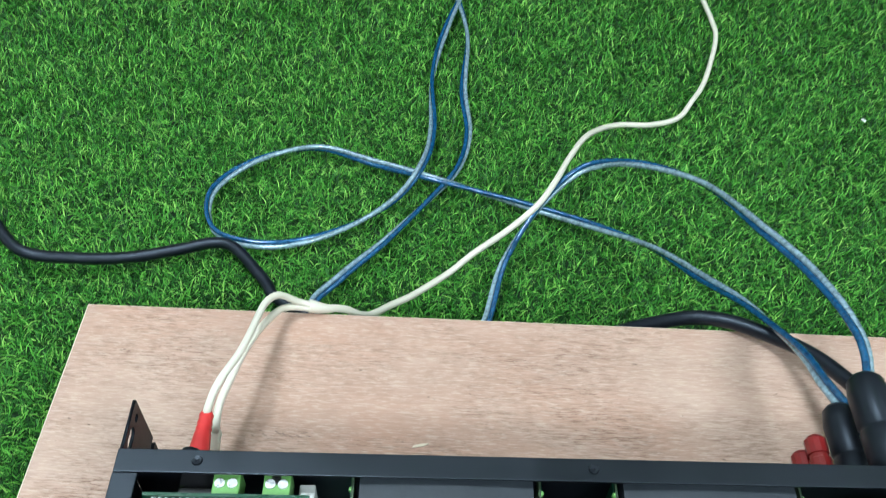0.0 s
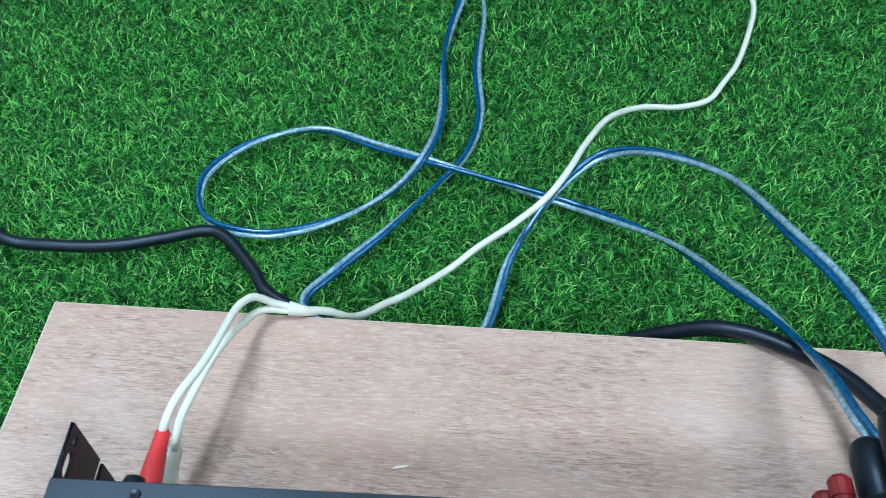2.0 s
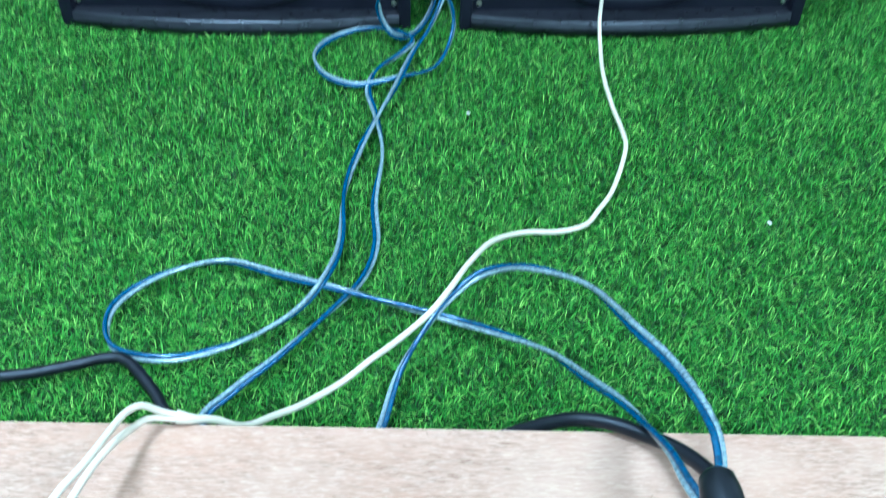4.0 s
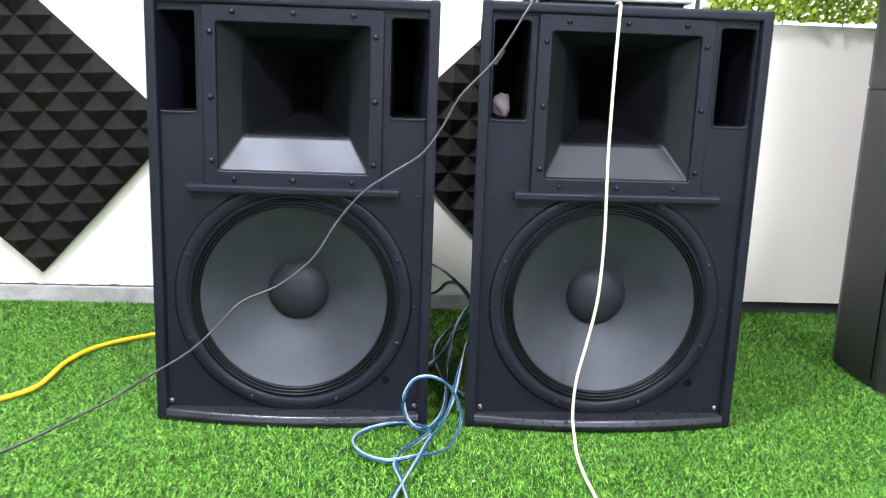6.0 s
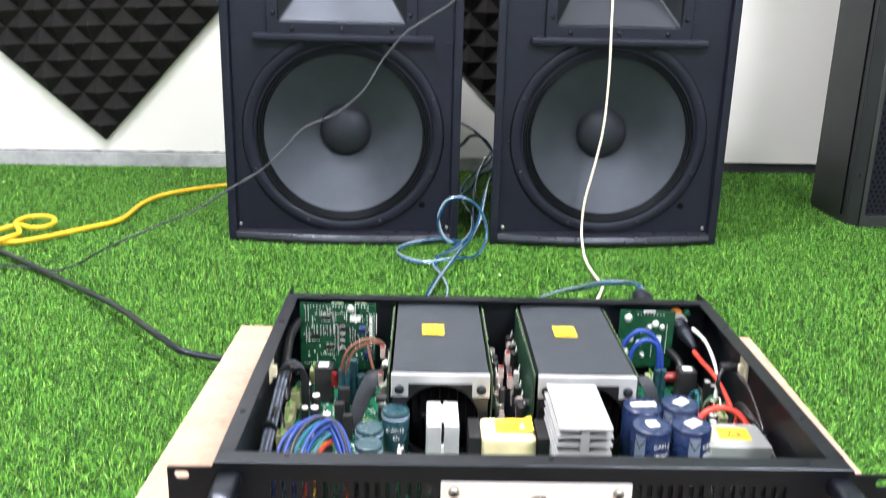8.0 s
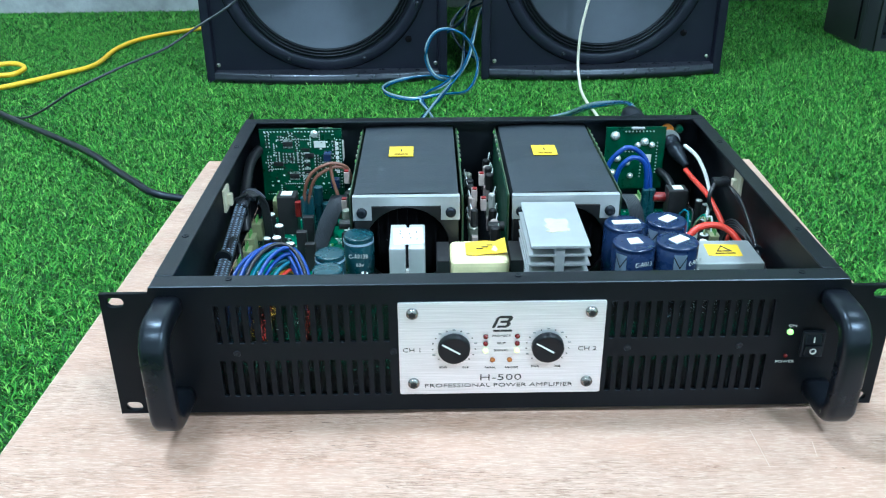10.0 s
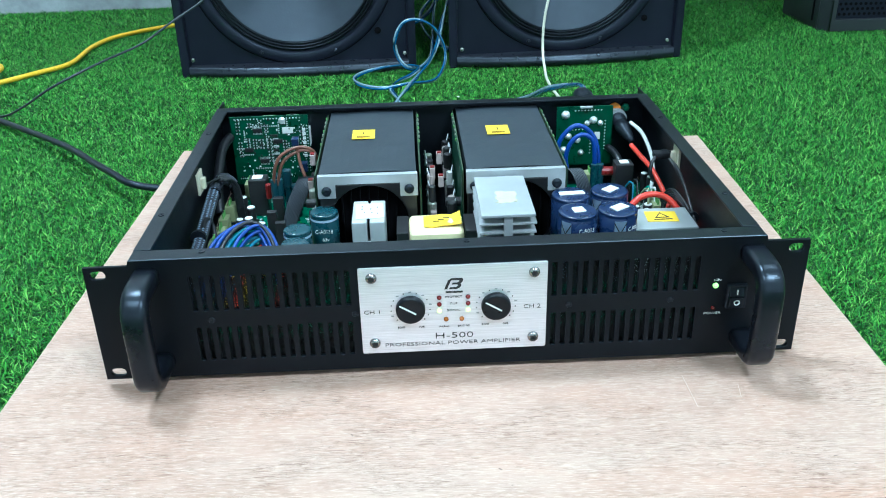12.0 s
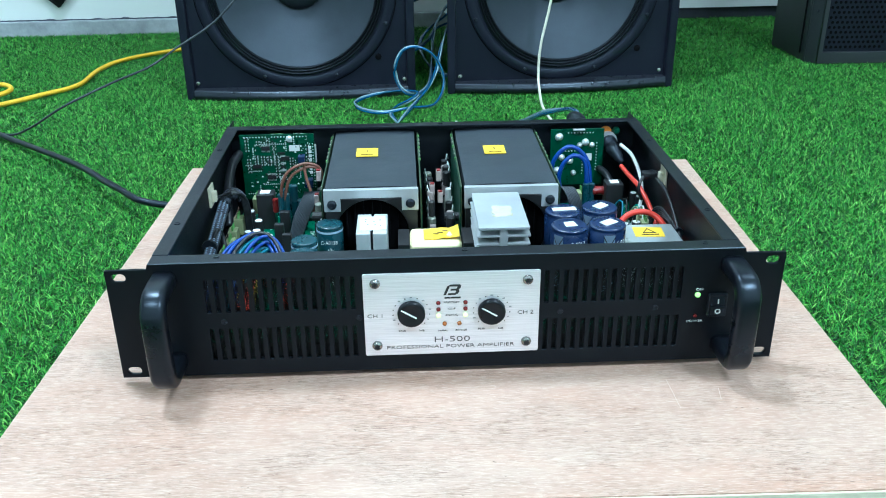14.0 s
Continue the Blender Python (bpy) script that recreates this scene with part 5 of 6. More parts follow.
# ----- power stages: covered heat sink tunnels -----
def power_stage(x0, x1, side):
    c, w = (x0 + x1) / 2, x1 - x0
    y0, y1, zt = 0.158, 0.3185, 0.0895
    # solid near-black block paints the unlit inside of the tunnel
    st = part("heat_sink", box((c, (y0 + y1) / 2, 0.050), (w - 0.012, y1 - y0 - 0.006, 0.072)), M["hole"], amp, "covered heat sink tunnel, shade painted as a black block")
    # fins seen through the mouth, near-black too to hold the tunnel's shade
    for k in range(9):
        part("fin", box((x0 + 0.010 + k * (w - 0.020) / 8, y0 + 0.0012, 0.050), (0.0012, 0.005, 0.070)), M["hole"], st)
    # paper cover, a little wavy, folded down both sides
    bm = bmesh.new()
    nx, ny = 10, 14
    grid = []
    for j in range(ny + 1):
        row = []
        for i in range(nx + 1):
            u, v = i / nx, j / ny
            x, y = x0 + w * u, y0 - 0.003 + (y1 - y0 + 0.003) * v
            z = zt + 0.0012 * math.sin(3.1 * u) + 0.0008 * noise.noise(Vector((x * 40, y * 30, side)))
            row.append(bm.verts.new((x, y, z)))
        grid.append(row)
    for j in range(ny):
        for i in range(nx):
            bm.faces.new((grid[j][i], grid[j][i + 1], grid[j + 1][i + 1], grid[j + 1][i]))
    for i in (0, nx):
        lo = [bm.verts.new((grid[j][i].co.x, grid[j][i].co.y, 0.030 if (side and i == 0) else 0.080)) for j in range(ny + 1)]
        for j in range(ny):
            bm.faces.new((grid[j][i], grid[j + 1][i], lo[j + 1], lo[j]))
    bmesh.ops.recalc_face_normals(bm, faces=bm.faces[:])
    bmesh.ops.solidify(bm, geom=bm.faces[:], thickness=0.0006)
    cov = part("paper_cover", bm, M["paper"], st, "matt black insulating paper cover")
    sx, sy = c - 0.0058, 0.2440
    lb = part("warning_label", box((sx, sy, zt + 0.0022), (0.0205, 0.0235, 0.0005)), M["yellow"], cov, "small yellow warning label")
    part("mark", box((sx, sy + 0.002, zt + 0.0026), (0.0011, 0.0055, 0.0003)), M["ink"], lb)
    for k in range(2):
        part("bar", box((sx, sy - 0.0065 - 0.0022 * k, zt + 0.0026), (0.0120, 0.0009, 0.0003)), M["labelink"], lb)
    # silver bracket over the mouth with two tabs
    br = [[(x0 - 0.001, 0.0890), (x1 + 0.001, 0.0890), (x1 + 0.001, 0.0700), (x1 - 0.0135, 0.0700), (x1 - 0.0135, 0.0820), (x0 + 0.0135, 0.0820), (x0 + 0.0135, 0.0700), (x0 - 0.001, 0.0700)], ring(x0 + 0.006, 0.0765, 0.0018, 10), ring(x1 - 0.006, 0.0765, 0.0018, 10)]
    bk = part("fan_bracket", plate(br, 0.0015, 0.0, pose(0, y0 - 0.0075, 0)), M["alu_raw"], st, "silver bracket above the fan")
    part("bracket_top", box((c, y0 - 0.0055, 0.0888), (w + 0.002, 0.0055, 0.0013), 0.0004), M["alu_raw"], bk)
    for x in (x0 + 0.006, x1 - 0.006):
        part("screw", lathe((x, y0 - 0.0083, 0.0765), [(0.0042, 0), (0.0040, -0.0018), (0.0022, -0.0034), (0.0014, -0.0030), (0, -0.0030)], "y", 14), M["blackplastic"], bk, smooth=True)
    # fan: frame, hub, blades
    fn = part("fan", plate([rect(c - 0.040, 0.0150, c + 0.040, 0.0815, 0.004), ring(c, 0.0475, 0.0325, 36)], 0.004, 0.0006, pose(0, y0 - 0.006, 0)), M["fan"], st)
    part("hub", cyl((c, y0 - 0.0065, 0.046), 0.0125, 0.008, "y", 24, 0.001), M["fan"], fn)
    for k in range(7):
        m = Matrix.Translation((c, y0 - 0.001, 0.046)) @ Matrix.Rotation(radians(51.4 * k), 4, "Y") @ Matrix.Rotation(radians(28), 4, "Z")
        part("blade", box((0.0205, 0, 0), (0.017, 0.0008, 0.013), 0.0, m @ Matrix.Rotation(radians(35), 4, "X")), M["fan"], fn)
    # driver boards on both flanks, solder dots along their rear half
    for s, x in ((-1, x0 - 0.0032), (1, x1 + 0.0032)):
        fb = part("driver_board", box((x, 0.236, 0.0500), (0.0010, 0.160, 0.076)), M["pcbedge"], st, "upright driver board seen on edge")
        # flank coloured with the shaded copy of the solder mask
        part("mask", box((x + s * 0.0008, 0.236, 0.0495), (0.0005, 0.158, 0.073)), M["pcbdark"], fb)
        for k in range(7):
            part("solder_dot", lathe((x + s * 0.0006, 0.236 + 0.0120 * k, 0.0866), [(0.0014, -0.0012), (0.0013, 0.0006), (0.0007, 0.0012), (0, 0.0013)], "z", 8), M["terminal"] if (k % 3 == 0 or k > 8) else M["dullsolder"], fb)
    return st


st1 = power_stage(-0.1005, -0.0205, 0)
st2 = power_stage(0.0215, 0.1015, 1)


# ----- parts between and beside the stages -----
def cap(name, x, y, r, z0, h, sleeve, label):
    cpb = part(name, lathe((x, y, z0), [(r, 0), (r, h - 0.0035), (r * 0.93, h - 0.0025), (r, h - 0.0012), (r * 0.94, h), (r * 0.80, h)], "z", 28), sleeve, amp, label, smooth=True)
    part("lid", lathe((x, y, z0 + h - 0.0012), [(r * 0.83, 0), (r * 0.83, 0.0008), (0, 0.0010)], "z", 24), M["captop"], cpb)
    return cpb


z0 = 0.0128
for i, (x, y) in enumerate(((0.105, 0.1375), (0.138, 0.1430), (0.1050, 0.1045), (0.1370, 0.1060))):
    cb = cap("capacitor", x, y, 0.0155, z0, 0.0585, M["capblue"], "large blue electrolytic capacitor with pale stripe")
    bm = bmesh.new()
    a0 = (284, 201, 208, 250)[i]
    prev = None
    for k in range(9):
        a = radians(a0 + 4.2 * k)
        q = [bm.verts.new((x + 0.01565 * math.cos(a), y + 0.01565 * math.sin(a), z0 + z)) for z in (0.002, 0.054)]
        if prev:
            bm.faces.new((prev[0], q[0], q[1], prev[1]))
        prev = q
    bmesh.ops.solidify(bm, geom=bm.faces[:], thickness=0.0002)
    stripe = part("stripe", bm, M["capband"], cb)
    # dark chevron at the head of the stripe
    bm = bmesh.new()
    prev = None
    for k in range(9):
        a = radians(a0 + 4.2 * k)
        top = z0 + 0.0530 - 0.0085 * (1 - abs(k - 4) / 4)
        q = [bm.verts.new((x + 0.0160 * math.cos(a), y + 0.0160 * math.sin(a), top - d)) for d in (0.0, 0.0016)]
        if prev:
            bm.faces.new((prev[0], q[0], q[1], prev[1]))
        prev = q
    bmesh.ops.solidify(bm, geom=bm.faces[:], thickness=0.0002)
    part("chevron", bm, M["ink"], stripe)
    r = random.Random(i)
    bm = bmesh.new()
    ww, hh = ((0.021, 0.0065), (0.012, 0.009), (0.009, 0.009), (0.013, 0.009))[i]
    add_box(bm, (0, 0, 0), (ww, hh, 0.0010), 0.0003)
    for v in bm.verts:
        v.co.x += 0.0015 * noise.noise(v.co * 900)
    bmesh.ops.transform(bm, matrix=pose(x + 0.001, y + 0.001, z0 + 0.0588, 0, 0, (4, 40, 10, 35)[i]), verts=bm.verts[:])
    part("label", bm, M["ceramic"], cb, "scrap of white paper stuck on the lid")
for words, zz in (("C-A013", 0.0605), ("1800uF", 0.0525)):
    lettering("lettering", words, 0.0052, M["silk"], amp, pose(0.1096, 0.0889, zz, 0, 0, 16), wide=0.8)
    lettering("lettering", words, 0.0052, M["silk"], amp, pose(0.1470, 0.0920, zz, 0, 0, 36), wide=0.8)
for x, y, r, h in ((-0.097, 0.1400, 0.0115, 0.0505), (-0.1175, 0.1220, 0.0112, 0.0440), (-0.1165, 0.0960, 0.0112, 0.0440)):
    cb = cap("capacitor", x, y, r, z0, h, M["capteal"], "teal electrolytic capacitor")
    part("band", lathe((x, y, z0 + h - 0.0055), [(r + 0.0002, 0), (r + 0.0002, 0.0018)], "z", 24), M["capband"], cb)
lettering("lettering", "C-A0138", 0.0050, M["silk"], amp, pose(-0.0970, 0.1280, 0.050), wide=0.8)
lettering("lettering", "63v", 0.0045, M["silk"], amp, pose(-0.0960, 0.1280, 0.043), wide=0.9)
for x, lean in ((-0.0945, 6), (-0.0890, -10)):
    part("lead", tube([(x, 0.124, 0.013), (x + 0.001, 0.122, 0.026), (x + lean * 0.0004, 0.121, 0.040)], 0.0024, 8), M["wire_white"] if lean > 0 else M["chip"], amp)

# white clamped resistor pair
rp = part("power_resistor", box((-0.0660, 0.1170, 0.0425), (0.0118, 0.0420, 0.059), 0.0012), M["resistor_case"], amp, "grey clamped power resistor with a white label")
part("half", box((-0.0522, 0.1170, 0.0425), (0.0118, 0.0420, 0.059), 0.0012), M["resistor_case"], rp)
part("clip", box((-0.0591, 0.0975, 0.040), (0.0022, 0.004, 0.030)), M["ceramic"], rp)
part("front_block", box((-0.0591, 0.0945, 0.0230), (0.0270, 0.004, 0.018), 0.001), M["resistor_case"], rp)
part("paper_label", box((-0.0585, 0.1165, 0.0724), (0.0215, 0.0280, 0.0005), 0.0, Matrix.Translation((-0.0585, 0.1165, 0)) @ Matrix.Rotation(radians(3), 4, "Z") @ Matrix.Translation((0.0585, -0.1165, 0))), M["silk"], rp, "white paper label with small marks")
for k, (dx, dy) in enumerate(((-0.006, 0.008), (-0.004, -0.003), (0.001, 0.003), (0.002, -0.004), (0.006, 0.006), (0.0065, -0.006), (-0.006, 0.003))):
    part("bar", box((-0.0585 + dx, 0.1165 + dy, 0.0728), (0.0010, 0.0022, 0.0002)), M["ink"], rp)

# finned aluminium heat sink
fs = part("finned_heat_sink", box((0.0465, 0.1070, 0.0850), (0.0405, 0.0760, 0.0022), 0.0004), M["alu_raw"], amp, "bare aluminium finned heat sink")
for k in range(6):
    part("fin", box((0.0465, 0.1080, 0.0775 - 0.0072 * k), (0.0430 - 0.0005 * k, 0.0740, 0.0012)), M["alu_raw"], fs)
part("web", box((0.0465, 0.1090, 0.055), (0.0065, 0.0760, 0.060)), M["alu_raw"], fs)
part("web_foot", box((0.0455, 0.0700, 0.046), (0.013, 0.006, 0.003), 0.001), M["alu_raw"], fs)
bm = bmesh.new()
add_box(bm, (0.0480, 0.1020, 0.0862), (0.0155, 0.022, 0.0004))
bmesh.ops.subdivide_edges(bm, edges=bm.edges[:], cuts=5, use_grid_fill=True)
for v in bm.verts:
    v.co.x += 0.0035 * noise.noise(v.co * 300)
    v.co.y += 0.004 * noise.noise(v.co * 300 + Vector((9, 2, 1)))
part("glue_stain", bm, M["smear"], fs, "smear of old glue")

# transformer
tr = part("transformer", box((-0.0060, 0.1240, 0.0290), (0.0640, 0.030, 0.032), 0.001), M["chip"], amp, "small transformer wound in yellow tape")
part("winding", box((-0.0060, 0.1240, 0.0385), (0.0440, 0.0360, 0.036), 0.005, None, 3), M["tape"], tr)
for sx in (-0.0330, 0.0215):
    part("bobbin_end", box((sx, 0.1240, 0.0400), (0.0095, 0.033, 0.032), 0.0008), M["chip"], tr)
bm = bmesh.new()
add_box(bm, (-0.001, 0.125, 0.0575), (0.030, 0.022, 0.0005))
bmesh.ops.subdivide_edges(bm, edges=bm.edges[:], cuts=3, use_grid_fill=True)
for v in bm.verts:
    v.co.z += 0.004 * noise.noise(Vector((v.co.x * 90, v.co.y * 90, 1))) + 0.22 * max(0, v.co.x - 0.004)
part("warning_label", bm, M["yellow"], tr, "crumpled yellow warning label")
for k in range(3):
    part("bar", box((-0.006 + 0.004 * k, 0.121 + 0.003 * k, 0.0592), (0.005, 0.001, 0.0004)), M["ink"], tr)

# zinc filter box
zb = part("filter_box", box((0.1765, 0.1195, 0.0340), (0.0500, 0.0390, 0.042), 0.0012), M["zinc"], amp, "plain grey metal filter box")
lb = part("warning_label", box((0.1770, 0.1215, 0.0553), (0.0250, 0.0190, 0.0004), 0.0, Matrix.Translation((0.177, 0.1215, 0)) @ Matrix.Rotation(radians(-4), 4, "Z") @ Matrix.Translation((-0.177, -0.1215, 0))), M["yellow"], zb, "yellow warning label")
part("sign", plate([[(-0.006, 0), (0.006, 0), (0, 0.010)], [(-0.0042, 0.0012), (0.0042, 0.0012), (0, 0.0082)]], 0.0004, 0, pose(0.1770, 0.1185, 0.0557, -90)), M["ink"], lb)
part("bar", box((0.1770, 0.1155, 0.0557), (0.0150, 0.0014, 0.0003)), M["ink"], lb)


# ----- small board parts -----
def chunk(name, c, s, mat, parent=amp, bevel=0.0006, label=""):
    return part(name, box(c, s, bevel), mat, parent, label)


def can(name, x, y, r, h, mat, lid=True, parent=amp):
    q = part(name, cyl((x, y, z0), r, h, "z", 16, 0.0006), mat, parent)
    if lid:
        part("lid", cyl((x, y, z0 + h), r * 0.86, 0.0005, "z", 14), M["silk"], q)
    return q


rl = chunk("relay", (-0.1685, 0.2560, 0.0310), (0.0170, 0.0160, 0.036), M["chip"], amp, 0.001, "black relay with white label")
chunk("label", (-0.1690, 0.2560, 0.0493), (0.0095, 0.0090, 0.0006), M["silk"], rl, 0)
rl = chunk("relay", (0.1755, 0.2500, 0.0330), (0.0170, 0.0160, 0.040), M["chip"], amp, 0.001, "black relay with white label")
chunk("label", (0.1760, 0.2500, 0.0533), (0.0085, 0.0080, 0.0006), M["silk"], rl, 0)
for x, y, r, h in ((-0.184, 0.252, 0.0040, 0.018), (-0.1735, 0.2300, 0.0042, 0.017), (-0.172, 0.206, 0.0042, 0.017), (-0.182, 0.215, 0.0035, 0.012), (-0.160, 0.200, 0.0042, 0.014), (0.1950, 0.245, 0.0034, 0.030), (0.1995, 0.240, 0.0034, 0.028), (0.1940, 0.222, 0.0038, 0.022), (0.188, 0.200, 0.0042, 0.018), (0.178, 0.205, 0.0042, 0.014), (0.168, 0.215, 0.0042, 0.016)):
    can("small_capacitor", x, y, r, h, M["chip"])
for c, s in (((-0.1460, 0.2200, 0.028), (0.0090, 0.0060, 0.030)), ((-0.1480, 0.1900, 0.028), (0.0085, 0.0060, 0.030)), ((-0.1400, 0.1800, 0.025), (0.0085, 0.0055, 0.024)), ((0.1560, 0.2150, 0.024), (0.009, 0.007, 0.022)), ((-0.156, 0.160, 0.024), (0.010, 0.007, 0.022))):
    chunk("transistor", c, s, M["chip"])
part("coil", cyl((-0.1575, 0.2430, 0.0330), 0.0030, 0.014, "z", 16, 0.0005), M["darkred"], amp, "red lacquered coil")
part("coil", cyl((0.1560, 0.2560, 0.0420), 0.0044, 0.014, "x", 16, 0.0005), M["darkred"], amp, "red lacquered coil")
for x, y, h in ((-0.1490, 0.2480, 0.046), (-0.1400, 0.2480, 0.050), (-0.1330, 0.2450, 0.036)):
    can("teal_capacitor", x, y, 0.0042, h - 0.004, M["capteal"], False)
chunk("blue_trimmer", (-0.1345, 0.2880, 0.0720), (0.0065, 0.010, 0.007), M["capblue"])
chunk("blue_trimmer", (-0.1290, 0.2900, 0.0450), (0.0080, 0.008, 0.009), M["capblue"])
for x, y, z in ((-0.1930, 0.2350, 0.024), (-0.1945, 0.2100, 0.022), (-0.1930, 0.1850, 0.022), (-0.1945, 0.1600, 0.022), (-0.1800, 0.2720, 0.030), (0.1985, 0.2180, 0.024), (0.1960, 0.2000, 0.024), (0.1500, 0.2800, 0.024), (-0.1240, 0.1600, 0.022), (-0.1230, 0.1830, 0.020)):
    cn = chunk("connector", (x, y, z), (0.0085, 0.013, 0.016), M["connector"], amp, 0.0008, "greenish nylon plug connector")
    for k in range(3):
        part("pin", cyl((x, y - 0.004 + 0.004 * k, z + 0.008), 0.0008, 0.005, "z", 6), M["terminal"], cn)
scatter(b_left, "chip_resistor", M["chip"], 50, -0.196, -0.112, 0.155, 0.292, (0.0015, 0.004), y=z0, seed=7, flat=(0.001, 0.004))
scatter(b_left, "solder_joint", M["solder"], 150, -0.196, -0.112, 0.155, 0.292, (0.001, 0.0025), y=z0, seed=8, flat=(0.0006, 0.002))
scatter(b_left, "print_mark", M["silk"], 50, -0.196, -0.112, 0.155, 0.292, (0.0006, 0.004), y=z0, seed=9, flat=(0.0002, 0.0003))
scatter(b_right, "chip_resistor", M["chip"], 50, 0.120, 0.203, 0.155, 0.292, (0.0015, 0.004), y=z0, seed=10, flat=(0.001, 0.006))
scatter(b_right, "print_mark", M["silk"], 60, 0.120, 0.203, 0.155, 0.292, (0.0006, 0.004), y=z0, seed=17, flat=(0.0002, 0.0003))
scatter(b_right, "solder_joint", M["solder"], 150, 0.120, 0.203, 0.155, 0.292, (0.001, 0.0025), y=z0, seed=11, flat=(0.0006, 0.002))
scatter(b_main, "chip_resistor", M["chip"], 60, -0.195, 0.195, 0.034, 0.146, (0.0015, 0.004), y=z0, seed=12, flat=(0.001, 0.005))
scatter(b_main, "solder_joint", M["solder"], 90, -0.195, 0.195, 0.034, 0.146, (0.001, 0.003), y=z0, seed=13, flat=(0.0006, 0.003))
# ranks of resistors, diodes and transistors on the driver boards
rr = random.Random(21)
for x, sgn in ((-0.1085, -1), (-0.0085, 1), (0.0105, -1)):
    for k in range(9):
        y = 0.168 + 0.0155 * k
        mt = (M["ceramic"], M["chip"], M["pinkish"], M["dullsolder"], M["chip"])[rr.randrange(5)]
        z = rr.uniform(0.026, 0.056)
        part("resistor", cyl((x + sgn * 0.001, y, z), rr.uniform(0.0028, 0.0042), rr.uniform(0.012, 0.017), "z", 12, 0.0008), mt, amp)
        part("transistor", box((x + sgn * 0.002, y + 0.006, rr.uniform(0.030, 0.045)), (0.005, 0.006, 0.012), 0.0005), M["chip"] if k % 3 else M["pinkish"], amp)
        part("wire_link", tube([(x, y, z + 0.010), (x - sgn * 0.002, y + 0.003, z + 0.018), (x - sgn * 0.003, y + 0.006, z + 0.012)], 0.0006, 6), M["solder"], amp)
for x, y, z in ((0.0005, 0.214, 0.078), (0.0010, 0.190, 0.066), (-0.0060, 0.200, 0.070), (-0.1115, 0.222, 0.078), (-0.1120, 0.196, 0.064)):
    pr = chunk("film_capacitor", (x, y, z), (0.0046, 0.0075, 0.010), M["pinkish"])
    part("red_end", box((x, y - 0.001, z + 0.0054), (0.0036, 0.0040, 0.0012)), M["darkred"], pr)
for x, y, z in ((0.001, 0.165, 0.030), (-0.004, 0.172, 0.022), (0.004, 0.180, 0.050), (-0.115, 0.174, 0.056)):
    part("small_capacitor", cyl((x, y, z), 0.0040, 0.015, "x", 12, 0.0006), M["chip"], amp)


# ----- wiring -----
def wire(pts, r, mat, label=""):
    return part("wire", tube(spline(pts, 0.004), r, 8), mat, amp, label)


for dx, dz in ((0, 0), (0.004, -0.003)):
    wire([(-0.1500 + dx, 0.232, 0.040), (-0.1490 + dx, 0.230, 0.061 + dz), (-0.1420 + dx, 0.230, 0.078 + dz), (-0.1260 + dx, 0.232, 0.086 + dz), (-0.1130, 0.234, 0.082 + dz), (-0.1085, 0.236, 0.070 + dz)], 0.0015, M["brown"])
wire([(-0.1260, 0.232, 0.085), (-0.1240, 0.228, 0.072), (-0.1200, 0.224, 0.058), (-0.1190, 0.222, 0.040)], 0.0015, M["brown"])
for k in range(10):
    o = 0.0018 * k
    wire([(-0.1225 + o * 0.7, 0.205 + o * 0.3, 0.068 - 0.0002 * k), (-0.1265 + o * 0.8, 0.202, 0.061), (-0.1340 + o * 0.8, 0.196, 0.046), (-0.1385 + o * 0.6, 0.190, 0.028), (-0.1390 + o * 0.3, 0.188, 0.014)], 0.0010, M["cable_grey"])
for k in range(9):
    o = 0.0013 * k
    wire([(0.1130 + o, 0.196, 0.070), (0.1170 + o, 0.190, 0.066), (0.1215 + o, 0.184, 0.050), (0.1230 + o, 0.180, 0.014)], 0.0007, M["cable_grey"])
bundle = (("wire_blue", 0.000, 0.054), ("wire_black", 0.004, 0.053), ("wire_blue", 0.007, 0.058), ("wire_green", 0.011, 0.051), ("wire_teal", 0.014, 0.055), ("wire_blue", 0.003, 0.046), ("wire_black", 0.012, 0.059), ("wire_teal", 0.018, 0.046), ("wire_green", 0.016, 0.040), ("wire_blue", 0.022, 0.052), ("wire_teal", 0.006, 0.049), ("wire_blue", 0.020, 0.057), ("yellow", 0.020, 0.037), ("wire_red", 0.026, 0.040), ("wire_teal", 0.025, 0.046))
for i, (mt, o, z) in enumerate(bundle):
    wire([(-0.1930 + o, 0.030 + 0.003 * i, 0.024), (-0.1915 + o, 0.084, z - 0.020), (-0.1850 + o, 0.118 - 0.2 * o, z - 0.006), (-0.1690 + o * 0.8, 0.136 - 0.3 * o, z), (-0.1510 + o * 0.5, 0.132 - 0.3 * o, z - 0.003), (-0.1375 + o * 0.3, 0.108, z - 0.018), (-0.1310, 0.090 - 0.3 * o, 0.016)], 0.0016, M[mt])
for i, (mt, x) in enumerate((("wire_red", -0.160), ("yellow", -0.154), ("yellow", -0.167), ("wire_red", -0.1565), ("wire_red", -0.128))):
    wire([(x - 0.004, 0.066, 0.014), (x - 0.002, 0.086, 0.028), (x, 0.100, 0.033), (x + 0.004, 0.116, 0.024), (x + 0.006, 0.124, 0.014)], 0.0021, M[mt])
M["braid"] = material("braided black sleeve", (0.050, 0.055, 0.075), 0.40, var=0.95, dark=1.6, scale=520, bump=0.8, bump_scale=700)
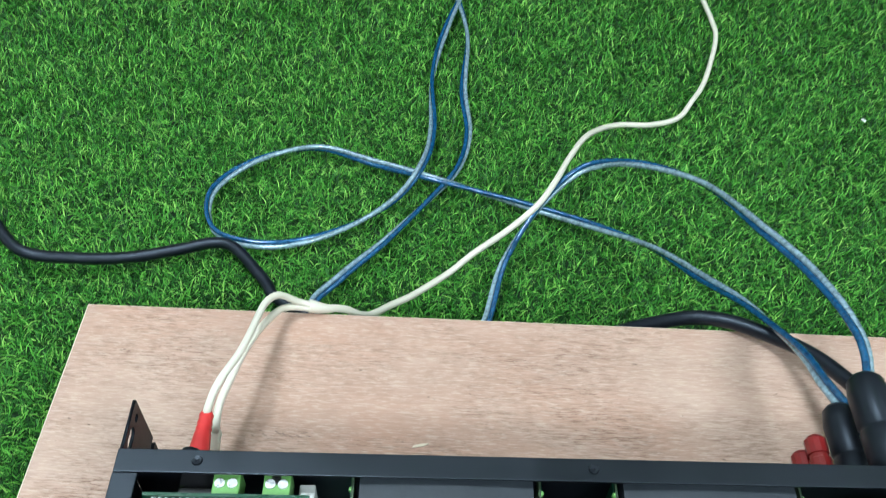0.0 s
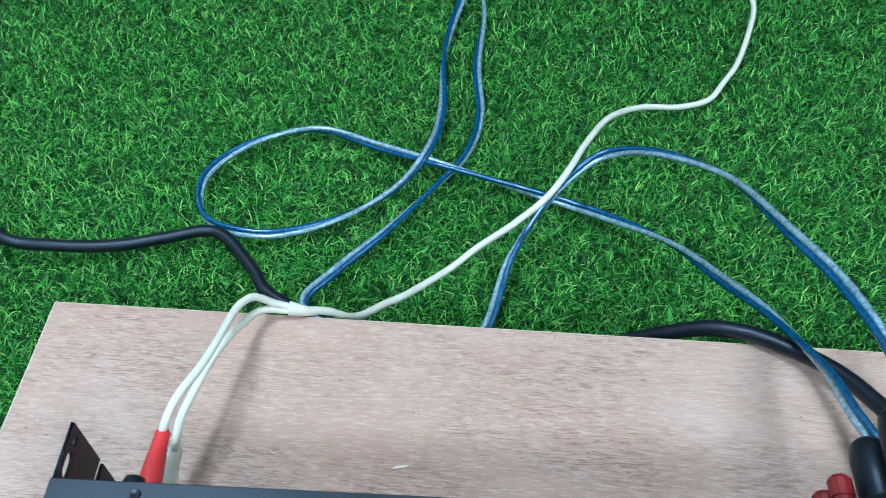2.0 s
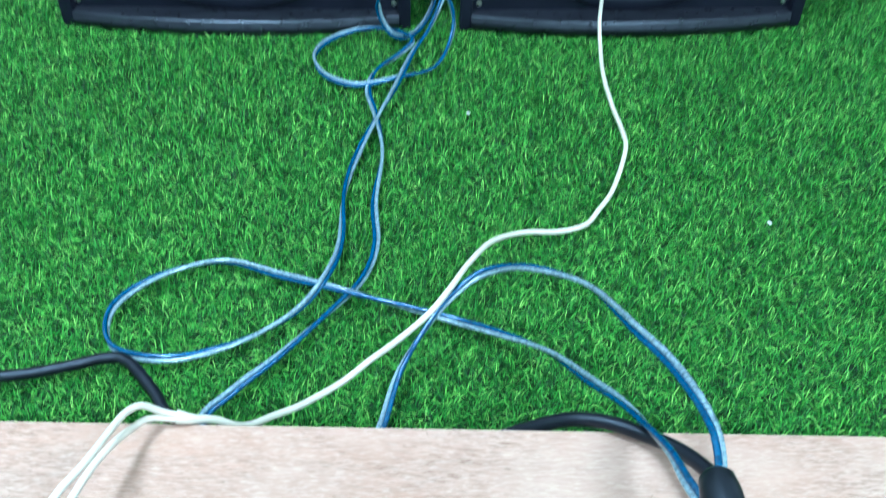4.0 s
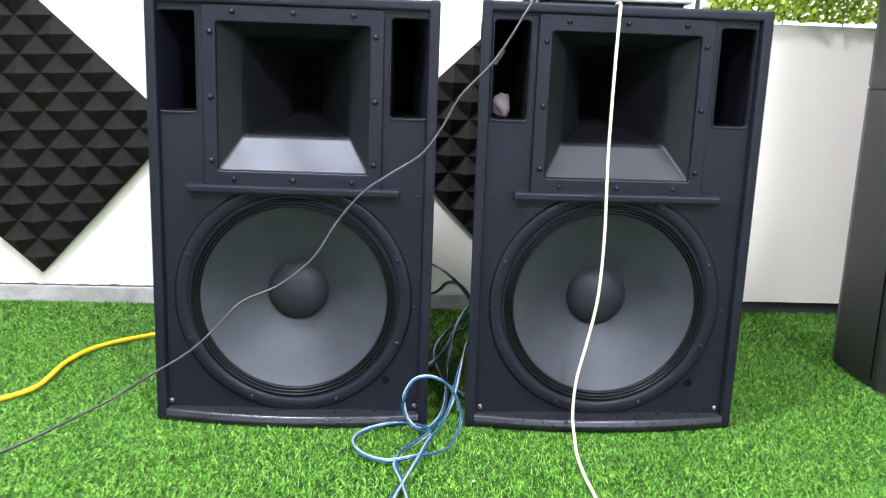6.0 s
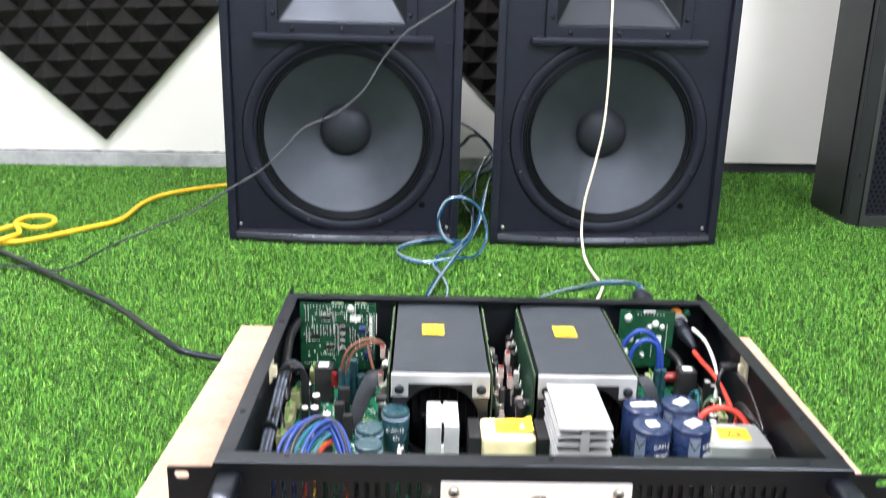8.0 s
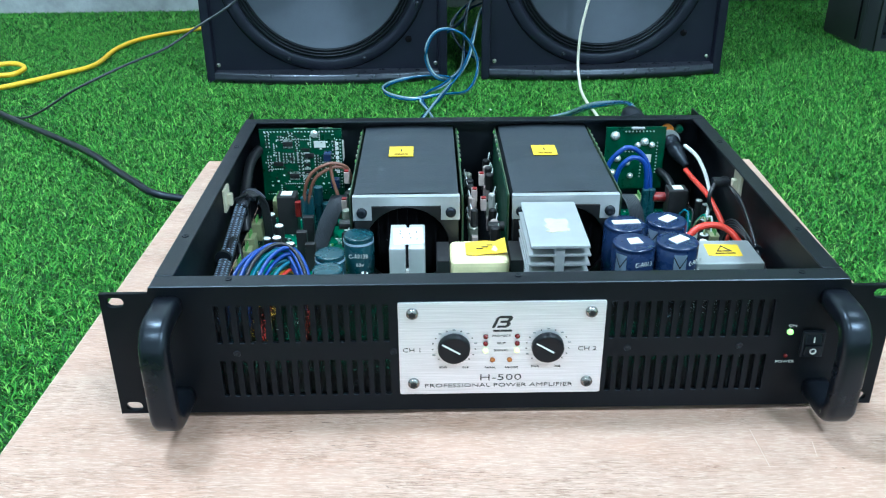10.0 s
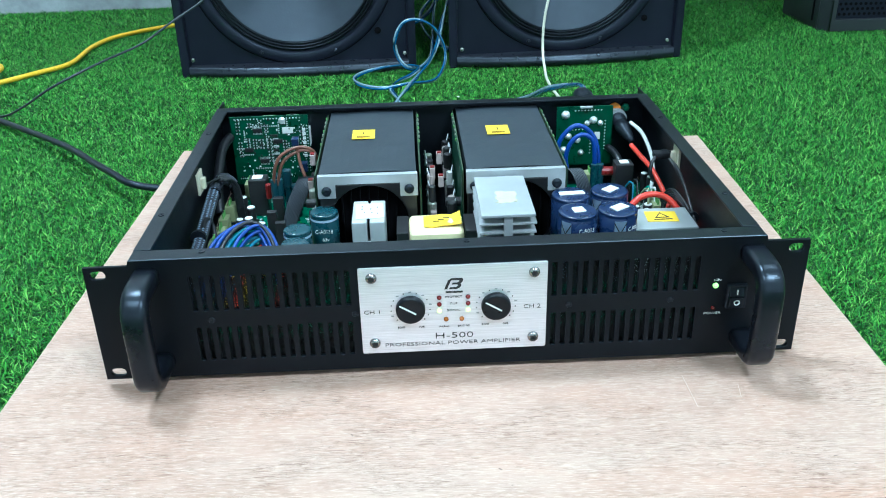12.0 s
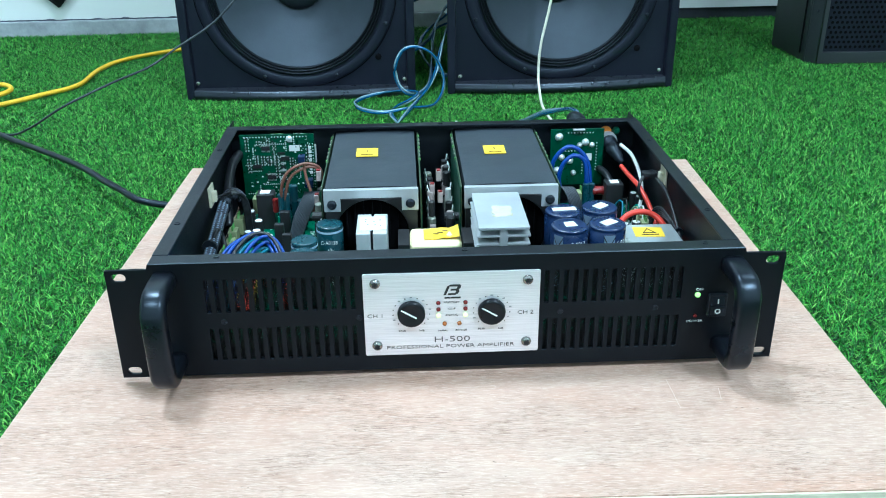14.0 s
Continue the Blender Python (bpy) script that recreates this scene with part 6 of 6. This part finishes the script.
part("loom", tube(spline([(-0.1900, 0.246, 0.046), (-0.1965, 0.246, 0.053), (-0.2015, 0.232, 0.054), (-0.2020, 0.195, 0.048), (-0.2010, 0.140, 0.040), (-0.2000, 0.100, 0.034), (-0.1960, 0.060, 0.028), (-0.188, 0.020, 0.024)], 0.004), 0.0054, 12), M["braid"], amp, "black braided cable loom")
part("sleeve", tube(spline([(-0.1985, 0.302, 0.074), (-0.2030, 0.284, 0.070), (-0.2040, 0.262, 0.060), (-0.2030, 0.240, 0.048), (-0.2000, 0.220, 0.028)], 0.004), 0.0046, 10), M["wire_black"], amp, "smooth dark grey cable sleeve")
for k in range(5):
    wire([(-0.2015 + 0.0022 * k, 0.222, 0.0600), (-0.1960 + 0.0022 * k, 0.226, 0.0640 - 0.001 * k), (-0.1895 + 0.0018 * k, 0.228, 0.0600 - 0.002 * k), (-0.1860 + 0.0014 * k, 0.228, 0.0480 - 0.002 * k), (-0.1850 + 0.0012 * k, 0.230, 0.016)], 0.0013, M["wire_black"])
for dx in (0.0, 0.0055):
    part("sleeve", cyl((-0.1505 + dx, 0.2320, 0.016), 0.0030, 0.040, "z", 12, 0.0006), M["capteal"], amp)
# pale ladder stitches round the braid
bm = bmesh.new()
path = spline([(-0.2020, 0.215, 0.0515), (-0.2020, 0.195, 0.048), (-0.2010, 0.140, 0.040), (-0.2000, 0.100, 0.034), (-0.1960, 0.060, 0.028)], 0.0028)
for p in path:
    for dx, dz in ((-0.0020, 0.0051), (0.0018, 0.0052), (0.0044, 0.0032)):
        add_box(bm, (p[0] + dx, p[1], p[2] + dz), (0.0016, 0.0009, 0.0007))
tagged(part("stitch", bm, M["capband"], amp), kind="stuff")
wire([(-0.1940, 0.166, 0.030), (-0.1975, 0.172, 0.044), (-0.2000, 0.158, 0.048), (-0.2000, 0.130, 0.030)], 0.0022, M["wire_black"])
for s, y, z in ((-1, 0.200, 0.069), (1, 0.196, 0.0785)):
    cl = part("cable_clip", box((s * 0.2085, y, z), (0.0022, 0.0175, 0.0190), 0.0006), M["cream"], amp, "cream adhesive cable clip")
    part("loop", box((s * 0.2055, y, z - 0.001), (0.004, 0.006, 0.010), 0.001), M["cream"], cl)
part("tie", tube(spline([(-0.2060, 0.205, 0.064), (-0.1960, 0.225, 0.062), (-0.1900, 0.232, 0.056), (-0.1930, 0.240, 0.048)], 0.004), 0.0013, 6), M["wire_black"], amp)
for y, z in ((0.14, 0.052), (0.215, 0.0585)):
    part("loom_band", lathe((-0.2015, y, z - 0.008), [(0.0066, -0.0015), (0.0066, 0.0015)], "y", 12), M["blackplastic"], amp)

# mains entry wiring
bt = part("fuse_holder", lathe((0.1815, 0.3100, 0.0745), [(0.0085, 0.0), (0.0085, 0.004), (0.0064, 0.005), (0.0064, 0.011), (0.0070, 0.012), (0.0070, 0.020), (0.0056, 0.022), (0.0052, 0.028), (0.0036, 0.034), (0.0030, 0.040)], "z", 16, True, Matrix.Translation((0.1815, 0.3100, 0.0745)) @ Matrix.Rotation(radians(104), 4, "X") @ Matrix.Rotation(radians(10), 4, "Y") @ Matrix.Translation((-0.1815, -0.3100, -0.0745))), M["blackplastic"], amp, "black fuse holder in a rubber boot", smooth=True)
part("nut", lathe((0.1815, 0.3150, 0.0750), [(0.0100, 0), (0.0100, -0.004), (0.0078, -0.004)], "y", 20), M["alu_raw"], bt)
part("earth_disc", cyl((0.1800, 0.3183, 0.0835), 0.0062, -0.001, "y", 20), M["orange"], rear, "orange earth marking disc")
part("earth_nut", lathe((0.1905, 0.3180, 0.0850), [(0.0044, 0), (0.0040, -0.004), (0.0025, -0.006), (0, -0.006)], "y", 6), M["pcbdark"], rear)
wire([(0.1865, 0.268, 0.063), (0.1900, 0.250, 0.060), (0.1950, 0.226, 0.056), (0.2000, 0.205, 0.046), (0.2030, 0.188, 0.034), (0.2020, 0.176, 0.018)], 0.0023, M["wire_red"], "red mains wire")
wire([(0.1900, 0.290, 0.078), (0.1965, 0.270, 0.074), (0.2005, 0.250, 0.062), (0.2010, 0.236, 0.048), (0.1970, 0.226, 0.036), (0.193, 0.222, 0.02)], 0.0018, M["wire_white"], "white wire")
wire([(0.1925, 0.292, 0.076), (0.1985, 0.270, 0.070), (0.2025, 0.248, 0.058), (0.2020, 0.232, 0.044)], 0.0009, M["wire_green"])
wire([(0.1520, 0.152, 0.018), (0.1570, 0.158, 0.040), (0.1700, 0.163, 0.0545), (0.1880, 0.162, 0.0560), (0.1990, 0.152, 0.0480), (0.2040, 0.140, 0.030)], 0.0028, M["wire_red"], "red mains wire")
wire([(0.1190, 0.268, 0.050), (0.1160, 0.266, 0.062), (0.1190, 0.266, 0.074), (0.1310, 0.266, 0.0850), (0.1430, 0.266, 0.081), (0.1515, 0.264, 0.069), (0.1540, 0.260, 0.050), (0.1535, 0.257, 0.020)], 0.0023, M["wire_blue"])
wire([(0.1240, 0.260, 0.044), (0.1225, 0.260, 0.056), (0.1265, 0.260, 0.070), (0.1360, 0.260, 0.0780), (0.1460, 0.260, 0.074), (0.1495, 0.258, 0.060), (0.1500, 0.256, 0.020)], 0.0023, M["wire_blue"])
for x in (0.1495, 0.1550):
    part("sleeve", cyl((x, 0.2560, 0.016), 0.0036, 0.034, "z", 12, 0.0006), M["capteal"], amp)
wire([(0.1700, 0.305, 0.050), (0.1760, 0.285, 0.048), (0.1780, 0.270, 0.040), (0.174, 0.262, 0.02)], 0.0036, M["wire_black"])
for k in range(3):
    o = 0.0014 * k
    wire([(0.2000, 0.196 - o, 0.078), (0.2045, 0.180 - o, 0.0740 - o), (0.2055, 0.160 - o, 0.0670 - o), (0.2055, 0.140, 0.0580 - o), (0.2052 - o * 0.4, 0.128, 0.0520 - o * 0.5), (0.2050 - o, 0.108, 0.0440 - o), (0.2055 - 3 * o, 0.075, 0.0300), (0.200 - 4 * o, 0.030, 0.022)], 0.0013, M["wire_black"])
for k in range(5):
    o = 0.0022 * k
    wire([(0.1930, 0.176 - o * 0.6, 0.030), (0.1945, 0.174 - o * 0.7, 0.0520 - o * 0.5), (0.1985, 0.164 - o, 0.0600 - o * 0.6), (0.2030, 0.146 - o * 0.5, 0.0560 - o * 0.4), (0.2050, 0.128, 0.0500 - o * 0.3), (0.2065 - o * 0.4, 0.108, 0.0440 - o), (0.2070 - o, 0.080, 0.0300), (0.2020 - o, 0.040, 0.020)], 0.0011, M["wire_black"])
part("loom_band", lathe((0.2050, 0.128, 0.0505), [(0.0050, -0.0014), (0.0050, 0.0014)], "y", 12), M["blackplastic"], amp)
part("tie", tube(spline([(0.2060, 0.200, 0.078), (0.1980, 0.200, 0.082), (0.1880, 0.192, 0.079), (0.1830, 0.186, 0.070), (0.1880, 0.190, 0.058)], 0.004), 0.0017, 6), M["wire_black"], amp)
part("tie_knot", box((0.1945, 0.1960, 0.0800), (0.014, 0.010, 0.006), 0.002), M["wire_black"], amp)

# thin loose wires curling above the mains board
for k, (x, y, mt) in enumerate(((0.186, 0.232, "wire_green"), (0.190, 0.226, "wire_white"), (0.183, 0.222, "connector"), (0.196, 0.214, "wire_green"), (0.176, 0.236, "wire_black"), (0.170, 0.228, "wire_teal"))):
    wire([(x, y, 0.014), (x + 0.003, y - 0.004, 0.030 + 0.002 * k), (x + 0.007, y - 0.012, 0.040 + 0.001 * k), (x + 0.005, y - 0.022, 0.032), (x + 0.002, y - 0.028, 0.015)], 0.0009, M[mt])
for x, y, h in ((0.171, 0.197, 0.020), (0.163, 0.190, 0.016), (0.184, 0.188, 0.018), (0.192, 0.182, 0.014)):
    can("small_capacitor", x, y, 0.0036, h, M["chip"])

# ----- rear sockets -----
for x, z in ((-0.1882, 0.046), (-0.1857, 0.026)):
    part("phono_socket", lathe((x, DY, z), [(0.0065, 0), (0.0065, 0.002), (0.0042, 0.003), (0.0042, 0.010), (0, 0.010)], "y", 16), M["steel"], rear)
part("input_knob", lathe((-0.1840, DY, 0.0760), [(0.0050, 0), (0.0050, 0.008), (0.0044, 0.010), (0, 0.010)], "y", 16), M["blackplastic"], rear, "black round knob", smooth=True)
part("combo_socket", lathe((-0.1850, DY, 0.066), [(0.013, 0), (0.013, 0.003), (0.010, 0.004), (0, 0.002)], "y", 20), M["blackplastic"], rear)
for x, z, n in ((0.1346, 0.056, 0.036), (0.1300, 0.046, 0.032), (0.1370, 0.040, 0.031)):
    part("binding_post", lathe((x, DY, z), [(0.0065, 0), (0.0065, 0.004), (0.0046, 0.005), (0.0046, 0.008), (0.0056, 0.009), (0.0056, n - 0.013), (0.0048, n - 0.0125), (0.0048, n - 0.0105), (0.0056, n - 0.010), (0.0056, n - 0.002), (0.004, n), (0, n)], "y", 12), M["darkred"], rear, "dark red binding post")
part("mains_socket", box((0.1843, DY + 0.002, 0.0275), (0.030, 0.004, 0.026), 0.001), M["blackplastic"], rear)


# ---------- ivy screen in the window ----------
def ivy():
    iv = thing("ivy_screen", WALL @ pose(0.682, -0.012, SILL), "artificial ivy hedge panel hanging in the window", "artificial ivy")
    rng = np.random.default_rng(5)
    bm = bmesh.new()
    for i in range(9):
        add_tube(bm, spline([(0.04 + 0.15 * i, 0.015, 0.0), (0.05 + 0.15 * i, 0.0, 0.3), (0.03 + 0.15 * i, 0.01, 0.65), (0.05 + 0.15 * i, 0, 1.0)], 0.05), 0.002, 5)
    part("stem", bm, M["leaf"], iv)
    bm = bmesh.new()
    n = 40000
    xs, zs = rng.uniform(0.0, 1.35, n), rng.beta(0.9, 1.35, n) * 1.03 + 0.010
    for x, z in zip(xs, zs):
        thin = noise.noise(Vector((x * 26, z * 26, 3.0))) + 0.5 * noise.noise(Vector((x * 9, z * 9, 7.0)))
        if z > 0.075 and thin < -0.55:
            continue
        s = rng.uniform(0.0055, 0.0098)
        m = pose(x, rng.uniform(-0.03, 0.035), z, rng.uniform(-70, 70), rng.uniform(-60, 60), rng.uniform(0, 360))
        v = [bm.verts.new(m @ Vector(q)) for q in ((0, 0, -s), (0.7 * s, 0.2 * s, -0.1 * s), (0.4 * s, 0, 0.5 * s), (0, -0.2 * s, s), (-0.4 * s, 0, 0.5 * s), (-0.7 * s, 0.2 * s, -0.1 * s))]
        bm.faces.new((v[0], v[1], v[2], v[3]))
        bm.faces.new((v[0], v[3], v[4], v[5]))
    tagged(part("leaves", bm, M["leaf"], iv, "small yellowish green leaves"), kind="stuff")


ivy()


# ---------- artificial turf ----------
def turf():
    """Short curled fibres in tufts; finer where the way passes close, single slivers further off."""
    rng = np.random.default_rng(11)
    near = ((-0.62, 0.62, 0.28, 0.72, 320000, 1.0), (-0.62, 0.62, 0.72, 0.98, 250000, 1.1), (-0.62, -0.19, -0.32, 0.28, 300000, 1.0), (0.40, 0.62, -0.32, 0.28, 300000, 1.0), (-1.0, -0.62, 0.0, 0.98, 180000, 1.2))
    far = ((-1.0, 1.3, 0.98, 1.50, 300000, 1.35), (0.62, 1.3, 0.0, 0.98, 300000, 1.35), (-1.5, 1.5, 1.50, 2.02, 180000, 1.6), (-1.5, -1.0, 0.3, 1.5, 180000, 1.6),
           (-3.0, -1.5, -3.2, 2.0, 11000, 7.0), (1.5, 3.2, -3.2, 2.0, 11000, 7.0), (-1.5, 1.5, -3.2, -0.32, 11000, 7.0), (-1.5, -1.0, -0.32, 0.3, 40000, 3.6), (-1.0, -0.62, -0.32, 0.0, 80000, 2.0), (0.62, 1.5, -0.32, 0.0, 40000, 3.6), (1.3, 1.5, 0.0, 1.5, 40000, 3.6))

    def fibres(zones, profile):
        pos, wid = [], []
        for x0, x1, y0, y1, dens, w in zones:
            step = (7 / dens) ** 0.5
            gx, gy = np.meshgrid(np.arange(x0, x1, step), np.arange(y0, y1, step))
            c = np.stack([gx.ravel(), gy.ravel()], 1)
            c = c + rng.uniform(-0.55, 0.55, c.shape) * step
            tufts = len(c)
            pos.append(np.repeat(c, 7, axis=0) + rng.normal(0, 0.0015, (tufts * 7, 2)))
            wid.append(np.full(tufts * 7, w))
        pos, wid = np.concatenate(pos), np.concatenate(wid)
        n = len(pos)
        az = rng.uniform(0, 2 * np.pi, n)
        length = rng.uniform(0.007, 0.0140, n) * (0.85 + 0.15 * wid)
        lean = rng.uniform(0.45, 1.45, n)
        w = rng.uniform(0.00042, 0.00070, n) * wid
        d = np.stack([np.cos(az), np.sin(az)], 1)
        side = np.stack([-d[:, 1], d[:, 0]], 1)
        curl = rng.normal(0, 0.0062, n)
        verts = np.zeros((n, len(profile), 3), np.float32)
        for k, (f, ww) in enumerate(profile):
            out = length * np.sin(lean) * f ** 1.4
            up = length * np.cos(lean) * (f - 0.25 * f * f)
            verts[:, k, :2] = pos + d * out[:, None] + side * (ww * w + curl * f * f)[:, None]
            verts[:, k, 2] = GROUND + up * 1.15
        tri = np.array([[0, 1, 3], [0, 3, 2], [2, 3, 4]]) if len(profile) == 5 else np.array([[0, 1, 2]])
        return verts.reshape(-1, 3), (np.arange(n)[:, None, None] * len(profile) + tri[None]).reshape(-1)

    v1, i1 = fibres(near, ((0.0, 1.0), (0.0, -1.0), (0.55, 1.0), (0.55, -1.0), (1.0, 0.0)))
    v2, i2 = fibres(far, ((0.0, 1.4), (0.0, -1.4), (1.0, 0.0)))
    verts, idx = np.concatenate([v1, v2]), np.concatenate([i1, i2 + len(v1)])
    me = bpy.data.meshes.new("turf")
    me.vertices.add(len(verts))
    me.vertices.foreach_set("co", verts.reshape(-1))
    me.loops.add(len(idx))
    me.loops.foreach_set("vertex_index", idx.astype(np.int32))
    me.polygons.add(len(idx) // 3)
    me.polygons.foreach_set("loop_start", np.arange(0, len(idx), 3, dtype=np.int32))
    me.update(calc_edges=True)
    me.materials.append(M["turf"])
    tagged(new("artificial_turf", me), "short bright green artificial turf covering the floor", "artificial turf", "", "stuff")


turf()


# ---------- scraps ----------
scrap = material("pale scrap", (0.72, 0.74, 0.72), 0.6, var=0.1, scale=200)
for x, y in ((0.1357, 0.8636), (0.4393, 0.6802)):
    lint = thing("lint_scrap", pose(x, y, GROUND + 0.010), "tiny white lint scrap caught in the turf", "lint", "lint scraps")
    bm = bmesh.new()
    bmesh.ops.create_icosphere(bm, subdivisions=2, radius=0.0022)
    for v in bm.verts:
        v.co *= 1 + 0.7 * noise.noise(v.co * 900 + Vector((x * 50, y * 50, 0)))
        v.co.z *= 0.6
    part("fluff", bm, scrap, lint)
chip = thing("wood_splinter", pose(0.0207, 0.2434, BOARD_TOP, 0, 0, 14), "small pale splinter lying on the plywood", "splinter")
part("sliver", prism([(-0.005, -0.0006), (0.002, -0.0009), (0.005, 0.0002), (0.001, 0.0009), (-0.004, 0.0006)], 0.0001, 0.0009), M["plyedge"], chip)
